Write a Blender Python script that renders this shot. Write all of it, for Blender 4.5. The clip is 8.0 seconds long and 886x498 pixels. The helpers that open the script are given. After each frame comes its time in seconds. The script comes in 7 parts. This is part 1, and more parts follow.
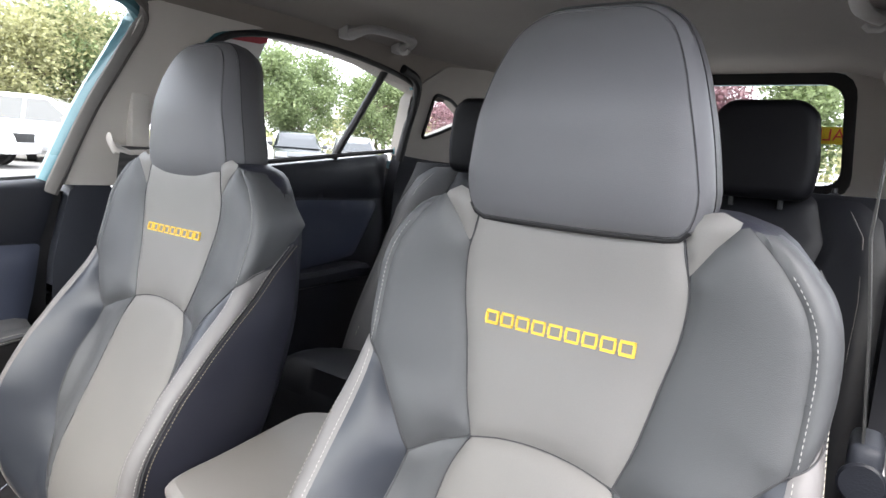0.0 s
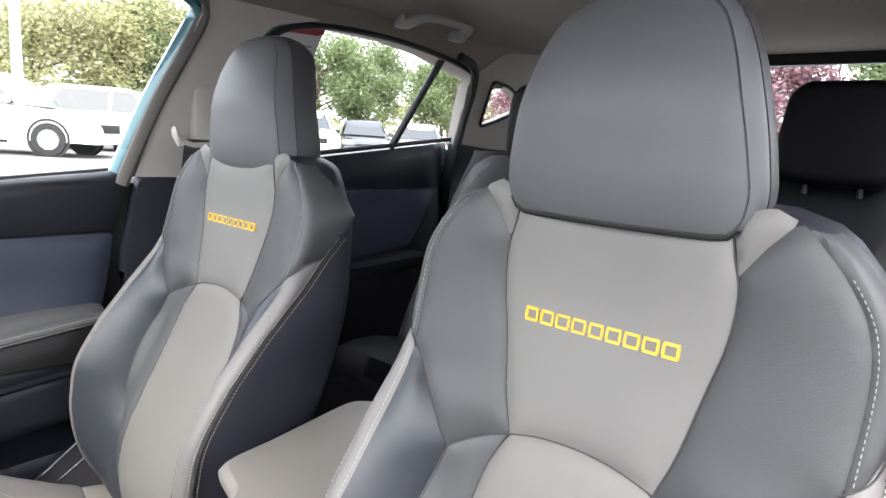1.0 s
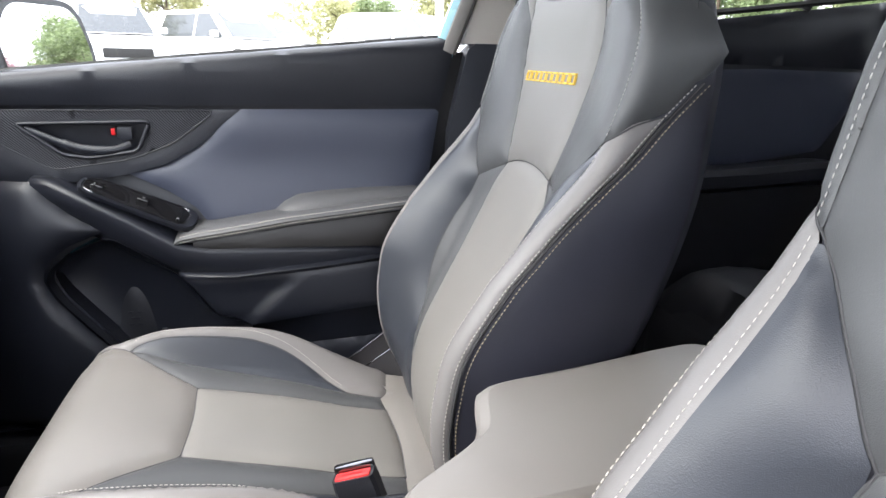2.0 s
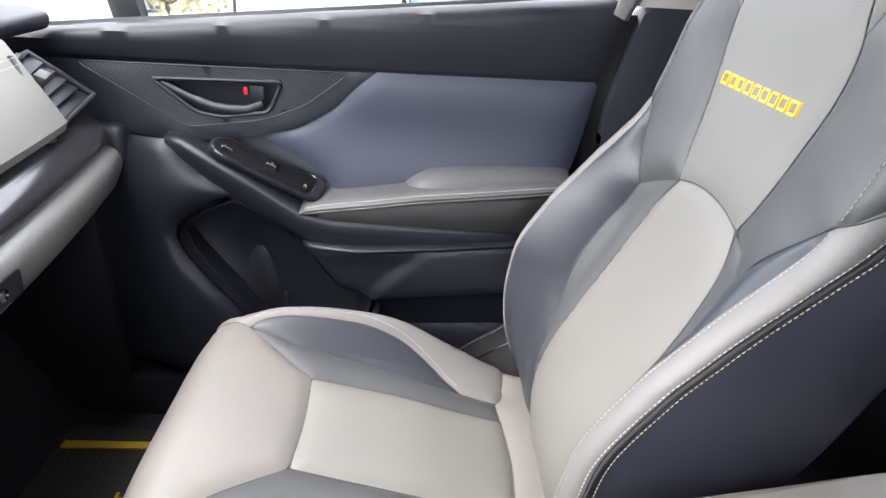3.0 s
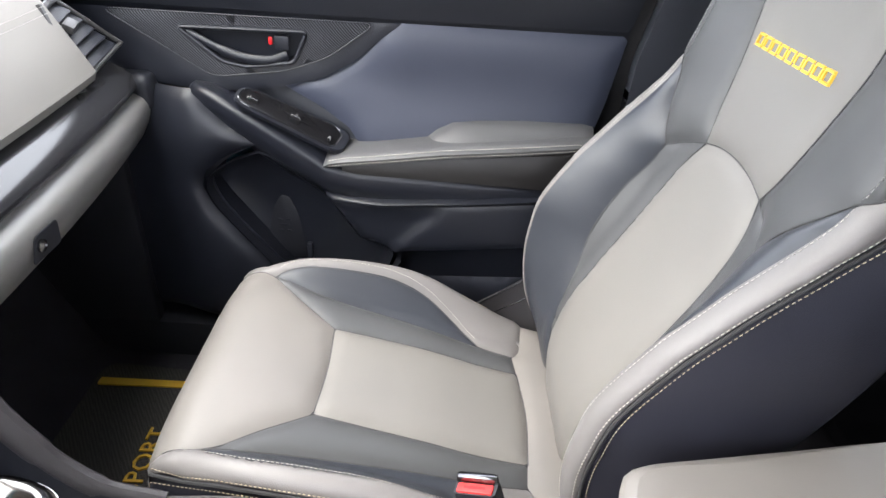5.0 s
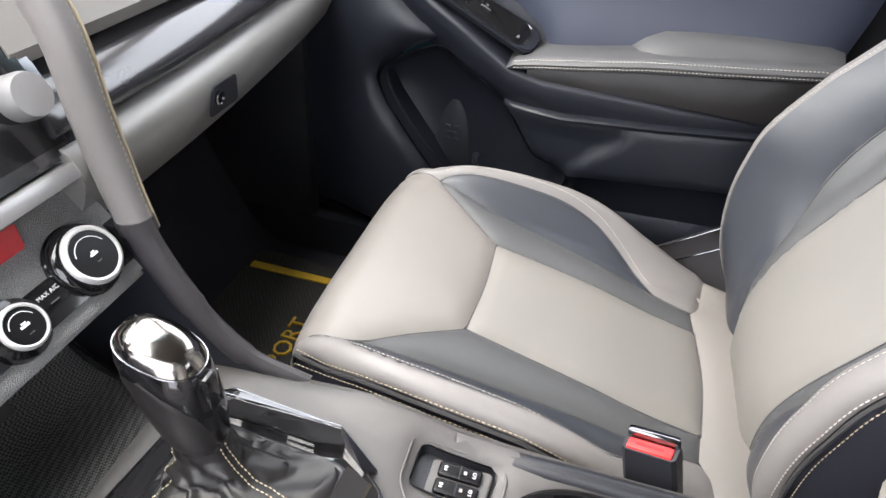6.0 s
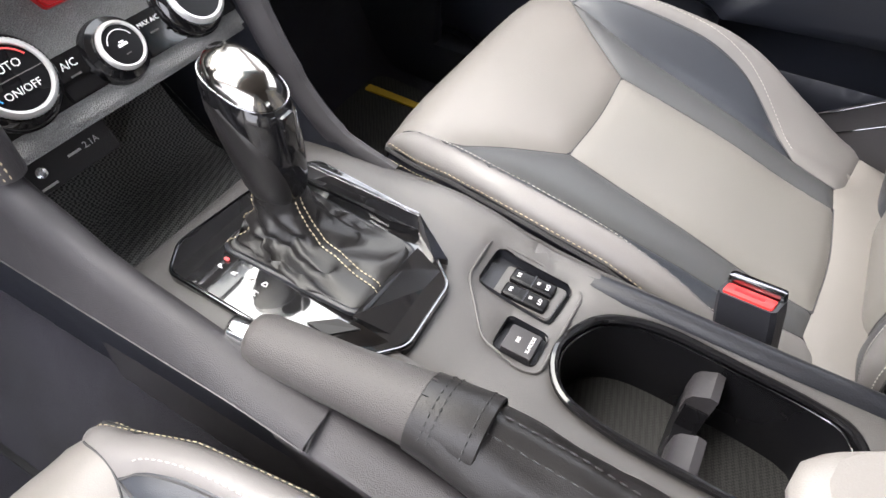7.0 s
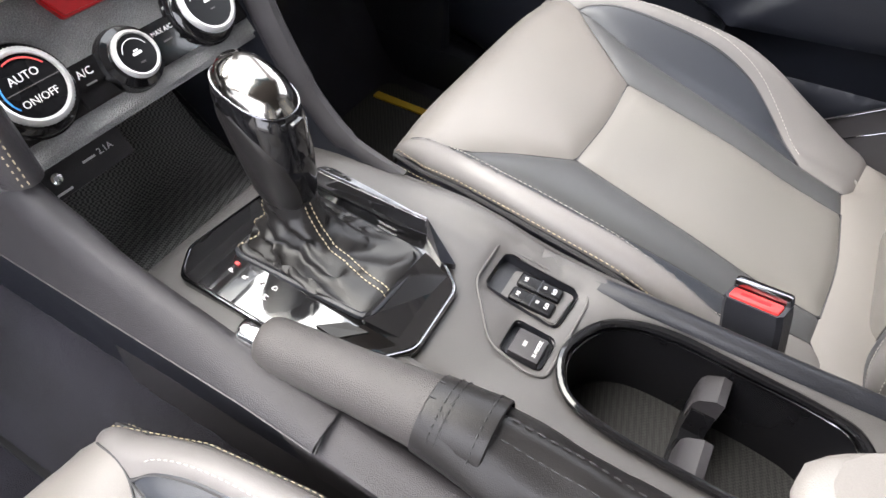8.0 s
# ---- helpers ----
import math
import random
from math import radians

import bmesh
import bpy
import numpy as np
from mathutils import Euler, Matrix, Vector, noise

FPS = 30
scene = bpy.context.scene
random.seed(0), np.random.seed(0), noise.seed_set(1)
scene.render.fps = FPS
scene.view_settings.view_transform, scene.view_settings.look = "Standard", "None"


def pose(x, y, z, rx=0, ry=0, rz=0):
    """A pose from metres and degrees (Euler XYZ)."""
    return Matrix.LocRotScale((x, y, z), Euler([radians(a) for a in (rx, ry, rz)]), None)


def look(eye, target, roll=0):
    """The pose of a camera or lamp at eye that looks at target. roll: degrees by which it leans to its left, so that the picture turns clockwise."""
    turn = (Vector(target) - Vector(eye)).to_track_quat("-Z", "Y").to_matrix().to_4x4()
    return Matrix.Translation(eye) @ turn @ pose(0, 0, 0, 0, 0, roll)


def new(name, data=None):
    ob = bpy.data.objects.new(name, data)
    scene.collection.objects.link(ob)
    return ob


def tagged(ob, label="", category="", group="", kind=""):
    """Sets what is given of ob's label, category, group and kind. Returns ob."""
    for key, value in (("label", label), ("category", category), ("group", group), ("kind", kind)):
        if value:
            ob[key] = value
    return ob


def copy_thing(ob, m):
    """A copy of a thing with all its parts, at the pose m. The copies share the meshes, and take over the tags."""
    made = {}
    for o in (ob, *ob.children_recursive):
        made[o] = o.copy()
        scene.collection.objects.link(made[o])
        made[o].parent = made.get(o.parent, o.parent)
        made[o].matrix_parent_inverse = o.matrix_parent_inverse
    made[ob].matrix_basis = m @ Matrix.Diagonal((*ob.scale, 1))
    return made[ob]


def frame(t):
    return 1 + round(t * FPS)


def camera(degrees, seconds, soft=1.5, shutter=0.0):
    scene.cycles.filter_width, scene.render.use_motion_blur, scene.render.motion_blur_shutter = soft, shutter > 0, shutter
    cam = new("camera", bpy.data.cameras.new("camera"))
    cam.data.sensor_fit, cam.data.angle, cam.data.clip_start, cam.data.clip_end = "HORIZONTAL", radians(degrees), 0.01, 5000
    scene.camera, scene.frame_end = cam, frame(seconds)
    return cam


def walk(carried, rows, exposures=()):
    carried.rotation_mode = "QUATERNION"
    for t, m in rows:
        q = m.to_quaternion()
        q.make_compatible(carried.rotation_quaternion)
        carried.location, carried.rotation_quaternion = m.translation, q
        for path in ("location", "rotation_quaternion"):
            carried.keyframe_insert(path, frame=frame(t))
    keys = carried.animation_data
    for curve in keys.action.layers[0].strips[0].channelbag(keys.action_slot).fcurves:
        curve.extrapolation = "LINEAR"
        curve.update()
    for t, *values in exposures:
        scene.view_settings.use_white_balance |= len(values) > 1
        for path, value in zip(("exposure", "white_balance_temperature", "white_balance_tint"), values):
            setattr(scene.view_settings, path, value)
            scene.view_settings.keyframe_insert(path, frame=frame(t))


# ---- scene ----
cam = camera(71.3, 8.0)
PATH = [
    (0, (0.602, -0.58, 1.207), (-0.544, 1.035, 0.928), 4.4),
    (0.5, (0.604, -0.576, 1.21), (-0.554, 1.03, 0.927), 4.1),
    (1, (0.616, -0.557, 1.216), (-0.686, 0.923, 0.879), 3.8),
    (1.5, (0.587, -0.469, 1.157), (-1.054, 0.573, 0.686), 3.5),
    (2, (0.41, -0.342, 1.079), (-1.44, 0.135, 0.488), 1.3),
    (2.2, (0.342, -0.337, 1.087), (-1.522, -0.015, 0.438), 1.2),
    (3.3, (0.256, -0.351, 1.199), (-1.498, -0.264, 0.242), 4.2),
    (3.5, (0.256, -0.344, 1.201), (-1.475, -0.254, 0.205), 4.4),
    (4, (0.259, -0.345, 1.202), (-1.454, -0.255, 0.173), 4.3),
    (5.3, (0.258, -0.354, 1.198), (-1.436, -0.354, 0.135), 3.9),
    (5.5, (0.247, -0.361, 1.194), (-1.44, -0.411, 0.121), 4.1),
    (6, (0.209, -0.406, 1.101), (-1.34, -0.76, -0.113), 4.8),
    (6.5, (0.218, -0.386, 1.034), (-1.1, -0.929, -0.37), 5.1),
    (7, (0.22, -0.373, 1.024), (-0.956, -0.954, -0.486), 4.5),
    (7.5, (0.225, -0.372, 1.025), (-0.916, -0.969, -0.505), 4.2),
    (8, (0.224, -0.371, 1.027), (-0.953, -0.981, -0.47), 3.7),
]
# stops, kelvin and tint along the way
LIGHTNESS = [(0, 2.56, 6550, 11), (1.0, 2.54, 6550, 11), (1.6, 2.52, 6550, 11), (2.2, 2.84, 6500, 11), (3.3, 3.00, 6550, 11), (5.5, 3.00, 6650, 11), (6.5, 3.08, 6700, 12), (8.0, 3.05, 6700, 12)]
walk(cam, [(t, look(eye, target, roll)) for t, eye, target, roll in PATH], exposures=LIGHTNESS)
# world, light
world = bpy.data.worlds.new("overcast")
scene.world = world
world.use_nodes = True
wn = world.node_tree
sky = wn.nodes.new("ShaderNodeTexSky")
sky.sky_type, sky.sun_disc = "NISHITA", False
sky.sun_elevation, sky.sun_rotation = radians(58), radians(156)
sky.air_density, sky.dust_density, sky.ozone_density = 1.0, 4.0, 1.0
pale = wn.nodes.new("ShaderNodeMix")
pale.data_type = "RGBA"
pale.inputs[0].default_value = 0.75
pale.inputs[7].default_value = (7.5, 7.6, 8.2, 1)
wn.links.new(sky.outputs[0], pale.inputs[6])
wn.links.new(pale.outputs[2], wn.nodes["Background"].inputs[0])
wn.nodes["Background"].inputs[1].default_value = 0.13
sun = new("sun", bpy.data.lights.new("sun", "SUN"))
sun.data.energy, sun.data.angle, sun.data.color = 1.5, radians(80), (1.0, 0.97, 0.92)
sun.matrix_world = look((1.5, -3.4, 6.0), (0, 0, 0))


# materials
def nodes_of(name):
    m = bpy.data.materials.new(name)
    m.use_nodes = True
    return m, m.node_tree, m.node_tree.nodes["Principled BSDF"]


def surface(name, colour, rough=0.5, metal=0.0, grain=300.0, bump=0.15, depth=0.0006, vary=0.12, patch=9.0, coat=0.0,
            spec=0.5, wear=0.1, sheen=0.0, voronoi=False):
    """A grained surface: fine relief, and colour and gloss that vary at two scales."""
    m, t, b = nodes_of(name)
    co = t.nodes.new("ShaderNodeTexCoord")
    big = t.nodes.new("ShaderNodeTexNoise")
    big.inputs["Scale"].default_value, big.inputs["Detail"].default_value = patch, 4
    t.links.new(co.outputs["Object"], big.inputs["Vector"])
    fine = t.nodes.new("ShaderNodeTexVoronoi" if voronoi else "ShaderNodeTexNoise")
    fine.inputs["Scale"].default_value = grain
    t.links.new(co.outputs["Object"], fine.inputs["Vector"])
    add = t.nodes.new("ShaderNodeMath")
    add.operation = "MULTIPLY_ADD"
    t.links.new(fine.outputs[0], add.inputs[0])
    add.inputs[1].default_value = 0.35
    t.links.new(big.outputs[0], add.inputs[2])
    ramp = t.nodes.new("ShaderNodeValToRGB")
    lo, hi = [tuple(min(1, c * k) for c in colour) + (1,) for k in (1 - vary, 1 + vary)]
    ramp.color_ramp.elements[0].position, ramp.color_ramp.elements[0].color = 0.35, lo
    ramp.color_ramp.elements[1].position, ramp.color_ramp.elements[1].color = 0.95, hi
    t.links.new(add.outputs[0], ramp.inputs[0])
    t.links.new(ramp.outputs[0], b.inputs["Base Color"])
    rr = t.nodes.new("ShaderNodeMapRange")
    rr.inputs[3].default_value, rr.inputs[4].default_value = max(0.02, rough - wear), min(1, rough + wear)
    t.links.new(big.outputs[0], rr.inputs[0])
    t.links.new(rr.outputs[0], b.inputs["Roughness"])
    b.inputs["Metallic"].default_value = metal
    b.inputs["Specular IOR Level"].default_value = spec
    b.inputs["Coat Weight"].default_value = coat
    b.inputs["Coat Roughness"].default_value = 0.04
    b.inputs["Coat IOR"].default_value = 1.5
    b.inputs["Sheen Weight"].default_value = sheen
    if bump:
        bn = t.nodes.new("ShaderNodeBump")
        bn.inputs["Strength"].default_value, bn.inputs["Distance"].default_value = bump, depth
        t.links.new(fine.outputs[0], bn.inputs["Height"])
        t.links.new(bn.outputs[0], b.inputs["Normal"])
    return m


def weave(name, dark, lit, scale, rough=0.3, coat=0.5, bump=0.4, depth=0.0008, angle=0.0):
    """A woven or ribbed surface of two tones in a fine checker."""
    m, t, b = nodes_of(name)
    co = t.nodes.new("ShaderNodeTexCoord")
    mp = t.nodes.new("ShaderNodeMapping")
    mp.inputs["Rotation"].default_value = (radians(angle), radians(angle * 0.4), radians(angle))
    ch = t.nodes.new("ShaderNodeTexChecker")
    ch.inputs["Scale"].default_value = scale
    ch.inputs["Color1"].default_value, ch.inputs["Color2"].default_value = (*dark, 1), (*lit, 1)
    t.links.new(co.outputs["Object"], mp.inputs[0])
    t.links.new(mp.outputs[0], ch.inputs["Vector"])
    t.links.new(ch.outputs[0], b.inputs["Base Color"])
    bn = t.nodes.new("ShaderNodeBump")
    bn.inputs["Strength"].default_value, bn.inputs["Distance"].default_value = bump, depth
    t.links.new(ch.outputs[1], bn.inputs["Height"])
    t.links.new(bn.outputs[0], b.inputs["Normal"])
    b.inputs["Roughness"].default_value, b.inputs["Coat Weight"].default_value = rough, coat
    return m


def ribbed(name, dark, lit, scale, rough=0.6, bump=0.7):
    m, t, b = nodes_of(name)
    co = t.nodes.new("ShaderNodeTexCoord")
    w = t.nodes.new("ShaderNodeTexWave")
    w.inputs["Scale"].default_value, w.inputs["Distortion"].default_value = scale, 0.4
    w.inputs["Detail Scale"].default_value = 40
    t.links.new(co.outputs["Object"], w.inputs["Vector"])
    ramp = t.nodes.new("ShaderNodeValToRGB")
    ramp.color_ramp.elements[0].color, ramp.color_ramp.elements[1].color = (*dark, 1), (*lit, 1)
    t.links.new(w.outputs[1], ramp.inputs[0])
    t.links.new(ramp.outputs[0], b.inputs["Base Color"])
    bn = t.nodes.new("ShaderNodeBump")
    bn.inputs["Strength"].default_value, bn.inputs["Distance"].default_value = bump, 0.001
    t.links.new(w.outputs[1], bn.inputs["Height"])
    t.links.new(bn.outputs[0], b.inputs["Normal"])
    b.inputs["Roughness"].default_value = rough
    return m


def glassy(name, tint=(1, 1, 1), rough=0.0):
    m, t, b = nodes_of(name)
    mix = t.nodes.new("ShaderNodeMixShader")
    tr = t.nodes.new("ShaderNodeBsdfTransparent")
    tr.inputs[0].default_value = (*tint, 1)
    gl = t.nodes.new("ShaderNodeBsdfGlossy")
    gl.inputs["Roughness"].default_value = rough
    mix.inputs[0].default_value = 0.045
    t.links.new(tr.outputs[0], mix.inputs[1])
    t.links.new(gl.outputs[0], mix.inputs[2])
    t.links.new(mix.outputs[0], t.nodes["Material Output"].inputs[0])
    return m


def leather(name, colour, rough=0.42, vary=0.07):
    return surface(name, colour, rough, grain=1300, bump=0.22, depth=0.0005, vary=vary, patch=7, wear=0.07, voronoi=True, spec=0.45)


LIGHT = leather("light_grey_leather", (0.192, 0.179, 0.168))
PADGREY = leather("grey_armrest_leather", (0.080, 0.081, 0.085))
INSERT = leather("pale_grey_insert_leather", (0.182, 0.173, 0.162), 0.5)
HEADCOVER = leather("grey_headrest_leather", (0.125, 0.126, 0.133))
MID = leather("mid_grey_leather", (0.190, 0.182, 0.174))
DARK = leather("dark_grey_leather", (0.070, 0.072, 0.075))
SLATE = leather("slate_blue_leather", (0.035, 0.039, 0.048), 0.34)
# darker copy of the headrest leather; the shade behind is in the colour
HEADSHADE = leather("shaded_headrest_leather", (0.060, 0.060, 0.064), 0.42)
BLACKLEATHER = surface("black_leather", (0.016, 0.0152, 0.0155), 0.32, grain=1300, bump=0.25, depth=0.0005, vary=0.2, patch=7, spec=0.35, wear=0.07, voronoi=True)
BAND = leather("pale_grey_leather", (0.168, 0.159, 0.156))
SIDECLOTH = surface("dark_side_vinyl", (0.024, 0.025, 0.036), 0.45, grain=900, spec=0.45, bump=0.25, vary=0.12, voronoi=True)
# dark grey for the shade in seam creases
SEAMSHADE = surface("grey_seam_shade", (0.055, 0.055, 0.058), 0.8, bump=0)
CUPBLACK = surface("smooth_black_plastic", (0.006, 0.006, 0.007), 0.28, bump=0, spec=0.22)
SEAM = surface("seam_shadow_thread", (0.03, 0.03, 0.032), 0.8, bump=0)
REARCLOTH = surface("black_rear_leather", (0.008, 0.0085, 0.0115), 0.5, grain=900, bump=0.3, vary=0.2, spec=0.3, voronoi=True)
REARHEAD = surface("black_rear_headrest_leather", (0.004, 0.004, 0.0055), 0.55, grain=900, bump=0.3, vary=0.2, spec=0.16, voronoi=True)
PILLARBLACK = surface("blue_black_pillar_plastic", (0.030, 0.033, 0.042), 0.5, grain=900, bump=0.3, vary=0.12, spec=0.4, voronoi=True)
REARGREY = surface("grey_rear_leather", (0.085, 0.085, 0.088), 0.5, grain=900, bump=0.3, vary=0.12, spec=0.4, voronoi=True)
GREYTHREAD = surface("pale_grey_thread", (0.34, 0.33, 0.32), 0.6, grain=2000, bump=0.3)
WHITETHREAD = surface("off_white_thread", (0.46, 0.44, 0.40), 0.6, grain=2000, bump=0.3)
GOLDTHREAD = surface("gold_thread", (0.40, 0.34, 0.23), 0.55, grain=2000, bump=0.3)
YELLOW = surface("yellow_embroidery_thread", (0.80, 0.52, 0.06), 0.5, grain=1400, bump=0.5, vary=0.2)
BLACK = surface("black_grained_plastic", (0.0135, 0.0145, 0.019), 0.43, grain=700, bump=0.3, vary=0.2, voronoi=True)
BLACKSOFT = surface("soft_black_dash_vinyl", (0.013, 0.0145, 0.020), 0.42, grain=600, bump=0.3, vary=0.15, spec=0.4, voronoi=True)
CONSOLE = surface("charcoal_console_plastic", (0.082, 0.078, 0.077), 0.38, grain=1500, bump=0.45, depth=0.0005, vary=0.16, voronoi=True)
CONSOLESIDE = surface("grained_console_vinyl", (0.036, 0.034, 0.037), 0.44, grain=1500, bump=0.45, depth=0.0006, vary=0.16, spec=0.4, voronoi=True)
GRIPGREY = surface("grained_grip_leather", (0.062, 0.058, 0.057), 0.46, grain=1300, bump=0.6, depth=0.0006, vary=0.14, spec=0.4, voronoi=True)
PIANO = surface("piano_black", (0.008, 0.008, 0.009), 0.08, bump=0, coat=0.35, wear=0.03)
STRIPGLOSS = surface("satin_black_trim", (0.030, 0.030, 0.033), 0.17, bump=0, spec=0.9, wear=0.02)
VENTGREY = surface("grey_vent_plastic", (0.055, 0.055, 0.056), 0.36, grain=900, bump=0.1)
SMOKE = surface("smoked_chrome", (0.20, 0.20, 0.21), 0.12, metal=1.0, bump=0, wear=0.04)
CHROME = surface("satin_chrome", (0.72, 0.73, 0.74), 0.16, metal=1.0, bump=0, wear=0.05)
SILVER = surface("silver_paint", (0.42, 0.42, 0.42), 0.38, metal=0.6, grain=1500, bump=0.1)
GREYPANEL = surface("sparkling_grey_panel", (0.22, 0.22, 0.22), 0.42, metal=0.25, grain=1100, bump=0.9, depth=0.0010, vary=0.6, patch=14, voronoi=True)
DASHSATIN = surface("satin_charcoal_dash", (0.19, 0.185, 0.178), 0.32, grain=1500, bump=0.08, vary=0.04, wear=0.01, spec=0.6)
GREYPAD = leather("grey_dash_leather", (0.185, 0.174, 0.160), 0.5)
BLUEPAD = leather("blue_grey_door_vinyl", (0.038, 0.044, 0.066), 0.40)
DOORBLACK = surface("blue_black_door_plastic", (0.0115, 0.013, 0.0185), 0.33, grain=900, bump=0.3, vary=0.12, spec=0.40, voronoi=True)
CARBON = ribbed("ribbed_carbon_trim", (0.003, 0.003, 0.004), (0.030, 0.032, 0.040), 130, rough=0.28, bump=0.6)
CARBON.node_tree.nodes["Wave Texture"].bands_direction = "DIAGONAL"
CARBON.node_tree.nodes["Wave Texture"].inputs["Distortion"].default_value = 0.0
MESH = weave("rubber_mesh_liner", (0.036, 0.036, 0.035), (0.18, 0.18, 0.175), 480, rough=0.6, coat=0, angle=30)
MATRIB = weave("woven_rubber_mat", (0.017, 0.016, 0.014), (0.045, 0.043, 0.038), 260, rough=0.7, coat=0, angle=12)
CARPET = surface("dark_blue_carpet", (0.024, 0.023, 0.031), 0.95, grain=900, bump=1.0, depth=0.003, vary=0.6, sheen=0.08, spec=0.1)
HEADLINER = surface("warm_grey_headliner", (0.225, 0.198, 0.176), 0.9, grain=1200, bump=0.4, vary=0.08, sheen=0.2)
CREAM = surface("pale_grey_pillar_plastic", (0.53, 0.50, 0.46), 0.55, grain=900, bump=0.25, vary=0.06)
# darker copy of the pale pillar plastic, with the rear shade in its colour
QUARTERSHADE = surface("shaded_quarter_plastic", (0.33, 0.305, 0.275), 0.6, grain=900, bump=0.25, vary=0.06)
SEALGREY = surface("grey_brown_seal_rubber", (0.105, 0.098, 0.092), 0.6, grain=500, bump=0.2)
HANDLEGREY = surface("grey_handle_plastic", (0.36, 0.345, 0.33), 0.45, grain=900, bump=0.15, vary=0.05)
RUBBER = surface("black_rubber_seal", (0.012, 0.012, 0.013), 0.55, bump=0)
BELT = ribbed("woven_belt", (0.030, 0.030, 0.030), (0.055, 0.055, 0.053), 300)
RED = surface("red_button_plastic", (0.42, 0.010, 0.014), 0.35, bump=0, coat=0.1, spec=0.3)
PALERED = surface("translucent_red_plastic", (0.62, 0.035, 0.035), 0.35, bump=0, coat=0.1, spec=0.3)
WHITEMARK = surface("white_marking", (0.8, 0.8, 0.8), 0.6, bump=0)
BLUEMARK = surface("blue_marking", (0.05, 0.30, 0.75), 0.6, bump=0)
REDMARK = surface("red_marking", (0.75, 0.08, 0.08), 0.6, bump=0)
MATYELLOW = surface("yellow_rubber", (0.62, 0.38, 0.03), 0.6, grain=400, bump=0.2)
TEAL = surface("teal_car_paint", (0.10, 0.24, 0.28), 0.25, metal=0.2, bump=0, coat=1.0)
SCREENGLASS = glassy("green_tinted_windscreen_glass", (0.86, 0.90, 0.88))
PANE = glassy("clear_glass", (0.93, 0.96, 0.95))
MIRROR = surface("mirror_glass", (0.85, 0.86, 0.87), 0.02, metal=1.0, bump=0, wear=0.0)
PAPER = surface("white_paper", (0.72, 0.70, 0.70), 0.7, bump=0, vary=0.05)
SIGNRED = surface("dark_red_print", (0.45, 0.06, 0.08), 0.6, bump=0)
SIGNYELLOW = surface("yellow_banner_vinyl", (0.90, 0.62, 0.02), 0.5, bump=0)
SIGNTEXT = surface("red_banner_letter", (0.75, 0.05, 0.04), 0.5, bump=0)
ASPHALT = surface("asphalt", (0.17, 0.165, 0.16), 0.9, grain=60, bump=0.6, depth=0.01, vary=0.3, patch=0.4)
BARK = surface("bark", (0.10, 0.075, 0.055), 0.9, grain=30, bump=0.8, depth=0.02, vary=0.4, patch=3)


def leaf_material(name, colour):
    m, t, b = nodes_of(name)
    g = t.nodes.new("ShaderNodeNewGeometry")
    ramp = t.nodes.new("ShaderNodeValToRGB")
    ramp.color_ramp.elements[0].color = (*[c * 0.7 for c in colour], 1)
    ramp.color_ramp.elements[1].color = (*[min(1, c * 1.4) for c in colour], 1)
    t.links.new(g.outputs["Random Per Island"], ramp.inputs[0])
    t.links.new(ramp.outputs[0], b.inputs["Base Color"])
    b.inputs["Roughness"].default_value = 0.55
    tl, mix = t.nodes.new("ShaderNodeBsdfTranslucent"), t.nodes.new("ShaderNodeMixShader")
    mix.inputs[0].default_value = 0.45
    t.links.new(ramp.outputs[0], tl.inputs[0])
    t.links.new(b.outputs[0], mix.inputs[1])
    t.links.new(tl.outputs[0], mix.inputs[2])
    t.links.new(mix.outputs[0], t.nodes["Material Output"].inputs[0])
    return m


GREENLEAF = leaf_material("green_leaf", (0.18, 0.23, 0.11))
OLIVELEAF = leaf_material("yellow_green_leaf", (0.34, 0.34, 0.18))
PLUMLEAF = leaf_material("plum_leaf", (0.27, 0.16, 0.18))


# mesh tools
def mesh_of(bm, name, smooth=True, angle=40):
    bmesh.ops.recalc_face_normals(bm, faces=bm.faces)
    me = bpy.data.meshes.new(name)
    if smooth:
        for f in bm.faces:
            f.smooth = True
        for e in bm.edges:
            if len(e.link_faces) == 2 and e.calc_face_angle(0) > radians(angle):
                e.smooth = False
    bm.to_mesh(me)
    bm.free()
    return me


def part(name, bm, material, parent=None, label="", smooth=True, angle=40):
    ob = new(name, mesh_of(bm, name, smooth, angle) if isinstance(bm, bmesh.types.BMesh) else bm)
    for m in material if isinstance(material, (list, tuple)) else [material]:
        ob.data.materials.append(m)
    if parent:
        ob.parent = parent
    if label:
        ob["label"] = label
    return ob


def thing(name, label, category, group="", kind=""):
    return tagged(new(name), label, category, group, kind)


def box(x0, x1, y0, y1, z0, z1, bevel=0.0, segments=2, bm=None, m=None):
    b2 = bmesh.new()
    bmesh.ops.create_cube(b2, size=1, matrix=Matrix.Translation(((x0 + x1) / 2, (y0 + y1) / 2, (z0 + z1) / 2))
                          @ Matrix.Diagonal((abs(x1 - x0), abs(y1 - y0), abs(z1 - z0), 1)))
    if bevel:
        bmesh.ops.bevel(b2, geom=b2.edges[:], offset=bevel, segments=segments, affect="EDGES", profile=0.6)
    if m:
        b2.transform(m)
    if bm is None:
        return b2
    me = bpy.data.meshes.new("tmp")
    b2.to_mesh(me)
    b2.free()
    bm.from_mesh(me)
    bpy.data.meshes.remove(me)
    return bm


def merge(bm, other):
    me = bpy.data.meshes.new("tmp")
    other.to_mesh(me)
    other.free()
    bm.from_mesh(me)
    bpy.data.meshes.remove(me)
    return bm


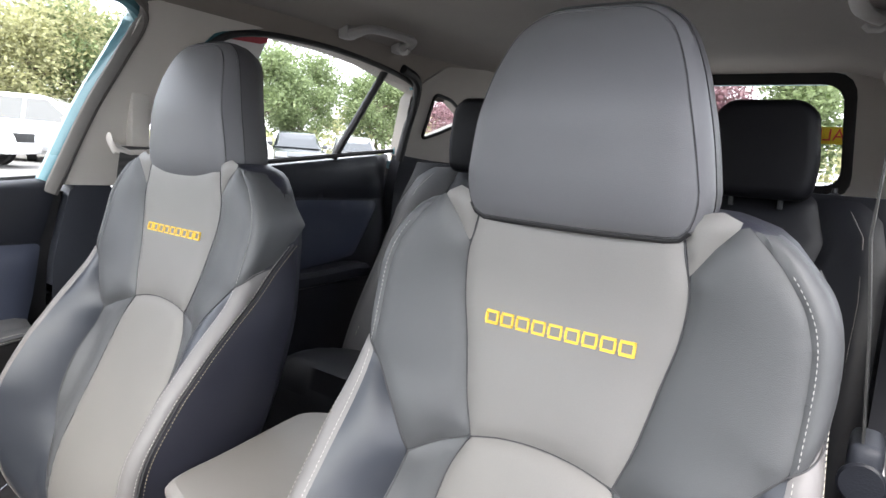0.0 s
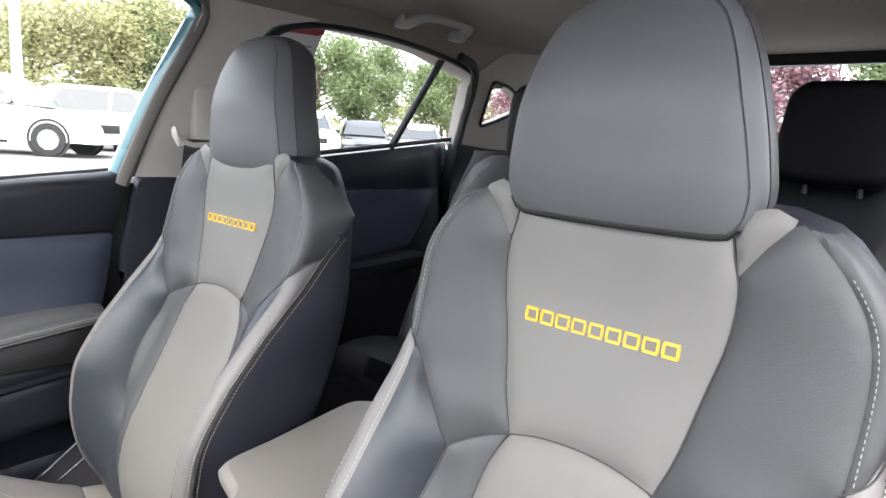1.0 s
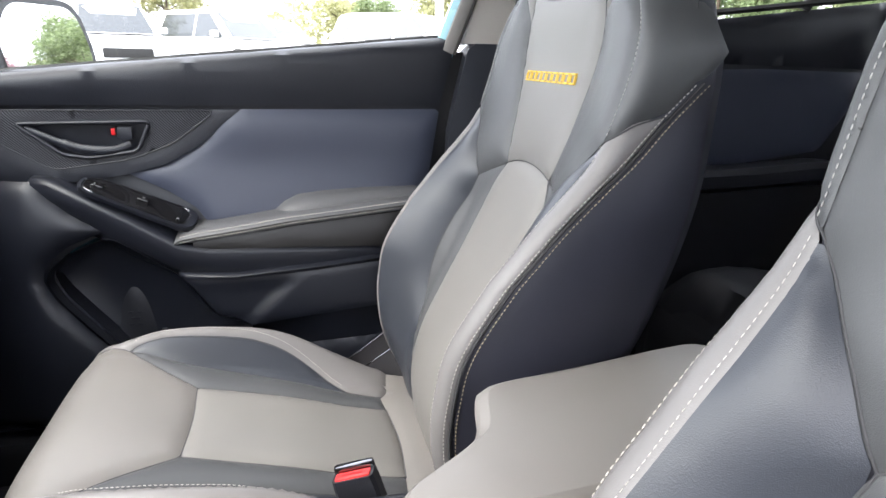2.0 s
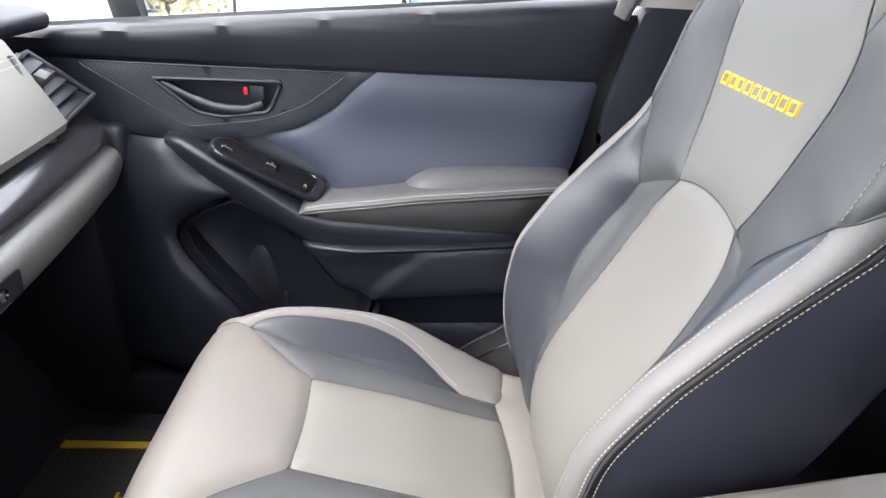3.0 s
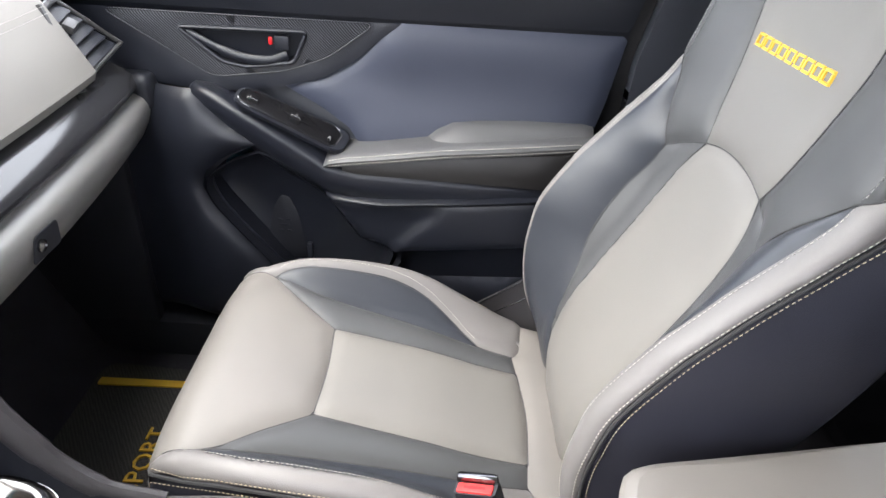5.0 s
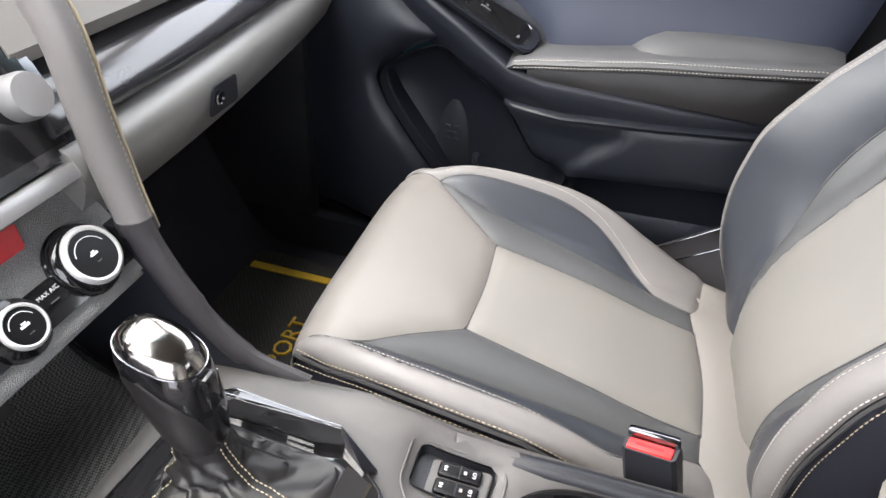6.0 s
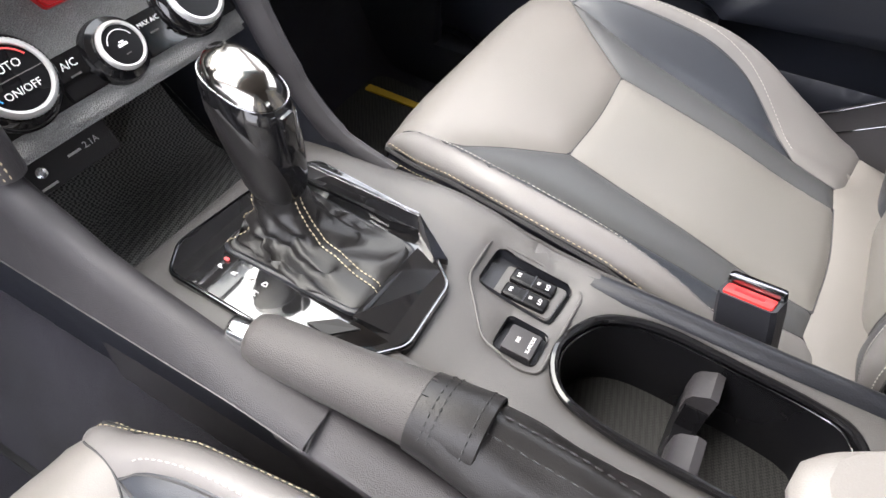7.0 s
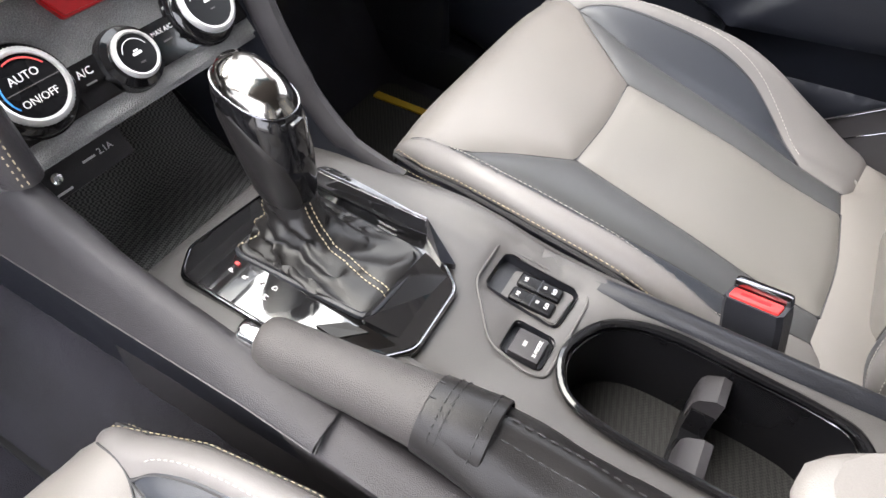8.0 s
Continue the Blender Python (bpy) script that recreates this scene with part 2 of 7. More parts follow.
def catmull(points, n=8, closed=False):
    """A smooth curve through the points."""
    p = [Vector(q) for q in points]
    out, k = [], len(p)
    for i in range(k if closed else k - 1):
        a = p[(i - 1) % k] if closed or i else p[0] * 2 - p[1]
        b, c = p[i], p[(i + 1) % k]
        d = p[(i + 2) % k] if closed or i + 2 < k else p[-1] * 2 - p[-2]
        for j in range(n):
            t = j / n
            out.append(0.5 * (2 * b + (c - a) * t + (2 * a - 5 * b + 4 * c - d) * t * t + (3 * b - a - 3 * c + d) * t ** 3))
    if not closed:
        out.append(p[-1])
    return out


def spaced(points, step, closed=False):
    """The same line with points at even steps."""
    p = [Vector(q) for q in points] + ([Vector(points[0])] if closed else [])
    seg = [(b - a).length for a, b in zip(p, p[1:])]
    total = sum(seg)
    n = max(2, round(total / step))
    out, i, s = [], 0, 0.0
    for k in range(n if closed else n + 1):
        d = total * k / n
        while i < len(seg) - 1 and s + seg[i] < d:
            s += seg[i]
            i += 1
        out.append(p[i].lerp(p[i + 1], min(1, (d - s) / seg[i]) if seg[i] else 0))
    return out


def inside(loop, x, y):
    hit = False
    for (x0, y0), (x1, y1) in zip(loop, loop[1:] + loop[:1]):
        if (y0 > y) != (y1 > y) and x < (x1 - x0) * (y - y0) / (y1 - y0) + x0:
            hit = not hit
    return hit


def rounded(points, r, n=5):
    """A polygon with its corners rounded."""
    out, k = [], len(points)
    for i in range(k):
        a, b, c = [Vector(points[(i + j) % k]) for j in (-1, 0, 1)]
        rr = min(r, (a - b).length * 0.45, (c - b).length * 0.45)
        p, q = b + (a - b).normalized() * rr, b + (c - b).normalized() * rr
        for j in range(n + 1):
            t = j / n
            out.append(p * (1 - t) ** 2 + b * 2 * t * (1 - t) + q * t * t)
    return out


def sheet(loop, surf, step=0.01, puff=0.0, dip=0.003, edge=0.004, spread=0.03, holes=(), flip=False):
    """A padded panel: the outline in two coordinates, laid on the surface surf(u, v), its rim drawn in to the seam."""
    from mathutils.geometry import delaunay_2d_cdt
    loops = [spaced(loop, step, True)] + [spaced(h, step * 0.7, True) for h in holes]
    flat = [[(p.x, p.y) for p in lp] for lp in loops]
    verts, edges = [], []
    for lp in flat:
        k = len(verts)
        verts += [Vector(p) for p in lp]
        edges += [(k + i, k + (i + 1) % len(lp)) for i in range(len(lp))]
    rim = np.array([p for lp in flat for p in lp])
    lo, hi = rim.min(0), rim.max(0)
    near = step * 0.55
    row = 0
    v = lo[1] + step * 0.5
    while v < hi[1]:
        u = lo[0] + step * (0.5 if row % 2 else 0.0)
        while u < hi[0]:
            if inside(flat[0], u, v) and not any(inside(h, u, v) for h in flat[1:]) and ((rim - (u, v)) ** 2).sum(1).min() > near * near:
                verts.append(Vector((u, v)))
            u += step
        v += step * 0.866
        row += 1
    vs, _, faces, *_ = delaunay_2d_cdt(verts, edges, [], 0, 1e-7)
    bm = bmesh.new()
    made = []
    seg0, seg1 = [], []
    for lp in flat:
        seg0 += lp
        seg1 += lp[1:] + lp[:1]
    seg0, seg1 = np.array(seg0), np.array(seg1)
    dirs = seg1 - seg0
    lens = (dirs ** 2).sum(1) + 1e-12
    for p in vs:
        q = np.array((p.x, p.y))
        t = np.clip(((q - seg0) * dirs).sum(1) / lens, 0, 1)
        d = math.sqrt(((seg0 + dirs * t[:, None] - q) ** 2).sum(1).min())
        e = 1e-3
        a = Vector(surf(p.x, p.y))
        n = (Vector(surf(p.x + e, p.y)) - a).cross(Vector(surf(p.x, p.y + e)) - a)
        n.normalize()
        if flip:
            n.negate()
        made.append(bm.verts.new(a + n * (puff * (1 - math.exp(-d / spread)) - dip * math.exp(-d / edge))))
    for f in faces:
        c = sum((vs[i] for i in f), Vector((0, 0))) / len(f)
        if inside(flat[0], c.x, c.y) and not any(inside(h, c.x, c.y) for h in flat[1:]):
            try:
                bm.faces.new([made[i] for i in f])
            except ValueError:
                pass
    for w in [w for w in bm.verts if not w.link_faces]:
        bm.verts.remove(w)
    bm.normal_update()
    return bm


def panel(name, loop, surf, material, parent, label="", **kw):
    bm = sheet(loop, surf, **kw)
    return part(name, bm, material, parent, label, angle=60)


def loft(rings, closed=True, caps=(True, True)):
    """A skin through rings of equal count."""
    bm = bmesh.new()
    vs = [[bm.verts.new(p) for p in r] for r in rings]
    n = len(rings[0])
    for a, b in zip(vs, vs[1:]):
        for i in range(n if closed else n - 1):
            j = (i + 1) % n
            bm.faces.new((a[i], a[j], b[j], b[i]))
    for want, ring in zip(caps, (vs[0], vs[-1])):
        if want and closed:
            bm.faces.new(ring)
    return bm


def tube(points, r, sides=8, closed=False, scale=(1, 1), up=(0, 0, 1)):
    """A round bar along a line; r may be a list."""
    p = [Vector(q) for q in points]
    rs = r if isinstance(r, (list, tuple)) else [r] * len(p)
    rings = []
    for i, q in enumerate(p):
        a = p[(i - 1) % len(p)] if closed or i else p[0]
        b = p[(i + 1) % len(p)] if closed or i < len(p) - 1 else p[-1]
        d = (b - a).normalized()
        s = d.cross(Vector(up))
        s = s.normalized() if s.length > 1e-4 else d.orthogonal().normalized()
        w = s.cross(d).normalized()
        rings.append([q + (s * math.cos(k) * scale[0] + w * math.sin(k) * scale[1]) * rs[i] for k in [2 * math.pi * j / sides for j in range(sides)]])
    if closed:
        rings.append(rings[0])
        bm = loft(rings, caps=(False, False))
        bmesh.ops.remove_doubles(bm, verts=bm.verts, dist=1e-6)
        return bm
    return loft(rings)


def stitches(line, normal, length=0.0034, gap=0.0017, r=0.00034):
    """A row of short raised threads along a line; normal: a direction or a function of the place."""
    pts = spaced(line, length + gap)
    bm = bmesh.new()
    for a, b in zip(pts, pts[1:]):
        d = (b - a).normalized()
        n = Vector(normal(a) if callable(normal) else normal).normalized()
        s = d.cross(n).normalized()
        n = s.cross(d)
        e = a + d * length
        ends = []
        for q, k in ((a, 0.3), (a + d * length * 0.25, 1), (e - d * length * 0.25, 1), (e, 0.3)):
            ends.append([bm.verts.new(q + (s * i + n * j) * r * k) for i, j in ((-1, -0.6), (1, -0.6), (0.7, 0.9), (-0.7, 0.9))])
        for g, h in zip(ends, ends[1:]):
            for i in range(4):
                bm.faces.new((g[i], g[(i + 1) % 4], h[(i + 1) % 4], h[i]))
    return bm


def lathe(profile, n=32, m=None):
    """A turned shape: (radius, height) pairs round the z axis."""
    rings = [[(r * math.cos(2 * math.pi * k / n), r * math.sin(2 * math.pi * k / n), z) for k in range(n)] for r, z in profile]
    bm = loft(rings)
    if m:
        bm.transform(m)
    return bm


def plate(loop, thick, m=None, bevel=0.0):
    """A flat plate of an outline, from z 0 to thick, set at m."""
    bm = bmesh.new()
    f = bm.faces.new([bm.verts.new((p[0], p[1], 0)) for p in loop])
    top = bmesh.ops.extrude_face_region(bm, geom=[f])
    bmesh.ops.translate(bm, vec=(0, 0, thick), verts=[v for v in top["geom"] if isinstance(v, bmesh.types.BMVert)])
    if bevel:
        bmesh.ops.bevel(bm, geom=[e for e in bm.edges if abs(e.verts[0].co.z - thick) < 1e-6 and abs(e.verts[1].co.z - thick) < 1e-6],
                        offset=bevel, segments=2, affect="EDGES")
    if m:
        bm.transform(m)
    return bm


def lettering(words, size, m, material, parent, name="lettering", thick=0.0003, align="CENTER"):
    c = bpy.data.curves.new("letters", "FONT")
    c.body, c.size, c.align_x, c.align_y, c.extrude, c.resolution_u = words, size, align, "CENTER", thick, 2
    ob = bpy.data.objects.new("letters", c)
    scene.collection.objects.link(ob)
    me = bpy.data.meshes.new_from_object(ob.evaluated_get(bpy.context.evaluated_depsgraph_get()))
    bpy.data.objects.remove(ob)
    bpy.data.curves.remove(c)
    me.transform(m)
    me.materials.clear()
    return part(name, me, material, parent)


def frame_at(origin, xdir, zdir):
    """A pose whose x and z axes lie along the directions given."""
    z = Vector(zdir).normalized()
    x = Vector(xdir)
    x = (x - z * x.dot(z)).normalized()
    y = z.cross(x)
    return Matrix(((x.x, y.x, z.x, origin[0]), (x.y, y.y, z.y, origin[1]), (x.z, y.z, z.z, origin[2]), (0, 0, 0, 1)))


def table_of(*pairs):
    """A function that runs smoothly through (x, value) pairs."""
    xs, ys = zip(*pairs)
    tan = [0.0] * len(xs)
    for i in range(len(xs)):
        if 0 < i < len(xs) - 1:
            tan[i] = (ys[i + 1] - ys[i - 1]) / (xs[i + 1] - xs[i - 1])
        else:
            j = 0 if i == 0 else len(xs) - 2
            tan[i] = (ys[j + 1] - ys[j]) / (xs[j + 1] - xs[j])

    def f(x):
        if x <= xs[0]:
            return ys[0] + tan[0] * (x - xs[0])
        if x >= xs[-1]:
            return ys[-1] + tan[-1] * (x - xs[-1])
        i = max(k for k in range(len(xs) - 1) if xs[k] <= x)
        h = xs[i + 1] - xs[i]
        t = (x - xs[i]) / h
        return (ys[i] * (1 + 2 * t) * (1 - t) ** 2 + tan[i] * h * t * (1 - t) ** 2 + ys[i + 1] * t * t * (3 - 2 * t) + tan[i + 1] * h * t * t * (t - 1))
    return f


def ease(t):
    t = max(0.0, min(1.0, t))
    return t * t * (3 - 2 * t)


# ---- front seats: local x across from the seat's middle, y to the rear, z up ----
BACK_Y = table_of((0.50, -0.150), (0.56, -0.163), (0.62, -0.165), (0.68, -0.149), (0.75, -0.115), (0.85, -0.066), (0.94, -0.031), (1.07, 0.003), (1.16, 0.010), (1.20, 0.012))
BACK_UC = table_of((0.50, 0.168), (0.56, 0.178), (0.65, 0.190), (0.75, 0.198), (0.866, 0.200), (0.93, 0.201), (1.00, 0.206), (1.07, 0.208), (1.107, 0.203), (1.137, 0.187), (1.16, 0.167), (1.178, 0.148))
BACK_RISE = table_of((0.50, -0.030), (0.53, -0.012), (0.59, 0.018), (0.67, 0.055), (0.73, 0.083), (0.785, 0.100), (0.853, 0.092), (0.88, 0.081), (0.92, 0.062), (0.95, 0.044), (0.985, 0.026), (1.03, 0.020), (1.10, 0.014), (1.18, 0.0))
BACK_REAR = table_of((0.50, -0.13), (0.60, -0.06), (0.75, 0.03), (0.90, 0.085), (1.07, 0.105), (1.18, 0.085))


def back_front(u, v):
    uc = BACK_UC(v)
    u0 = 0.130 - 0.055 * ease((v - 0.86) / 0.12)
    t = max(0.0, min(1.0, (abs(u) - u0) / max(0.02, uc + 0.004 - u0)))
    return BACK_Y(v) - BACK_RISE(v) * t ** 1.3


def back_surface(u, v):
    """Front of the backrest, then round the wing to its side; u runs along the skin, v is the height."""
    s = 1 if u >= 0 else -1
    uc = BACK_UC(v)
    a = abs(u) - uc
    if a <= 0:
        return (u, back_front(u, v), v)
    y0 = back_front(uc, v)
    rx, ry, r = 0.030 - 0.014 * ease((v - 0.92) / 0.12), 0.018, 0.025
    q = a / r
    if q < math.pi / 2:
        return (s * (uc + rx * math.sin(q)), y0 + ry * (1 - math.cos(q)), v)
    more = a - r * math.pi / 2
    return (s * (uc + rx - more * 0.05), y0 + ry + more, v)


def mirrored(loop):
    return [(-p[0], p[1]) for p in reversed([tuple(q) for q in loop])]


def seat_backrest(seat):
    levels = [0.50 + 0.02 * i for i in range(34)]
    rings = []
    for v in levels:
        uc, yr = BACK_UC(v), BACK_REAR(v)
        half = []
        for k in range(9):
            u = uc * k / 8
            half.append((u, back_front(u, v) + 0.007, v))
        w = uc + 0.027 - 0.014 * ease((v - 0.92) / 0.12)
        y0 = back_front(uc, v)
        yr = max(yr, y0 + 0.10)
        half += [(uc + (w - uc) * 0.6, y0 + 0.012, v), (w - 0.001, y0 + 0.03, v), (w, (y0 + yr) / 2 + 0.01, v), (w - 0.004, yr - 0.03, v), (w - 0.02, yr - 0.006, v), (w * 0.6, yr + 0.004, v), (0.0, yr + 0.008, v)]
        rings.append(half[:-1] + [half[-1]] + [(-x, y, z) for x, y, z in reversed(half[1:-1])])
    top = rings[-1]
    cy = 0.05
    for k, dz in ((0.93, 0.010), (0.80, 0.018), (0.5, 0.022)):
        rings.append([(x * k, cy + (y - cy) * k, z + dz) for x, y, z in top])
    body = part("backrest", loft(rings), SIDECLOTH, seat, "dark vinyl seat shell", angle=50)
    S = back_surface
    # seams, on one side
    insert_up = [(0.075, 0.936), (0.088, 0.975), (0.100, 1.03), (0.110, 1.075), (0.112, 1.115), (0.105, 1.145), (0.100, 1.172)]
    insert_lo = [(0.075, 0.936), (0.092, 0.90), (0.100, 0.85), (0.103, 0.78), (0.103, 0.71), (0.097, 0.64), (0.088, 0.57), (0.084, 0.52)]
    up_curve, lo_curve = [tuple(p) for p in catmull(insert_up)], [tuple(p) for p in catmull(insert_lo)]
    notch = [tuple(p) for p in catmull([(-0.075, 0.936), (-0.04, 0.944), (0, 0.947), (0.04, 0.944), (0.075, 0.936)])]
    # centre panels
    upper = notch + up_curve[1:] + mirrored(up_curve)[:-1]
    panel("upper_insert", upper, S, MID, body, "mid-grey leather upper insert", step=0.009, puff=0.006, spread=0.025, dip=0.0035)
    lower = [(-x, y) for x, y in reversed(lo_curve)]
    lower = lower + notch[1:-1] + lo_curve
    panel("lower_insert", lower, S, INSERT, body, "light grey leather lower insert", step=0.009, puff=0.010, spread=0.03, dip=0.0035)
    side_seam = [tuple(p) for p in catmull([(0.075, 0.936), (0.095, 0.928), (0.118, 0.918), (0.137, 0.907)])]
    wing_lo = [tuple(p) for p in catmull([(0.137, 0.907), (0.151, 0.84), (0.148, 0.76), (0.132, 0.70), (0.112, 0.64), (0.098, 0.58), (0.092, 0.52)])]
    wing_up = [tuple(p) for p in catmull([(0.137, 0.907), (0.156, 0.942), (0.180, 0.972), (0.2052, 1.000)])]
    shoulder = [(BACK_UC(v), v) for v in [1.000 + 0.008 * k for k in range(22)]]
    crest = [(BACK_UC(v), v) for v in [0.52 + 0.01 * k for k in range(48)]] + [(0.2052, 1.000)]
    BAND_W = table_of((0.50, 0.030), (0.60, 0.034), (0.85, 0.036), (0.95, 0.042), (1.00, 0.060), (1.04, 0.085), (1.08, 0.115))
    band_out = [(BACK_UC(v) + BAND_W(v), v) for v in [0.52 + 0.01 * k for k in range(52)]]
    seam_up = [(BACK_UC(v) + BAND_W(v), v) for v in [1.03 + 0.01 * k for k in range(7)]]
    band_top = [tuple(p) for p in catmull([(0.2052, 1.000), (0.222, 1.008), (0.245, 1.020), seam_up[0]], 5)]
    patch = [tuple(p) for p in catmull([(BACK_UC(1.052), 1.052), (0.232, 1.056), (0.262, 1.075), (0.275, 1.105), (0.262, 1.140)], 6)]
    for s in (1, -1):
        def put(name, loop, mat, label, **kw):
            lp = [tuple(p) for p in loop]
            panel(name, lp if s > 0 else mirrored(lp), S, mat, body, label, **kw)
        put("side_panel", [*side_seam, *wing_up[1:], *shoulder[1:], (0.1475, 1.1775), (0.128, 1.155), (0.110, 1.128), *[p for p in reversed(up_curve) if p[1] < 1.124][:-1]], DARK, "dark grey leather upper side panel", step=0.009, puff=0.007, dip=0.0035)
        put("shoulder_flap", [(0.100, 1.176), (0.110, 1.128), (0.128, 1.155), (0.1475, 1.1775), (0.128, 1.186)], MID, "grey leather shoulder flap", step=0.008, puff=0.004)
        put("lower_side_panel", [*lo_curve[::-1][:-1], *side_seam, *wing_lo[1:]], DARK, "dark grey leather lower side panel", step=0.009, puff=0.006)
        put("wing", [*wing_lo[::-1], *wing_up[1:], *crest[::-1][1:]], SLATE, "slate blue leather wing panel", step=0.009, puff=0.008)
        put("wing_band", [*crest[:-1:3], *band_top, *band_out[::-1][1::3]], BAND, "pale grey leather wing band", step=0.008, puff=0.004)
        put("shoulder_side", [(BACK_UC(v), v) for v in (1.000, 1.03, 1.06, 1.09, 1.12, 1.15, 1.174)] + [(BACK_UC(v) + w, v) for v, w in ((1.17, 0.06), (1.13, 0.10), (1.10, 0.115))] + seam_up[::-1] + band_top[::-1][1:-1], DARK, "dark leather shoulder side", step=0.009, puff=0.004)

        def line(loop, off, lift=0.0):
            return [Vector(S((u + off) * s, v)) + Vector((s * lift, -lift * 0.4, 0)) for u, v in loop]

        def away(p):
            return (p.x * 0.8, -0.35, 0)
        part("stitching", stitches(line(crest[2:], 0.005), away, r=0.00032), WHITETHREAD, body, "off-white stitched seam")
        part("stitching", stitches(line(band_out[2:-1] + seam_up[:4], -0.0065, 0.0016), away, r=0.0005), WHITETHREAD, body)
        part("piping", tube(line(band_out[2:-1] + seam_up[:4], 0.002), 0.0018, 6), SEAM, body, "dark piping")
        part("stitching", stitches(line(band_out[2:-1] + seam_up[:4], 0.0095, 0.0016), away, r=0.0005), GOLDTHREAD, body, "gold stitched seam")
        part("stitching", stitches(line(shoulder[1:-3], 0.006), away, r=0.0004), GREYTHREAD, body, "grey stitched seam")
    # thin dark tubes sunk in the seams stand in for crease shade
    for nm, ln in (("notch", notch), ("up", up_curve), ("lo", lo_curve), ("side", side_seam), ("wing", wing_lo), ("wing", wing_up), ("band", band_top), ("patch", patch)):
        for s in ((1,) if nm == "notch" else (1, -1)):
            part("seam_shade", tube([Vector(S(u * s, v)) + Vector((0, 0.0028, 0)) for u, v in ln], 0.0008, 5), SEAMSHADE, body)
    # embroidered model mark: plain bars only
    for k in range(9):
        mark = bmesh.new()
        u0 = -0.078 + k * 0.0174
        z0, z1, w, k2 = 1.0515, 1.0650, 0.0150, 0.0024
        strokes = [(u0, u0 + w, z1 - k2, z1), (u0, u0 + w, z0, z0 + k2), (u0, u0 + k2, z0 + k2, z1 - k2), (u0 + w - k2, u0 + w, z0 + k2, z1 - k2)]
        for a, b, c, d in strokes:
            q = [Vector(back_surface(x, z)) for x, z in ((a, c), (b, c), (b, d), (a, d))]
            mid = sum(q, Vector()) / 4
            low = [mark.verts.new(p + Vector((0, -0.003, 0))) for p in q]
            high = [mark.verts.new(p.lerp(mid, 0.12) + Vector((0, -0.0072, 0))) for p in q]
            mark.faces.new(high)
            for i in range(4):
                mark.faces.new((low[i], low[(i + 1) % 4], high[(i + 1) % 4], high[i]))
        part("embroidered_bar", mark, YELLOW, body, "" if k else "yellow embroidered bar", smooth=False)


def seat_headrest(seat):
    front = rounded([(-0.105, 1.160), (0.105, 1.160), (0.113, 1.192), (0.103, 1.250), (0.088, 1.305), (0.072, 1.340), (0.045, 1.356), (-0.045, 1.356), (-0.072, 1.340), (-0.088, 1.305), (-0.103, 1.250), (-0.113, 1.192)], 0.022, 5)
    front = [Vector((p.x, 1.255 + (p.y - 1.255) * 1.115)) for p in front]
    front = spaced(front, 0.012, True)
    cz = 1.255

    def face(u, v):
        return (u, 0.006 + 0.9 * u * u + 1.1 * max(0, v - 1.25) ** 1.6 + 0.5 * max(0, 1.20 - v) ** 1.5, v)
    loop0 = [Vector(face(p.x, p.y)) for p in front]

    def grown(k, dy, lift=0.0):
        out = []
        for p in loop0:
            q = Vector((p.x, 0, p.z - cz))
            d = q.normalized() if q.length else Vector()
            q = q + d * k
            out.append(Vector((q.x, max(p.y, 0.01) * (1 if dy < 0.03 else 0.6) + dy, q.z + cz + lift * max(0, q.z) / 0.1)))
        return out
    # back has the same leather as the cover, its shade put into the colour
    head = part("headrest", loft([grown(0.0085, 0.040), grown(0.0095, 0.052), grown(0.006, 0.074), grown(-0.004, 0.094), grown(-0.022, 0.106), grown(-0.05, 0.112)], caps=(False, True)), HEADSHADE, seat, "grey leather headrest back, darkened for shade")
    panel("front_cover", [(p.x, p.y) for p in front], face, HEADCOVER, head, "mid-grey leather headrest cover", step=0.010, puff=0.004, dip=0.002, spread=0.02)
    gus = loft([grown(-0.001, 0.003), grown(0.0015, 0.0035), grown(0.005, 0.011), grown(0.0075, 0.023), grown(0.009, 0.036), grown(0.008, 0.041)], caps=(False, False))
    part("gusset", gus, HEADCOVER, head, "grey leather headrest gusset")
    # added dark lines give the cover and gusset seams their shade
    part("seam_shade", tube(grown(0.0006, 0.0034), 0.0006, 5, True), SEAMSHADE, head, "dark line for the shade in the cover seam")
    part("seam_shade", tube(grown(0.0086, 0.0405), 0.0007, 5, True), SEAM, head)
    # black tube along the lower edge stands in for the shade below
    rim_low = [p + Vector((0, 0.006, -0.0035)) for p in sorted(loop0, key=lambda q: q.x) if p.z < 1.168]
    part("shadow_gap", tube(rim_low, 0.0032, 6), RUBBER, head, "black line for the shade under the headrest")
    for x in (-0.05, 0.05):
        part("post", tube([(x, 0.055, 1.10), (x, 0.055, 1.19)], 0.006, 10), CHROME, head, "chrome post")
        part("collar", box(x - 0.02, x + 0.02, 0.035, 0.075, 1.165, 1.178, 0.004), BLACK, head, "black post collar")


# cushion
CUSH_Z = table_of((-0.60, 0.641), (-0.56, 0.636), (-0.484, 0.617), (-0.35, 0.583), (-0.27, 0.558), (-0.20, 0.542), (-0.10, 0.525))
CUSH_UC = table_of((-0.62, 0.165), (-0.585, 0.180), (-0.50, 0.193), (-0.40, 0.197), (-0.30, 0.198), (-0.20, 0.200), (-0.10, 0.20))
CUSH_RISE = table_of((-0.64, 0.004), (-0.60, 0.010), (-0.54, 0.030), (-0.464, 0.046), (-0.373, 0.052), (-0.276, 0.028), (-0.205, 0.006), (-0.10, 0.0))
NOSE = -0.605


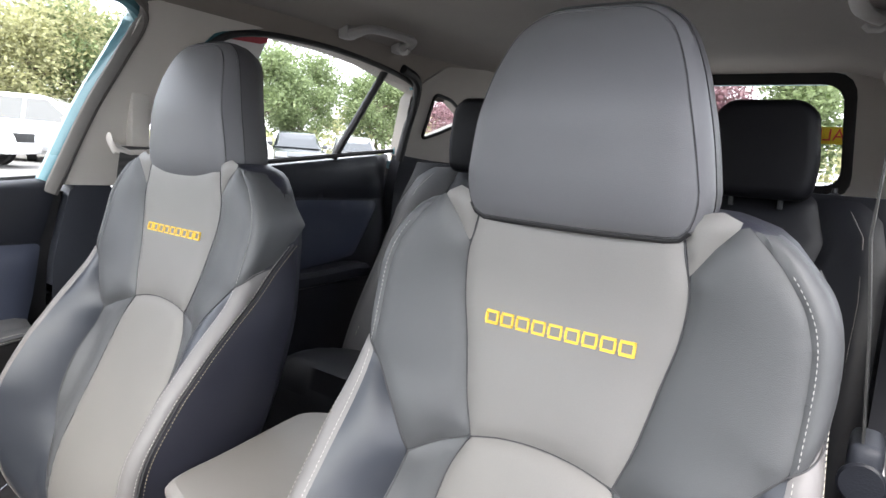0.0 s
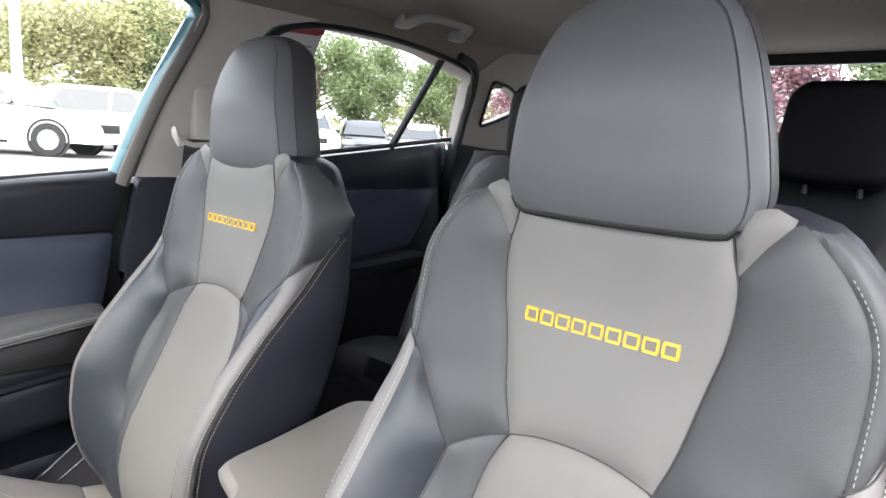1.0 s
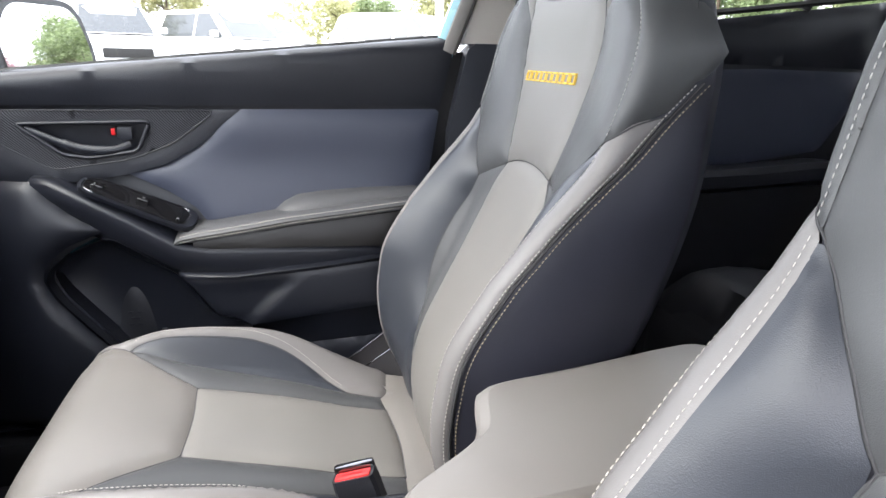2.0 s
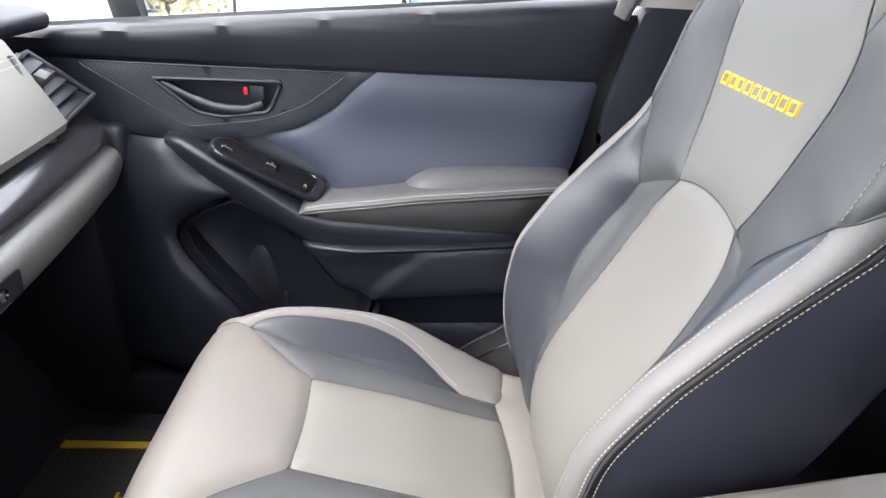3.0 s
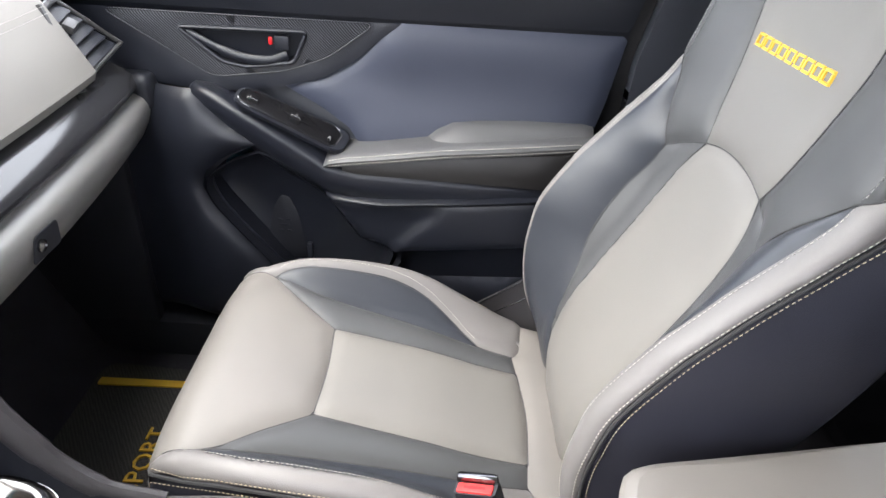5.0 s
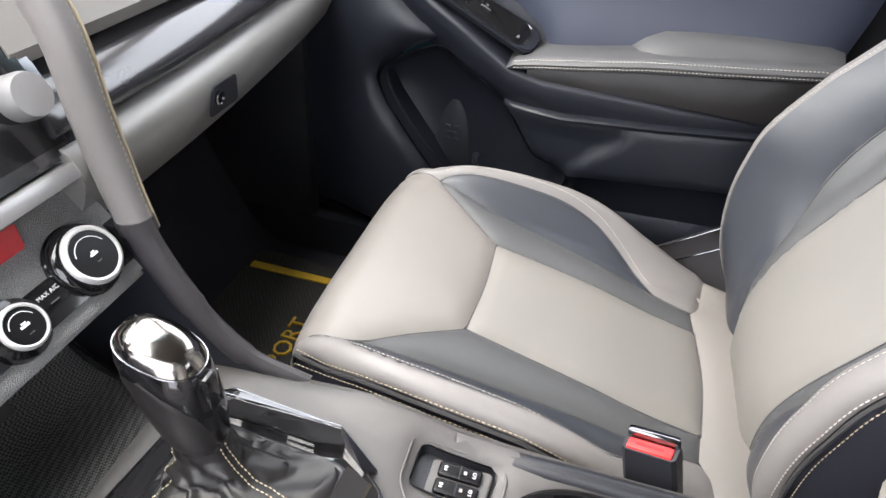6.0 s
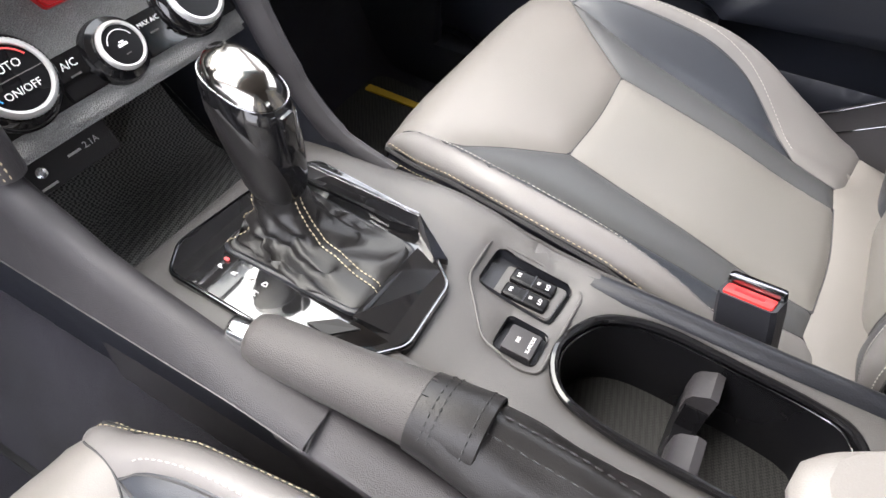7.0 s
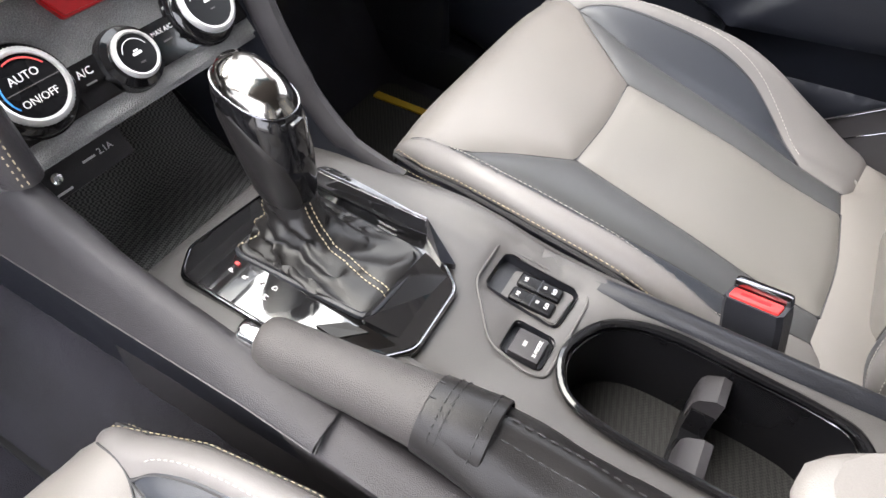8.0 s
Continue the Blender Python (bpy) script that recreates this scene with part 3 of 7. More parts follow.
def cush_top(u, v):
    uc = CUSH_UC(v)
    t = max(0.0, min(1.0, (abs(u) - 0.153) / (uc - 0.151)))
    return CUSH_Z(v) + CUSH_RISE(v) * t ** 1.35


def cush_surface(u, v):
    """Top of the cushion; past the front it rolls down, past the wing it rolls to the side."""
    s = 1 if u >= 0 else -1
    if v < NOSE:
        a, r = NOSE - v, 0.045
        q = min(a / r, 1.35)
        rest = a - q * r
        y = NOSE - r * math.sin(q) - rest * math.cos(1.35)
        down = r * (1 - math.cos(q)) + rest * math.sin(1.35)
    else:
        y, down = v, 0.0
    vv = max(v, NOSE)
    uc = CUSH_UC(vv)
    a = abs(u) - uc
    if a <= 0:
        return (u, y, cush_top(u, vv) - down)
    z0 = cush_top(uc, vv)
    r = 0.024
    q = a / r
    if q < 1.45:
        return (s * (uc + r * math.sin(q)), y, z0 - r * (1 - math.cos(q)) - down)
    more = a - r * 1.45
    return (s * (uc + r * 0.993 + more * 0.05), y, z0 - r * 0.88 - more - down)


def seat_cushion(seat):
    rings = []
    for k in range(25):
        v = -0.70 + 0.028 * k
        ring = []
        for u in [0.212 * j / 8 for j in range(-8, 9)]:
            x, y, z = cush_surface(u, v)
            ring.append((x, y + (0.004 if v < NOSE else 0), z - 0.008))
        x, y, z = ring[-1]
        low = [(x - 0.004, y, z - 0.06), (x - 0.01, y + 0.01, 0.47), (-x + 0.01, y + 0.01, 0.47), (-x + 0.004, y, z - 0.06)]
        rings.append(ring + low)
    body = part("cushion", loft(rings), SIDECLOTH, seat, "dark vinyl cushion base", angle=50)
    S = cush_surface
    cl = catmull
    back_l = -0.208
    nose_seam = [tuple(p) for p in cl([(-0.083, -0.484), (0, -0.480), (0.083, -0.484)], 6)]
    diag = [tuple(p) for p in cl([(0.083, -0.484), (0.123, -0.535), (0.166, -0.588), (0.173, -0.63)], 6)]
    inner = [tuple(p) for p in cl([(0.083, -0.484), (0.086, -0.40), (0.087, -0.30), (0.085, back_l)], 6)]
    outer = [tuple(p) for p in cl([(0.166, -0.588), (0.150, -0.50), (0.140, -0.40), (0.130, -0.29), (0.122, back_l - 0.004)], 6)]
    back = [tuple(p) for p in cl([(-0.085, back_l), (0, back_l + 0.006), (0.085, back_l)], 6)]
    panel("seat_insert", [*reversed(nose_seam), *[(-x, y) for x, y in inner[1:]], *back[1:], *inner[::-1][1:-1]], S, INSERT, body, "light grey leather seat insert", step=0.010, puff=0.009)
    front_r = diag + [(0.176, -0.66), (0.176, -0.76)]
    panel("front_panel", [*nose_seam, *front_r[1:], *[(-x, y) for x, y in reversed(front_r)][:-1]], S, LIGHT, body, "light grey leather front roll", step=0.010, puff=0.010)
    panel("rear_roll", [(-0.085, back_l), *back[1:], (0.122, back_l - 0.004), (0.135, -0.20), (0.20, -0.19), (0.20, -0.06), (-0.20, -0.06), (-0.20, -0.19), (-0.135, -0.20), (-0.122, back_l - 0.004)], S, LIGHT, body, "light grey leather rear roll", step=0.012, puff=0.010)
    arch = [tuple(p) for p in cl([(0.166, -0.588), (0.176, -0.572), (0.185, -0.53), (0.189, -0.46), (0.188, -0.40), (0.180, -0.345), (0.160, -0.30), (0.130, -0.268)], 8)]
    inner_arch = [p for p in outer if p[1] < -0.27]
    for s in (1, -1):
        def put(name, loop, mat, label, **kw):
            lp = [tuple(p) for p in loop]
            panel(name, lp if s > 0 else mirrored(lp), S, mat, body, label, **kw)

        def line(loop, off=0.0):
            return [Vector(S((u + off) * s, v)) for u, v in loop]
        put("side_strip", [*diag[:13], *outer[1:], *inner[::-1][:-1]], DARK, "dark grey leather side strip", step=0.008, puff=0.006)
        put("wing", [*arch[:-1], *inner_arch[::-1]], SLATE, "slate blue leather cushion wing", step=0.006, puff=0.005)
        edge = [(CUSH_UC(v) + w, v) for v, w in ((-0.20, 0.018), (-0.25, 0.022), (-0.32, 0.028), (-0.40, 0.031), (-0.48, 0.032), (-0.56, 0.032), (-0.60, 0.034), (-0.64, 0.036), (-0.72, 0.036), (-0.78, 0.036))]
        band = [(0.173, -0.63), (0.166, -0.588), *arch[1:], (0.122, back_l - 0.004), (0.135, -0.20), (0.20, -0.19), *edge, (0.176, -0.76), (0.176, -0.66)]
        put("wing_band", band, BAND, "pale grey leather cushion band", step=0.006, puff=0.005)
        top = [p + Vector((s * 0.0006, 0, 0.0030)) for p in line([(p[0] + 0.006, p[1]) for p in arch[4:-1]])]
        part("stitching", stitches(top, lambda p: (p.x * 0.5, 0, 0.5)), WHITETHREAD, body, "off-white stitched seam")
        rim = edge[1:-1]
        part("stitching", stitches([p + Vector((s * 0.0018, 0, 0.0008)) for p in line(rim, -0.006)], (s, 0, 0.3), r=0.0005), GOLDTHREAD, body, "gold stitched seam")
        part("piping", tube(line(rim, 0.001), 0.0024, 6), SEAM, body)
        part("stitching", stitches([p + Vector((s * 0.0016, 0, 0)) for p in line(rim, 0.008)], (s, 0, 0.1), r=0.0005), GOLDTHREAD, body)
    # crease shade of the cushion seams, added as fine dark tubes
    for nm, ln in (("nose", nose_seam), ("diag", diag), ("inner", inner), ("outer", outer), ("arch", arch), ("back", back)):
        for s in ((1,) if nm in ("nose", "back") else (1, -1)):
            part("seam_shade", tube([Vector(S(u * s, v)) + Vector((0, 0, -0.0028)) for u, v in ln], 0.0008, 5), SEAMSHADE, body)
    part("seat_rail", box(-0.17, 0.17, -0.62, -0.12, 0.36, 0.49, 0.01), BLACK, seat, "black seat frame and rail")


def front_seat():
    seat = thing("front_seat", "grey two-tone leather bucket seat with pale stitching", "car seat", "front seats")
    seat_backrest(seat)
    seat_headrest(seat)
    seat_cushion(seat)
    return seat


passenger_seat = front_seat()
passenger_seat.location = (-0.363, 0, 0)
for ob in passenger_seat.children:
    if ob.name.startswith("headrest"):
        ob.location.y = -0.006
driver_seat = copy_thing(passenger_seat, pose(0.365, 0.0, 0))
# the driver's backrest stands four degrees more upright and its cushion a little higher
UPRIGHT = Matrix.Translation((0, 0.0, 0.39)) @ pose(0, 0, 0, 4, 0, 0) @ Matrix.Translation((0, 0.0, -0.39))
for ob in driver_seat.children:
    if ob.name.startswith("cushion"):
        ob.matrix_basis = Matrix.Translation((-0.012, -0.36, 0.608)) @ pose(0, 0, 0, 4, 0, 0) @ Matrix.Translation((0, 0.35, -0.60))
    if ob.name.startswith(("backrest", "headrest")):
        ob.matrix_basis = UPRIGHT if ob.name.startswith("backrest") else UPRIGHT @ Matrix.Translation((0, -0.018, 1.253)) @ Matrix.Diagonal((1, 1, 0.88, 1)) @ Matrix.Translation((0, 0, -1.255))


# ---- car shell ----
# floor pan with carpet, sill to sill, and the raised tunnel under the console
def floor_height(x, y):
    tunnel = 0.20 * ease((0.225 - abs(x + 0.012)) / 0.11)
    toe = 0.55 * ease((-0.95 - y) / 0.35)
    rear = 0.02 * ease((y - 0.2) / 0.1)
    return 0.315 + tunnel + toe + rear


floor = part("floor", sheet([(-0.72, -1.30), (0.72, -1.30), (0.72, 1.75), (-0.72, 1.75)], lambda x, y: (x, y, floor_height(x, y)), step=0.024, dip=0), CARPET)
tagged(floor, "dark blue-black looped carpet on the cabin floor", kind="structure")
under = part("underbody", box(-0.80, 0.80, -1.32, 1.80, 0.20, 0.30, 0.02), BLACK)
tagged(under, "black painted underbody below the cabin", kind="structure")

# headliner
HEAD_Z = table_of((-0.70, 1.44), (-0.45, 1.505), (-0.1, 1.548), (0.4, 1.562), (0.9, 1.560), (1.3, 1.556), (1.62, 1.553), (1.80, 1.50))


def head_surface(u, v):
    drop = 0.050 * ease((abs(u) - 0.40) / 0.24) ** 1.5
    return (u, v, HEAD_Z(v) - drop)


ceiling = part("ceiling", sheet([(-0.635, -0.55), (0.635, -0.55), (0.635, 1.61), (-0.635, 1.61)], head_surface, step=0.03, dip=0), HEADLINER)
tagged(ceiling, "warm grey felt headliner under the roof", kind="structure")
roof = part("roof", sheet([(-0.70, -0.62), (0.70, -0.62), (0.70, 1.80), (-0.70, 1.80)], lambda u, v: (u, v, HEAD_Z(v) + 0.045 - 0.06 * ease((abs(u) - 0.45) / 0.25) ** 1.5), step=0.05, dip=0), TEAL)
tagged(roof, "teal painted steel roof skin", kind="structure")

SIDE_X = table_of((0.9, 0.745), (1.10, 0.735), (1.25, 0.70), (1.40, 0.655), (1.47, 0.628), (1.54, 0.59))


def side_wall(offset, side):
    def f(y, z):
        taper = 0.05 * ease((y - 0.8) / 0.9)
        return (side * (SIDE_X(z) + offset - taper), y, z)
    return f


def solid_sheet(name, loop, surf, inner_mat, thick, side, label, holes=(), step=0.03, kind="structure", parent=None, dip=0.0):
    """A trim piece with thickness, following the side of the car."""
    bm = sheet(loop, surf, step=step, dip=dip, holes=holes)
    geom = bmesh.ops.extrude_face_region(bm, geom=bm.faces[:])
    bmesh.ops.translate(bm, vec=(side * thick, 0, 0), verts=[v for v in geom["geom"] if isinstance(v, bmesh.types.BMVert)])
    ob = part(name, bm, inner_mat, parent, "" if not parent else label, angle=40)
    if not parent:
        tagged(ob, label, kind=kind)
    return ob


for side, tag_ in ((-1, "passenger"), (1, "driver")):
    # upper centre pillar, pale; lower centre pillar, black
    solid_sheet("pillar_trim_" + tag_, [(-0.022, 1.105), (0.085, 1.105), (0.150, 1.28), (0.195, 1.39), (0.245, 1.448), (0.36, 1.478), (0.09, 1.478), (0.035, 1.30)], side_wall(-0.012, side), CREAM, 0.05, side, "pale grey plastic centre pillar trim with belt guide", step=0.02)
    solid_sheet("lower_pillar_" + tag_, [(-0.055, 0.35), (0.10, 0.35), (0.10, 0.95), (0.075, 1.108), (-0.008, 1.108), (-0.04, 0.95)], side_wall(-0.010, side), PILLARBLACK, 0.05, side, "black grained plastic lower centre pillar trim", step=0.03)
    solid_sheet("door_seal_" + tag_, [(-0.13, 0.35), (0.0, 0.35), (0.02, 1.09), (-0.075, 1.09)], side_wall(0.018, side), RUBBER, 0.02, side, "black rubber seal between door and pillar", step=0.04)
    # roof rail between doors and headliner
    solid_sheet("roof_rail_" + tag_, [(-0.62, 1.375), (-0.35, 1.440), (0.06, 1.474), (0.36, 1.474), (0.60, 1.476), (0.75, 1.464), (0.88, 1.442), (1.0, 1.418), (1.10, 1.395), (1.16, 1.49), (1.14, 1.545), (0.70, 1.545), (0.0, 1.535), (-0.4, 1.49), (-0.65, 1.42)], side_wall(-0.004, side), HEADLINER, 0.08, side, "fabric covered roof rail above the doors", step=0.03)
    # quarter panel with its small window
    hole = rounded([(1.045, 1.42), (1.045, 1.275), (1.12, 1.30), (1.235, 1.35), (1.215, 1.375), (1.13, 1.41)], 0.02)
    # pale trim whose colour already holds the shade at the rear
    solid_sheet("quarter_panel_" + tag_, [(0.962, 1.215), (1.10, 1.205), (1.70, 1.19), (1.70, 1.30), (1.64, 1.54), (1.30, 1.53), (1.05, 1.505), (0.97, 1.44), (0.94, 1.40)], side_wall(-0.010, side), QUARTERSHADE, 0.04, side, "pale plastic rear quarter trim, darkened for shade", holes=[hole], step=0.03)
    solid_sheet("lower_quarter_" + tag_, [(0.965, 0.42), (1.70, 0.42), (1.70, 1.192), (1.10, 1.207), (0.962, 1.217)], side_wall(-0.022, side), BLACK, 0.04, side, "black plastic lower quarter trim", step=0.05)
    qglass = part("quarter_glass_" + tag_, sheet(hole, side_wall(0.02, side), step=0.03, dip=0), PANE)
    tagged(qglass, "small clear rear quarter window", kind="structure")
    qglass.visible_shadow = False
    seal = part("quarter_seal_" + tag_, tube([side_wall(-0.012, side)(p.x, p.y) for p in hole], 0.006, 6, True), RUBBER)
    tagged(seal, "black rubber seal round the quarter window", kind="structure")
    rseal = part("door_seal_rear_" + tag_, tube(catmull([side_wall(-0.016, side)(y, z) for y, z in ((0.962, 1.20), (0.960, 1.30), (0.958, 1.40), (0.930, 1.448), (0.86, 1.468))], 5), 0.014, 8), RUBBER)
    tagged(rseal, "black rubber seal round the rear door opening", kind="structure")
    # outer skin below the windows
    skin = part("body_side_" + tag_, sheet([(-1.35, 0.22), (1.75, 0.22), (1.75, 1.16), (1.0, 1.20), (0.45, 1.13), (0.0, 1.085), (-1.35, 0.985)] if side < 0 else [(-1.35, 0.22), (1.75, 0.22), (1.75, 1.16), (1.0, 1.20), (0.45, 1.13), (0.0, 1.085), (-0.05, 1.08), (-0.10, 0.36), (-1.05, 0.36), (-1.06, 1.01), (-1.35, 0.985)], lambda y, z: (side * (0.80 + 0.05 * math.sin((z - 0.2) * 3.2) - 0.05 * ease((z - 0.9) / 0.3)), y, z), step=0.08, dip=0), TEAL)
    tagged(skin, "teal painted outer body side", kind="structure")
    # sill
    sill = part("sill_" + tag_, box(side * 0.70, side * 0.80, -1.25, 1.05, 0.26, 0.40, 0.02), BLACK)
    tagged(sill, "black plastic door sill", kind="structure")
    # front pillar
    ap = part("front_pillar_" + tag_, tube([(side * 0.76, -1.22, 1.03), (side * 0.70, -0.90, 1.24), (side * 0.62, -0.58, 1.425)], 0.045, 10, scale=(1, 0.8)), CREAM)
    tagged(ap, "pale grey front pillar trim", kind="structure")



# rear end: tailgate with window
gate = thing("tailgate", "pale trimmed tailgate with a black-framed rear window", "tailgate")


def gate_surface(u, v):
    return (u, 1.62 + (1.50 - v) * 0.42, v)


win = rounded([(-0.500, 1.185), (0.500, 1.185), (0.478, 1.555), (-0.478, 1.555)], 0.07, 6)
part("gate_lower", sheet([(-0.76, 0.30), (0.76, 0.30), (0.74, 1.08), (-0.74, 1.08)], gate_surface, step=0.05, dip=0), BLACK, gate, "black lower tailgate trim")
part("gate_trim", sheet([(-0.74, 1.08), (0.74, 1.08), (0.66, 1.20), (0.60, 1.58), (-0.60, 1.58), (-0.66, 1.20)], gate_surface, step=0.04, dip=0, holes=[win]), CREAM, gate, "pale grey tailgate trim")
ring_in = rounded([(-0.468, 1.222), (0.468, 1.222), (0.446, 1.522), (-0.446, 1.522)], 0.06, 6)
part("window_frame", sheet(win, lambda u, v: (u, gate_surface(u, v)[1] + 0.004, v), step=0.02, dip=0, holes=[ring_in]), RUBBER, gate, "black ceramic window border")
gp = part("pane", sheet(ring_in, lambda u, v: (u, gate_surface(u, v)[1] + 0.006, v), step=0.05, dip=0), PANE, gate, "clear rear window glass")
gp.visible_shadow = False
banner = thing("window_banner", "yellow banner with red capitals stuck outside the rear window", "banner")
part("strip", box(0.30, 0.460, 1.700, 1.703, 1.352, 1.405), SIGNYELLOW, banner, "yellow vinyl strip")
lettering("ALL", 0.052, frame_at((0.420, 1.6985, 1.3785), (1, 0, 0), (0, -1, 0)) @ Matrix.Diagonal((-1, 1, 1, 1)), SIGNTEXT, banner, "lettering", 0.0006)

# windscreen and cowl
screen_ = part("windscreen", sheet([(-0.66, 0), (0.66, 0), (0.58, 0.78), (-0.58, 0.78)], lambda u, v: (u, -1.22 + v * 0.80, 1.05 + v * 0.50), step=0.1, dip=0), SCREENGLASS)
tagged(screen_, "clear raked windscreen above the dashboard", kind="structure")
screen_.visible_shadow = False
fire = part("firewall", box(-0.74, 0.74, -1.34, -1.30, 0.30, 1.04, 0.01), CARPET)
tagged(fire, "dark carpeted bulkhead in the footwell", kind="structure")


# ---- front passenger door ----
def sill_z(y):
    return 1.107 + (y + 0.04) * 0.0985


DOOR_IN = table_of((0.40, -0.735), (0.60, -0.715), (0.75, -0.722), (0.86, -0.738), (0.988, -0.742), (1.03, -0.735), (1.07, -0.737), (1.11, -0.748))


def door_skin(y, z):
    scoop = 0.018 * math.exp(-((z - 0.90) / 0.06) ** 2) * ease((-0.06 - y) / 0.2)
    swell = 0.012 * math.exp(-((z - 0.94) / 0.05) ** 2) * ease((y + 0.75) / 0.3)
    return (DOOR_IN(z) - scoop * 0.4 + swell * 0.3, y, z)


door = thing("front_door", "black and blue-grey door panel with carbon trim and grey armrest", "car door", "car doors")


def upper_pad(y, v):
    """From the groove up over the top edge to the glass."""
    top = sill_z(y)
    h = top - 0.990
    if v < h:
        return (-0.740 + 0.012 * math.sin(math.pi * 0.5 * v / h), y, 0.990 + v)
    a = (v - h) / 0.03
    q = min(a, 1.4)
    return (-0.728 - 0.030 * math.sin(q) - max(0, a - 1.4) * 0.03, y, top + 0.010 * math.sin(min(q * 1.6, 3.1)))


pad_loop = [(-1.05, 0.001), (-0.42, 0.001), (-0.058, 0.003), (-0.040, 0.085), (-0.030, 0.165), (-1.05, 0.085)]
panel("upper_pad", pad_loop, upper_pad, BLACKSOFT, door, "soft black door top", step=0.018, dip=0.003)
part("weatherstrip", tube([(-0.770, y, sill_z(y) + 0.008) for y in (-1.0, -0.7, -0.4, -0.2, -0.03)], 0.007, 6), RUBBER, door, "black window weatherstrip")

insert = [(-0.415, 0.986), (-0.25, 0.986), (-0.058, 0.987), (-0.075, 0.88), (-0.095, 0.80), (-0.30, 0.78), (-0.47, 0.77), (-0.50, 0.815), (-0.545, 0.845), (-0.64, 0.893), (-0.60, 0.886), (-0.54, 0.895), (-0.48, 0.928), (-0.445, 0.965)]
panel("door_insert", insert, door_skin, BLUEPAD, door, "blue-grey padded vinyl insert", step=0.014, puff=0.008, dip=0.003)


def carbon_skin(y, z):
    return (-0.738, y, z)


carbon = rounded([(-0.455, 0.984), (-0.53, 0.928), (-0.60, 0.902), (-0.72, 0.886), (-0.80, 0.936), (-0.88, 0.984)], 0.02)
cup = rounded([(-0.562, 0.966), (-0.585, 0.917), (-0.66, 0.906), (-0.70, 0.912), (-0.765, 0.963)], 0.010)
panel("carbon_trim", carbon, carbon_skin, CARBON, door, "black carbon-weave trim", step=0.012, dip=0.002, holes=[cup])
surround = [(-0.415, 0.985), (-0.445, 0.962), (-0.485, 0.925), (-0.545, 0.892), (-0.62, 0.874), (-0.72, 0.862), (-0.84, 0.875), (-0.95, 0.90), (-0.95, 0.985)]
panel("trim_surround", surround, lambda y, z: (-0.741 + 0.004 * ease((0.94 - z) / 0.08), y, z), DOORBLACK, door, "satin black trim surround", step=0.014, dip=0.002, holes=[[(p.x, p.y) for p in carbon]])
part("trim_bead", tube([carbon_skin(p.x, p.y) for p in carbon], 0.0010, 6, True), BLACKSOFT, door, "dark bead round the trim")

handle = part("handle_cup", loft([[(-0.737, p.x, p.y) for p in cup], [(-0.757, -0.655 + (p.x + 0.655) * 0.93, 0.938 + (p.y - 0.938) * 0.88) for p in cup], [(-0.770, -0.655 + (p.x + 0.655) * 0.80, 0.938 + (p.y - 0.938) * 0.7) for p in cup]], caps=(False, True)), DOORBLACK, door, "black door handle recess")
part("handle_rim", tube([(-0.736, p.x, p.y) for p in cup], 0.0034, 8, True), BLACKSOFT, handle, "dark grey rim")
part("pull_lever", tube(catmull([(-0.742, -0.752, 0.955), (-0.738, -0.71, 0.935), (-0.736, -0.67, 0.921), (-0.737, -0.625, 0.918), (-0.745, -0.597, 0.926)], 6), [0.005] * 8 + [0.0065] * 9 + [0.006] * 8, 10, scale=(1.0, 1.3)), DOORBLACK, handle, "black pull lever")
part("lever_bar", box(-0.745, -0.738, -0.615, -0.592, 0.935, 0.957, 0.003), DOORBLACK, handle, "black lock lever")
part("lock_mark", box(-0.7395, -0.736, -0.624, -0.617, 0.943, 0.955, 0.002), RED, handle, "red unlocked mark")

# armrest: body lofted along the door, pad on top
def arm_ring(y, top, inner, bottom):
    return [(-0.745, y, top), (inner - 0.012, y, top), (inner - 0.003, y, top - 0.004), (inner, y, top - 0.012), (inner - 0.004, y, top - 0.030), (inner - 0.012, y, top - 0.052), (inner - 0.030, y, bottom), (-0.745, y, bottom - 0.004)]


spec = [(-0.757, 0.872, -0.724, 0.862), (-0.748, 0.879, -0.710, 0.844), (-0.72, 0.876, -0.700, 0.815), (-0.68, 0.856, -0.690, 0.783), (-0.60, 0.812, -0.682, 0.733), (-0.53, 0.768, -0.677, 0.698), (-0.48, 0.757, -0.677, 0.693), (-0.30, 0.750, -0.679, 0.708), (-0.15, 0.745, -0.686, 0.728), (-0.085, 0.743, -0.71, 0.735)]
arm = part("armrest_body", loft([arm_ring(*s_) for s_ in spec]), DOORBLACK, door, "black plastic armrest body", angle=60)
lid_spec = [(-0.535, 0.770, 0.006), (-0.525, 0.780, 0.014), (-0.50, 0.787, 0.019), (-0.42, 0.798, 0.020), (-0.34, 0.810, 0.020), (-0.22, 0.822, 0.019), (-0.12, 0.831, 0.018), (-0.088, 0.828, 0.016)]
rings = []
for y, top, h in lid_spec:
    i = -0.672 - 0.008 * ease((y + 0.2) / 0.12)
    rings.append([(-0.745, y, top + 0.004), (-0.715, y, top + 0.003), (i - 0.014, y, top), (i - 0.005, y, top - h * 0.2), (i, y, top - h * 0.5), (i - 0.005, y, top - h), (-0.72, y, top - h), (-0.745, y, top - h)])
lid = part("armrest_pad", loft(rings), PADGREY, door, "grey leather armrest pad", angle=55)
part("stitching", stitches([Vector(r[3]) + Vector((0.001, 0, 0.0)) for r in rings[1:]], (0.8, 0, 0.6), r=0.0006), WHITETHREAD, lid, "off-white stitched seam")
part("stitching", stitches([Vector(r[4]) + Vector((0.0, 0, -0.004)) for r in rings[1:]], (1, 0, -0.2), r=0.0006), WHITETHREAD, lid)
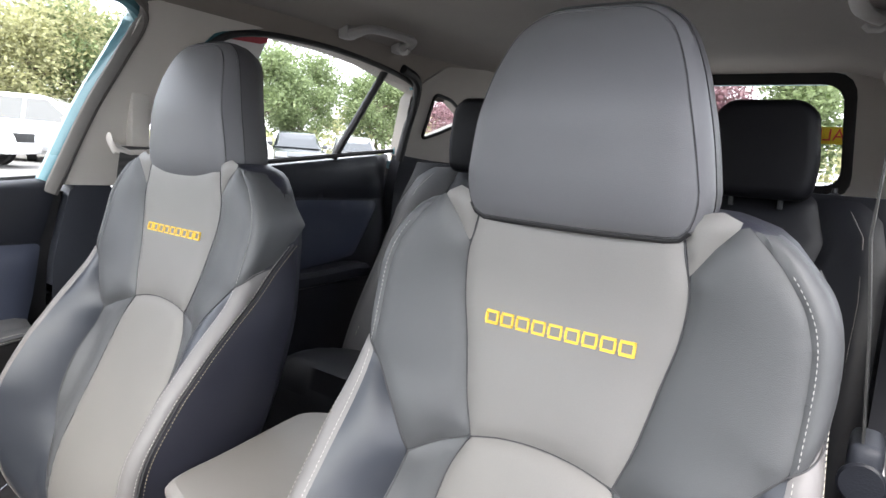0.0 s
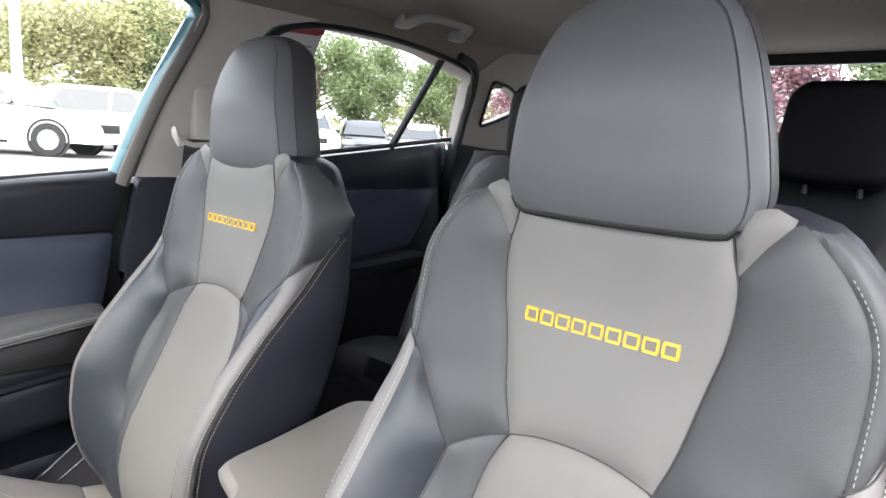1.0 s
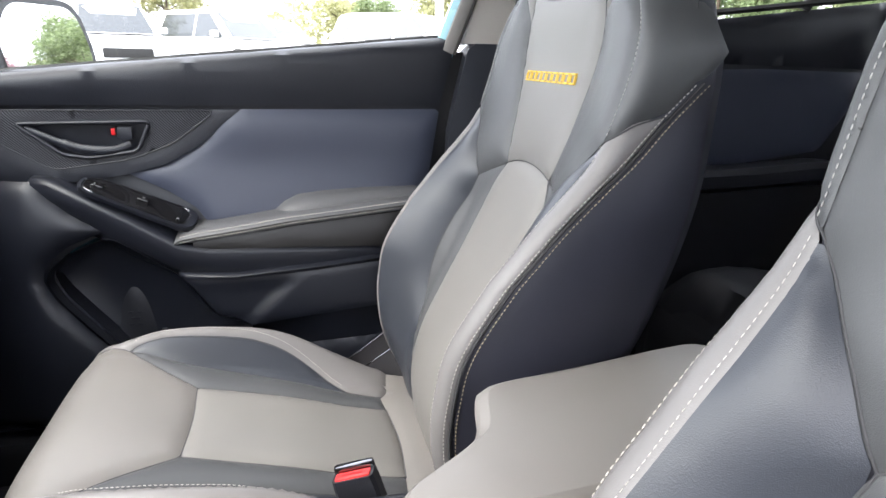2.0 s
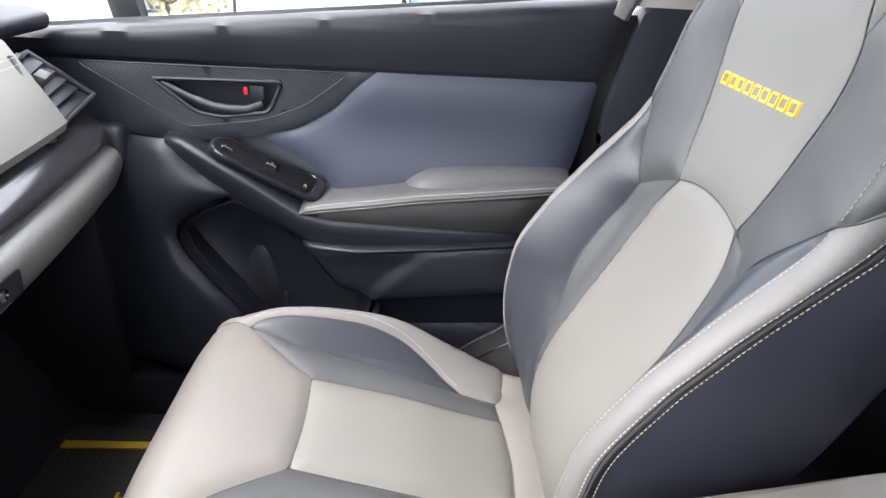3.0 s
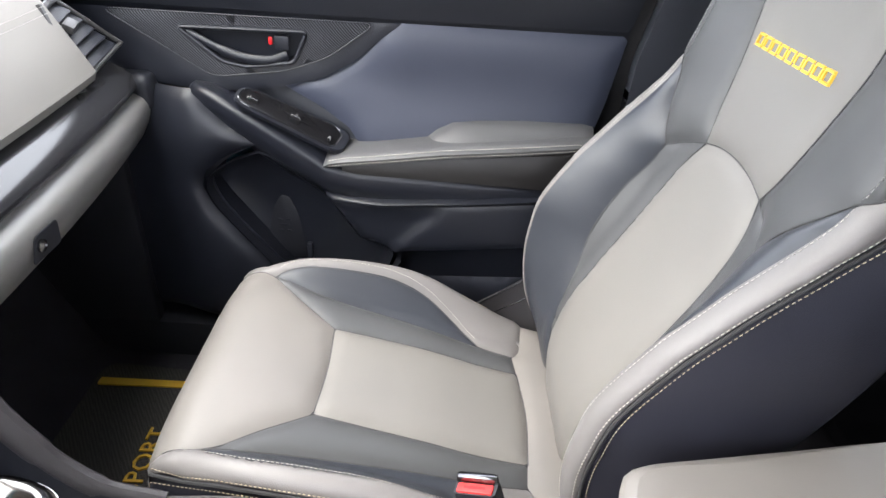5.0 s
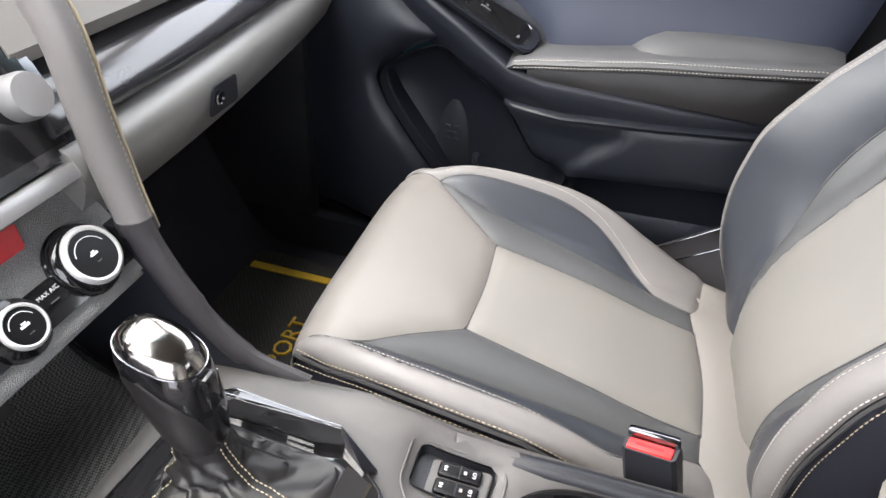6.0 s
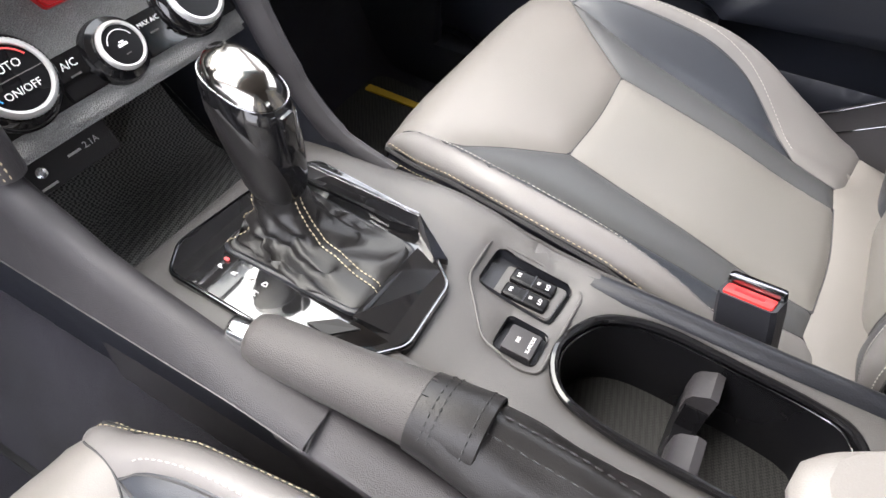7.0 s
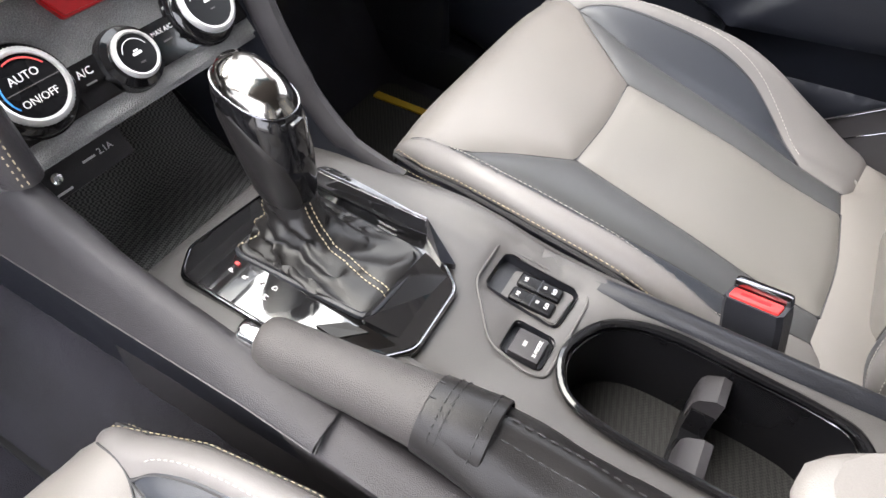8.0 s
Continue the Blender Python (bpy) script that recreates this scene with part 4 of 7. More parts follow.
part("armrest_side", loft([[(-0.745, y, z1), (-0.682, y, z1), (-0.679, y, z1 - 0.004), (-0.681, y, z0), (-0.745, y, z0)] for y, z0, z1 in ((-0.505, 0.755, 0.770), (-0.45, 0.752, 0.777), (-0.34, 0.749, 0.791), (-0.22, 0.745, 0.804), (-0.10, 0.741, 0.814))]), BLACKLEATHER, arm, "black padded armrest side", angle=60)
part("pad_bolster", loft([[(-0.745, y, 0.79), (-0.745, y, t_), (-0.728, y, t_ - 0.003), (-0.708, y, t_ - 0.012), (-0.692, y, t_ - 0.028), (-0.688, y, 0.79)] for y, t_ in ((-0.375, 0.806), (-0.35, 0.826), (-0.325, 0.838), (-0.28, 0.843), (-0.20, 0.847), (-0.11, 0.848), (-0.09, 0.842))]), PADGREY, lid, "raised grey elbow pad", angle=60)

# window switches on the sloping front of the armrest
swm = frame_at((-0.710, -0.590, 0.829), (0, 0.905, -0.425), (0.45, 0.36, 0.80))
sw = part("switch_panel", plate(rounded([(-0.094, -0.016), (-0.075, -0.023), (0.075, -0.027), (0.094, -0.020), (0.098, 0.016), (0.080, 0.027), (-0.075, 0.021), (-0.094, 0.010)], 0.012), 0.010, swm, 0.002), DOORBLACK, door, "black window switch panel")
part("switch_face", plate(rounded([(-0.086, -0.013), (-0.072, -0.018), (0.070, -0.021), (0.078, -0.014), (0.082, 0.012), (0.070, 0.020), (-0.072, 0.015), (-0.086, 0.006)], 0.008), 0.0012, swm @ Matrix.Translation((0, 0, 0.0098)), 0.0005), PIANO, sw, "gloss black switch face")
part("panel_bead", tube([swm @ Vector((p.x, p.y, 0.0105)) for p in rounded([(-0.088, -0.0145), (-0.073, -0.0195), (0.071, -0.0225), (0.080, -0.015), (0.084, 0.013), (0.071, 0.0215), (-0.073, 0.0165), (-0.088, 0.007)], 0.008)], 0.0008, 6, True), SMOKE, sw, "fine chrome bead")
part("lock_switch", box(-0.076, -0.058, -0.009, 0.003, 0.010, 0.015, 0.002, m=swm), PIANO, sw, "gloss black lock switch")
part("switch_mark", box(-0.072, -0.070, -0.007, -0.001, 0.0150, 0.0155, m=swm), VENTGREY, sw, "pale marking")
part("window_switch", box(-0.004, 0.014, -0.008, 0.008, 0.010, 0.019, 0.003, m=swm), PIANO, sw, "gloss black window switch")
part("switch_mark", box(0.003, 0.007, -0.002, 0.002, 0.0189, 0.0194, m=swm), VENTGREY, sw)
part("tray", box(0.064, 0.070, -0.017, 0.016, 0.0105, 0.0150, 0.002, m=swm), PIANO, sw, "gloss black tray lip")

# lower door: moulded panel with an open bottle bay, pocket front under a thin ledge
part("pocket_ledge", loft([[(-0.72, y, z + 0.004), (i, y, z + 0.003), (i + 0.004, y, z - 0.001), (i + 0.001, y, z - 0.007), (-0.72, y, z - 0.009)] for y, z, i in ((-0.536, 0.707, -0.700), (-0.52, 0.706, -0.681), (-0.44, 0.703, -0.675), (-0.30, 0.713, -0.675), (-0.12, 0.729, -0.679), (-0.085, 0.731, -0.70))]), DOORBLACK, door, "thin ledge above the door pocket", angle=60)
bay_front = [(-0.640, 0.779), (-0.700, 0.754), (-0.734, 0.728), (-0.742, 0.705), (-0.728, 0.670), (-0.682, 0.609), (-0.648, 0.566), (-0.60, 0.50)]
bay_rear = [(-0.45, 0.50), (-0.414, 0.600), (-0.478, 0.620), (-0.506, 0.662), (-0.534, 0.704), (-0.590, 0.745)]
bay = [tuple(p) for p in rounded(bay_front + bay_rear, 0.018, 4)]


def lower_skin(y, z):
    return (-0.690 - 0.034 * ease((-0.745 - y) / 0.13) - 0.010 * ease((z - 0.78) / 0.08), y, z)


panel("lower_panel", [(-0.97, 0.42), (-0.40, 0.42), (-0.405, 0.598), (-0.45, 0.494), (-0.60, 0.494), (-0.655, 0.562), (-0.690, 0.605), (-0.736, 0.666), (-0.752, 0.705), (-0.742, 0.733), (-0.704, 0.763), (-0.640, 0.790), (-0.70, 0.83), (-0.745, 0.872), (-0.97, 0.872)], lower_skin, DOORBLACK, door, "smooth blue-black lower door moulding", step=0.012, puff=0.004, dip=0.014, edge=0.010)
solid_sheet("door_body", [(-1.10, 0.34), (-0.08, 0.34), (-0.09, 0.80), (-0.055, 0.99), (-0.035, 1.095), (-1.10, 0.99)], lambda y, z: (door_skin(y, z)[0] - 0.012, y, z), DOORBLACK, 0.07, -1, "black grained plastic door panel", step=0.03, holes=[bay], parent=door)
part("bottle_bay", loft([[(x, -0.60 + (p[0] + 0.60) * k - d, 0.655 + (p[1] - 0.655) * k - d) for p in bay] for x, k, d in ((-0.694, 1.0, 0.0), (-0.715, 0.99, 0.002), (-0.745, 0.96, 0.008), (-0.763, 0.91, 0.012), (-0.770, 0.80, 0.015))], caps=(False, True)), DOORBLACK, door, "open moulded bottle bay", angle=70)
arch_ = catmull([(-0.652, 0.552), (-0.646, 0.608), (-0.635, 0.661), (-0.614, 0.689), (-0.595, 0.663), (-0.584, 0.61), (-0.578, 0.552)], 5)
panel("bottle_rib", [(p.x, p.y) for p in arch_], lambda y, z: (-0.7660, y - 0.014, z - 0.026), BLACK, door, "arched bottle rest", step=0.012, puff=0.004, dip=0.002)
for k, (dy, dz, w_) in enumerate(((0.0, 0.024, 0.008), (0.016, 0.024, 0.008), (0.004, 0.012, 0.016), (0.0, 0.0, 0.009), (0.016, 0.0, 0.008))):
    part("moulded_mark", box(-0.7625, -0.7605, -0.642 + dy, -0.642 + dy + w_, 0.587 + dz, 0.591 + dz, 0.0006), BLACKSOFT, door, "moulded marking bars" if not k else "")
part("pocket_clip", box(-0.705, -0.695, -0.575, -0.565, 0.560, 0.603, 0.003), DOORBLACK, door, "small black pocket clip")


def pocket_skin(y, z):
    d = (y + 0.414) * -0.694 + (z - 0.602) * 0.72
    return (-0.677 - 0.012 * ease(d / 0.022) * ease((0.712 - z) / 0.05), y, z)


panel("pocket_front", [(-0.531, 0.703), (-0.503, 0.662), (-0.475, 0.623), (-0.414, 0.604), (-0.193, 0.625), (-0.088, 0.633), (-0.088, 0.730), (-0.189, 0.722), (-0.30, 0.710), (-0.439, 0.700)], pocket_skin, DOORBLACK, door, "black door pocket front with a slanted crease", step=0.009, puff=0.002, dip=0.006, edge=0.006)
panel("pocket_base", [(-0.40, 0.42), (-0.10, 0.42), (-0.10, 0.572), (-0.40, 0.560)], lambda y, z: (-0.668, y, z), DOORBLACK, door, "black lower pocket wall", step=0.02, dip=0.006)

# glass and frame of the front door
fg = part("pane", sheet([(-1.00, 1.00), (-0.03, 1.08), (0.035, 1.28), (0.095, 1.47), (-0.35, 1.455), (-0.60, 1.39)], side_wall(0.025, -1), step=0.06, dip=0), PANE, door, "clear door window")
fg.visible_shadow = False
fr = [side_wall(0.018, -1)(y, z) for y, z in ((-0.052, 1.085), (0.005, 1.25), (0.055, 1.37), (0.080, 1.44), (0.06, 1.475), (-0.02, 1.480), (-0.35, 1.46), (-0.62, 1.39), (-1.02, 1.15))]
part("door_frame", tube(catmull(fr, 6), 0.020, 8, scale=(0.7, 1)), TEAL, door, "teal painted window frame")
part("frame_seal", tube(catmull([(x + 0.026, y + 0.006, z + 0.004) for x, y, z in fr[:8]], 6), 0.014, 8, scale=(0.6, 1)), SEALGREY, door, "grey rubber frame seal")

# door mirror
mir = thing("door_mirror", "black door mirror with a bright glass outside the front window", "mirror")
mloop = rounded([(-0.115, -0.075), (0.10, -0.085), (0.125, -0.02), (0.10, 0.075), (-0.08, 0.085), (-0.125, 0.03)], 0.05)
mm = frame_at((-0.935, -0.760, 1.075), (-0.95, -0.31, 0), (0.30, 0.93, 0.09))
part("housing", loft([[mm @ Vector((p.x * 1.12, p.y * 1.15, 0.004)) for p in mloop], [mm @ Vector((p.x * 1.16, p.y * 1.2, -0.01)) for p in mloop], [mm @ Vector((p.x * 1.05, p.y * 1.05, -0.06)) for p in mloop], [mm @ Vector((p.x * 0.6, p.y * 0.6, -0.09)) for p in mloop]]), BLACK, mir, "black mirror housing")
part("glass", plate(mloop, 0.002, mm @ Matrix.Translation((0, 0, 0.004))), MIRROR, mir, "bright mirror glass")
part("stalk", tube([(-0.86, -0.80, 0.99), (-0.79, -0.80, 0.985)], 0.03, 10), BLACK, mir, "black mirror stalk")

# ---- rear passenger door ----
rear_door = thing("rear_door", "dark blue-black rear door panel with a padded armrest", "car door", "car doors")


def rear_skin(y, z):
    return (-0.728 + 0.01 * math.sin((z - 0.7) * 8) - 0.03 * ease((y - 0.85) / 0.2), y, z)


def rear_sill(y):
    return 1.168 + (y - 0.46) * 0.115


solid_sheet("door_body", [(0.10, 0.36), (0.78, 0.36), (0.86, 0.70), (0.985, 1.00), (0.985, 1.215), (0.40, 1.15), (0.10, 1.115)], rear_skin, BLACK, 0.06, -1, "black rear door panel", parent=rear_door, step=0.04)
panel("upper_pad", [(0.12, 1.085), (0.95, 1.075), (0.975, 1.22), (0.46, 1.160), (0.12, 1.118)], lambda y, z: (rear_skin(y, z)[0] + 0.012, y, z), BLACKSOFT, rear_door, "soft black rear door top", step=0.02, dip=0.008)
panel("door_insert", [(0.30, 1.062), (0.62, 1.072), (0.92, 1.068), (0.80, 0.90), (0.60, 0.875), (0.30, 0.86)], lambda y, z: (rear_skin(y, z)[0] + 0.006, y, z), BLUEPAD, rear_door, "blue-black padded insert", step=0.02, dip=0.006)
rpad = loft([[(-0.74, y, t_), (-0.672, y, t_ - 0.002), (-0.660, y, t_ - 0.014), (-0.664, y, t_ - 0.04), (-0.74, y, t_ - 0.07)] for y, t_ in ((0.30, 0.868), (0.42, 0.872), (0.60, 0.876), (0.76, 0.886), (0.82, 0.882))])
rp = part("armrest", rpad, BLACKSOFT, rear_door, "black padded armrest")
part("stitching", stitches([(-0.6625, y, z) for y, z in ((0.31, 0.853), (0.45, 0.858), (0.60, 0.861), (0.80, 0.868))], (1, 0, 0.3)), WHITETHREAD, rp)
rg = [(0.235, 1.13), (0.97, 1.215), (0.965, 1.42), (0.93, 1.450), (0.80, 1.470), (0.65, 1.482), (0.40, 1.482), (0.24, 1.43)]
rgl = part("pane", sheet(rg, side_wall(0.028, -1), step=0.05, dip=0), PANE, rear_door, "clear rear door window")
rgl.visible_shadow = False
fr2 = [side_wall(0.016, -1)(y, z) for y, z in ((0.20, 1.36), (0.25, 1.440), (0.35, 1.478), (0.55, 1.488), (0.75, 1.478), (0.91, 1.456), (0.965, 1.430), (0.975, 1.36), (0.972, 1.22))]
part("door_frame", tube(catmull(fr2, 6), 0.014, 8), TEAL, rear_door, "teal painted window frame")
part("frame_seal", tube(catmull([(x + 0.012, y, z - 0.012) for x, y, z in fr2], 6), 0.008, 8), RUBBER, rear_door, "black rubber frame seal")
part("window_divider", tube([side_wall(0.018, -1)(0.712, 1.19), side_wall(0.018, -1)(0.83, 1.478)], 0.011, 8), RUBBER, rear_door, "black window divider bar")
part("weatherstrip", tube([(-0.722 - 0.0 * y, y, rear_sill(y) + 0.004) for y in (0.2, 0.5, 0.8, 0.96)], 0.007, 6), RUBBER, rear_door)

# price sheet hanging inside the rear side window
sheet_ = thing("window_sticker", "white printed price sheet with a dark red header on the glass", "paper sheet")
part("paper", sheet([(0.19, 1.325), (0.370, 1.33), (0.402, 1.478), (0.205, 1.468)], side_wall(0.020, -1), step=0.03, dip=0), PAPER, sheet_, "white paper")
part("header", sheet([(0.205, 1.440), (0.396, 1.450), (0.4005, 1.472), (0.207, 1.464)], side_wall(0.0165, -1), step=0.02, dip=0), SIGNRED, sheet_, "dark red printed header")
for k in range(7):
    z = 1.424 - 0.011 * k
    part("print_line", sheet([(0.215, z), (0.380 - 0.02 * (k % 3), z), (0.380 - 0.02 * (k % 3), z - 0.004), (0.215, z - 0.004)], side_wall(0.0165, -1), step=0.02, dip=0), GREYTHREAD, sheet_, "grey printed line" if not k else "")

# seat belts on the centre pillars
for side in (-1, 1):
    belt = thing("seat_belt", "black woven seat belt on a pale pillar guide", "seat belt", "front seat belts")
    part("slide_cover", box(side * 0.672, side * 0.700, 0.085, 0.125, 1.185, 1.300, 0.008), CREAM, belt, "pale height adjuster cover")
    part("guide", loft([[(side * (0.655 + 0.012 * math.cos(a)), 0.085 + 0.045 * c, 1.185 + h + 0.012 * math.sin(a)) for a in [2 * math.pi * j / 8 for j in range(8)]] for c, h in ((-1.2, 0.018), (-1.0, 0.0), (-0.4, -0.008), (0.4, -0.006), (1.0, 0.0), (1.2, 0.016))]), CREAM, belt, "pale belt guide")
    run = ((0.648, 0.050, 0.118, 1.19), (0.634, 0.020, 0.075, 1.0), (0.650, -0.010, 0.050, 0.45)) if side < 0 else ((0.596, 0.060, 0.118, 1.30), (0.594, 0.055, 0.110, 1.17), (0.605, 0.035, 0.085, 1.09), (0.616, 0.020, 0.070, 0.98), (0.640, -0.010, 0.045, 0.45))
    part("webbing", loft([[(side * x, y0, z), (side * x, y1, z), (side * (x - 0.002), y1, z), (side * (x - 0.002), y0, z)] for x, y0, y1, z in run]), BELT, belt, "black woven webbing")
    if side > 0:
        tong = part("tongue", box(0.603, 0.629, 0.016, 0.074, 0.950, 1.004, 0.011, 4), PILLARBLACK, belt, "dark grey plastic belt tongue")
        part("tongue_cap", lathe([(0.0, 0.0), (0.016, 0.0), (0.018, 0.002), (0.018, 0.004)], 20, frame_at((0.616, 0.0135, 0.972), (1, 0, 0), (0, 1, 0))), BLACKSOFT, tong, "round cap on the tongue")

# grab handles
for side in (-1, 1):
    gh = thing("grab_handle", "pale grey folding grab handle on the roof rail", "grab handle", "grab handles")
    bar = [(side * x, y, z) for x, y, z in catmull([(0.582, 0.592, 1.510), (0.556, 0.594, 1.512), (0.532, 0.602, 1.520), (0.516, 0.626, 1.525), (0.511, 0.695, 1.527), (0.516, 0.764, 1.527), (0.532, 0.788, 1.522), (0.556, 0.796, 1.514), (0.582, 0.798, 1.512)], 5)]
    part("bar", tube(bar, [0.012 + 0.003 * abs(k - 20) / 20 for k in range(len(bar))], 12, scale=(1.25, 0.85)), HANDLEGREY, gh, "pale grey moulded bar")
    for y in (0.592, 0.798):
        part("mount", box(side * 0.562, side * 0.598, y - 0.020, y + 0.020, 1.498, 1.535, 0.010, 3), HANDLEGREY, gh, "pale grey mount")
    part("coat_hook", tube([(side * 0.565, 0.772, 1.508), (side * 0.545, 0.772, 1.494), (side * 0.528, 0.770, 1.494), (side * 0.520, 0.768, 1.503)], 0.006, 8), HANDLEGREY, gh, "small coat hook")

# the driver's side has the same doors; the front one stands wide open
OPEN = Matrix.Translation((0.80, -1.05, 0)) @ pose(0, 0, 0, 0, 0, -68) @ Matrix.Translation((-0.80, 1.05, 0))
open_door = copy_thing(door, OPEN @ Matrix.Diagonal((-1, 1, 1, 1)))
open_door["label"] = "wide open door with black and blue-grey inner panel"
part("outer_skin", sheet([(-1.04, 0.36), (-0.10, 0.36), (-0.06, 1.075), (-1.04, 0.99)], lambda y, z: (-0.815 - 0.05 * math.sin((z - 0.2) * 3.2) + 0.05 * ease((z - 0.9) / 0.3), y, z), step=0.08, dip=0), TEAL, open_door, "teal painted outer door skin")
copy_thing(rear_door, Matrix.Diagonal((-1, 1, 1, 1)))


# ---- dashboard ----
dash = thing("dashboard", "grey padded dashboard with gloss black strip, vent and glovebox", "dashboard")


def along_dash(profile, xs, bend=0.0):
    """Extrudes a (y, z) profile along x; the ends sweep back a little."""
    rings = []
    for x in xs:
        k = (abs(x) - 0.12) / 0.58
        rings.append([(x, y - bend * max(0, k) ** 2, z) for y, z in profile])
    return loft(rings, closed=True)


xs = [-0.715 + 0.03 * k for k in range(21)]
part("dash_top", along_dash(rounded([(-1.28, 1.02), (-1.10, 1.065), (-0.96, 1.070), (-0.895, 1.052), (-0.90, 1.03), (-1.28, 0.95)], 0.02, 3), [-0.73 + 0.06 * k for k in range(25)]), BLACKSOFT, dash, "soft black dash top")
pad_prof = [(-0.915, 1.052), (-0.890, 1.050), (-0.862, 1.030), (-0.815, 0.948), (-0.803, 0.926), (-0.808, 0.914), (-0.825, 0.906), (-0.92, 0.92)]
part("dash_pad", along_dash(pad_prof, [-0.60 + 0.03 * k for k in range(17)], 0.04), GREYPAD, dash, "grey leather dash pad", angle=35)
part("stitching", stitches([(x, -0.8435 - 0.04 * max(0, (abs(x) - 0.12) / 0.58) ** 2, 1.0045) for x in (-0.59, -0.5, -0.4, -0.3, -0.2, -0.13)], (0, 0.8, 0.5)), WHITETHREAD, dash, "off-white stitched seam")
part("stitching", stitches([(x, -0.8480 - 0.04 * max(0, (abs(x) - 0.12) / 0.58) ** 2, 1.0125) for x in (-0.59, -0.5, -0.4, -0.3, -0.2, -0.13)], (0, 0.8, 0.5)), WHITETHREAD, dash)
strip = [(-0.850, 0.906), (-0.832, 0.9085), (-0.815, 0.9065), (-0.800, 0.900), (-0.788, 0.890), (-0.781, 0.880), (-0.779, 0.872), (-0.782, 0.867), (-0.790, 0.864), (-0.85, 0.866)]
part("gloss_strip", along_dash(strip, xs, 0.05), STRIPGLOSS, dash, "gloss black trim strip", angle=60)
lower = [(-0.85, 0.866), (-0.800, 0.8635), (-0.784, 0.860), (-0.773, 0.853), (-0.768, 0.843), (-0.768, 0.830), (-0.774, 0.813), (-0.788, 0.788), (-0.822, 0.755), (-0.845, 0.735), (-0.95, 0.74), (-1.05, 0.80)]
part("lower_dash", along_dash(lower, xs, 0.05), DASHSATIN, dash, "soft black lower dash and glovebox", angle=60)
lockm = frame_at((-0.302, -0.7722, 0.825), (-1, 0, 0), (0, 1, -0.06))
latch = part("glovebox_latch", plate(rounded([(-0.014, -0.016), (0.040, -0.016), (0.040, 0.014), (-0.004, 0.014)], 0.006), 0.0010, lockm, 0.0004), BLACKSOFT, dash, "dark glovebox latch")
part("lock_barrel", lathe([(0.0075, 0), (0.0075, 0.0026), (0.0062, 0.0032), (0.0062, 0.0018), (0.0, 0.0018)], 20, lockm @ Matrix.Translation((0.004, 0, 0.001))), SMOKE, latch, "chrome lock barrel")

# side air vent at the passenger end
vent = part("side_vent", loft([[(x, y - 0.012, z) for x, y, z in q] for q in (
    [(-0.600, -0.885, 1.005), (-0.652, -0.895, 1.008), (-0.706, -0.842, 0.940), (-0.572, -0.842, 0.915)],
    [(-0.600, -0.98, 1.005), (-0.655, -0.98, 1.010), (-0.715, -0.96, 0.935), (-0.572, -0.95, 0.905)])]), PIANO, dash, "black vent box", smooth=False)
va, vb, vc, vd = Vector((-0.600, -0.885, 1.005)), Vector((-0.652, -0.895, 1.008)), Vector((-0.706, -0.842, 0.940)), Vector((-0.572, -0.842, 0.915))
part("vent_rim", tube([va, (va + vb) / 2, vb, (vb + vc) / 2, vc, (vc + vd) / 2, vd, (vd + va) / 2], 0.0042, 8, True), VENTGREY, vent, "satin grey vent rim")
for k in range(5):
    f = (k + 0.8) / 5.6
    a, b = va.lerp(vd, f), vb.lerp(vc, f)
    m = frame_at((a + b) / 2 + Vector((0, -0.004, 0)), b - a, (0.1, 0.5, 0.9))
    part("slat", box(-(b - a).length / 2 + 0.006, (b - a).length / 2 - 0.006, -0.014, 0.012, -0.0014, 0.0014, 0.001, m=m), BLACKSOFT, vent, "dark grey vent slat" if not k else "")
part("vent_tab", box(-0.012, 0.012, -0.004, 0.012, -0.006, 0.006, 0.003, m=frame_at((va + vb + vc + vd) / 4 + Vector((0.008, 0.004, 0.012)), vb - va, (0.1, 0.5, 0.9))), VENTGREY, vent, "grey vent tab")
part("pad_edge", tube([va + Vector((0.014, 0.004, 0.008)), vd + Vector((0.006, 0.004, -0.008))], 0.007, 8), VENTGREY, dash, "grey rim beside the vent")
part("kick_panel", box(-0.735, -0.705, -1.28, -0.88, 0.34, 0.90, 0.01), BLACK, dash, "black footwell side trim")
part("end_cap", box(-0.750, -0.706, -0.97, -0.812, 0.83, 0.890, 0.018, 5), BLACKSOFT, dash, "satin black dash end cap")
part("footwell_back", box(-0.72, 0.72, -1.27, -1.24, 0.33, 0.98, 0.01), CARPET, dash, "dark footwell lining")

# ---- centre stack ----
XK = -0.010


def knurled(profile, rad, m, n=120):
    """A turned ring whose outer edge is finely toothed."""
    rings = []
    for j, (r, z) in enumerate(profile):
        rings.append([(rad * (r - (0.02 if k % 2 and j < 3 else 0)) * math.cos(2 * math.pi * k / n), rad * (r - (0.02 if k % 2 and j < 3 else 0)) * math.sin(2 * math.pi * k / n), z) for k in range(n)])
    bm = loft(rings, caps=(False, False))
    bm.transform(m)
    return bm


SILVERRING = surface("satin_silver_ring", (0.70, 0.70, 0.70), 0.34, metal=0.5, grain=1500, bump=0.05, wear=0.05)
stack = thing("centre_stack", "grey centre stack with screen, hazard button and three climate dials", "control panel")
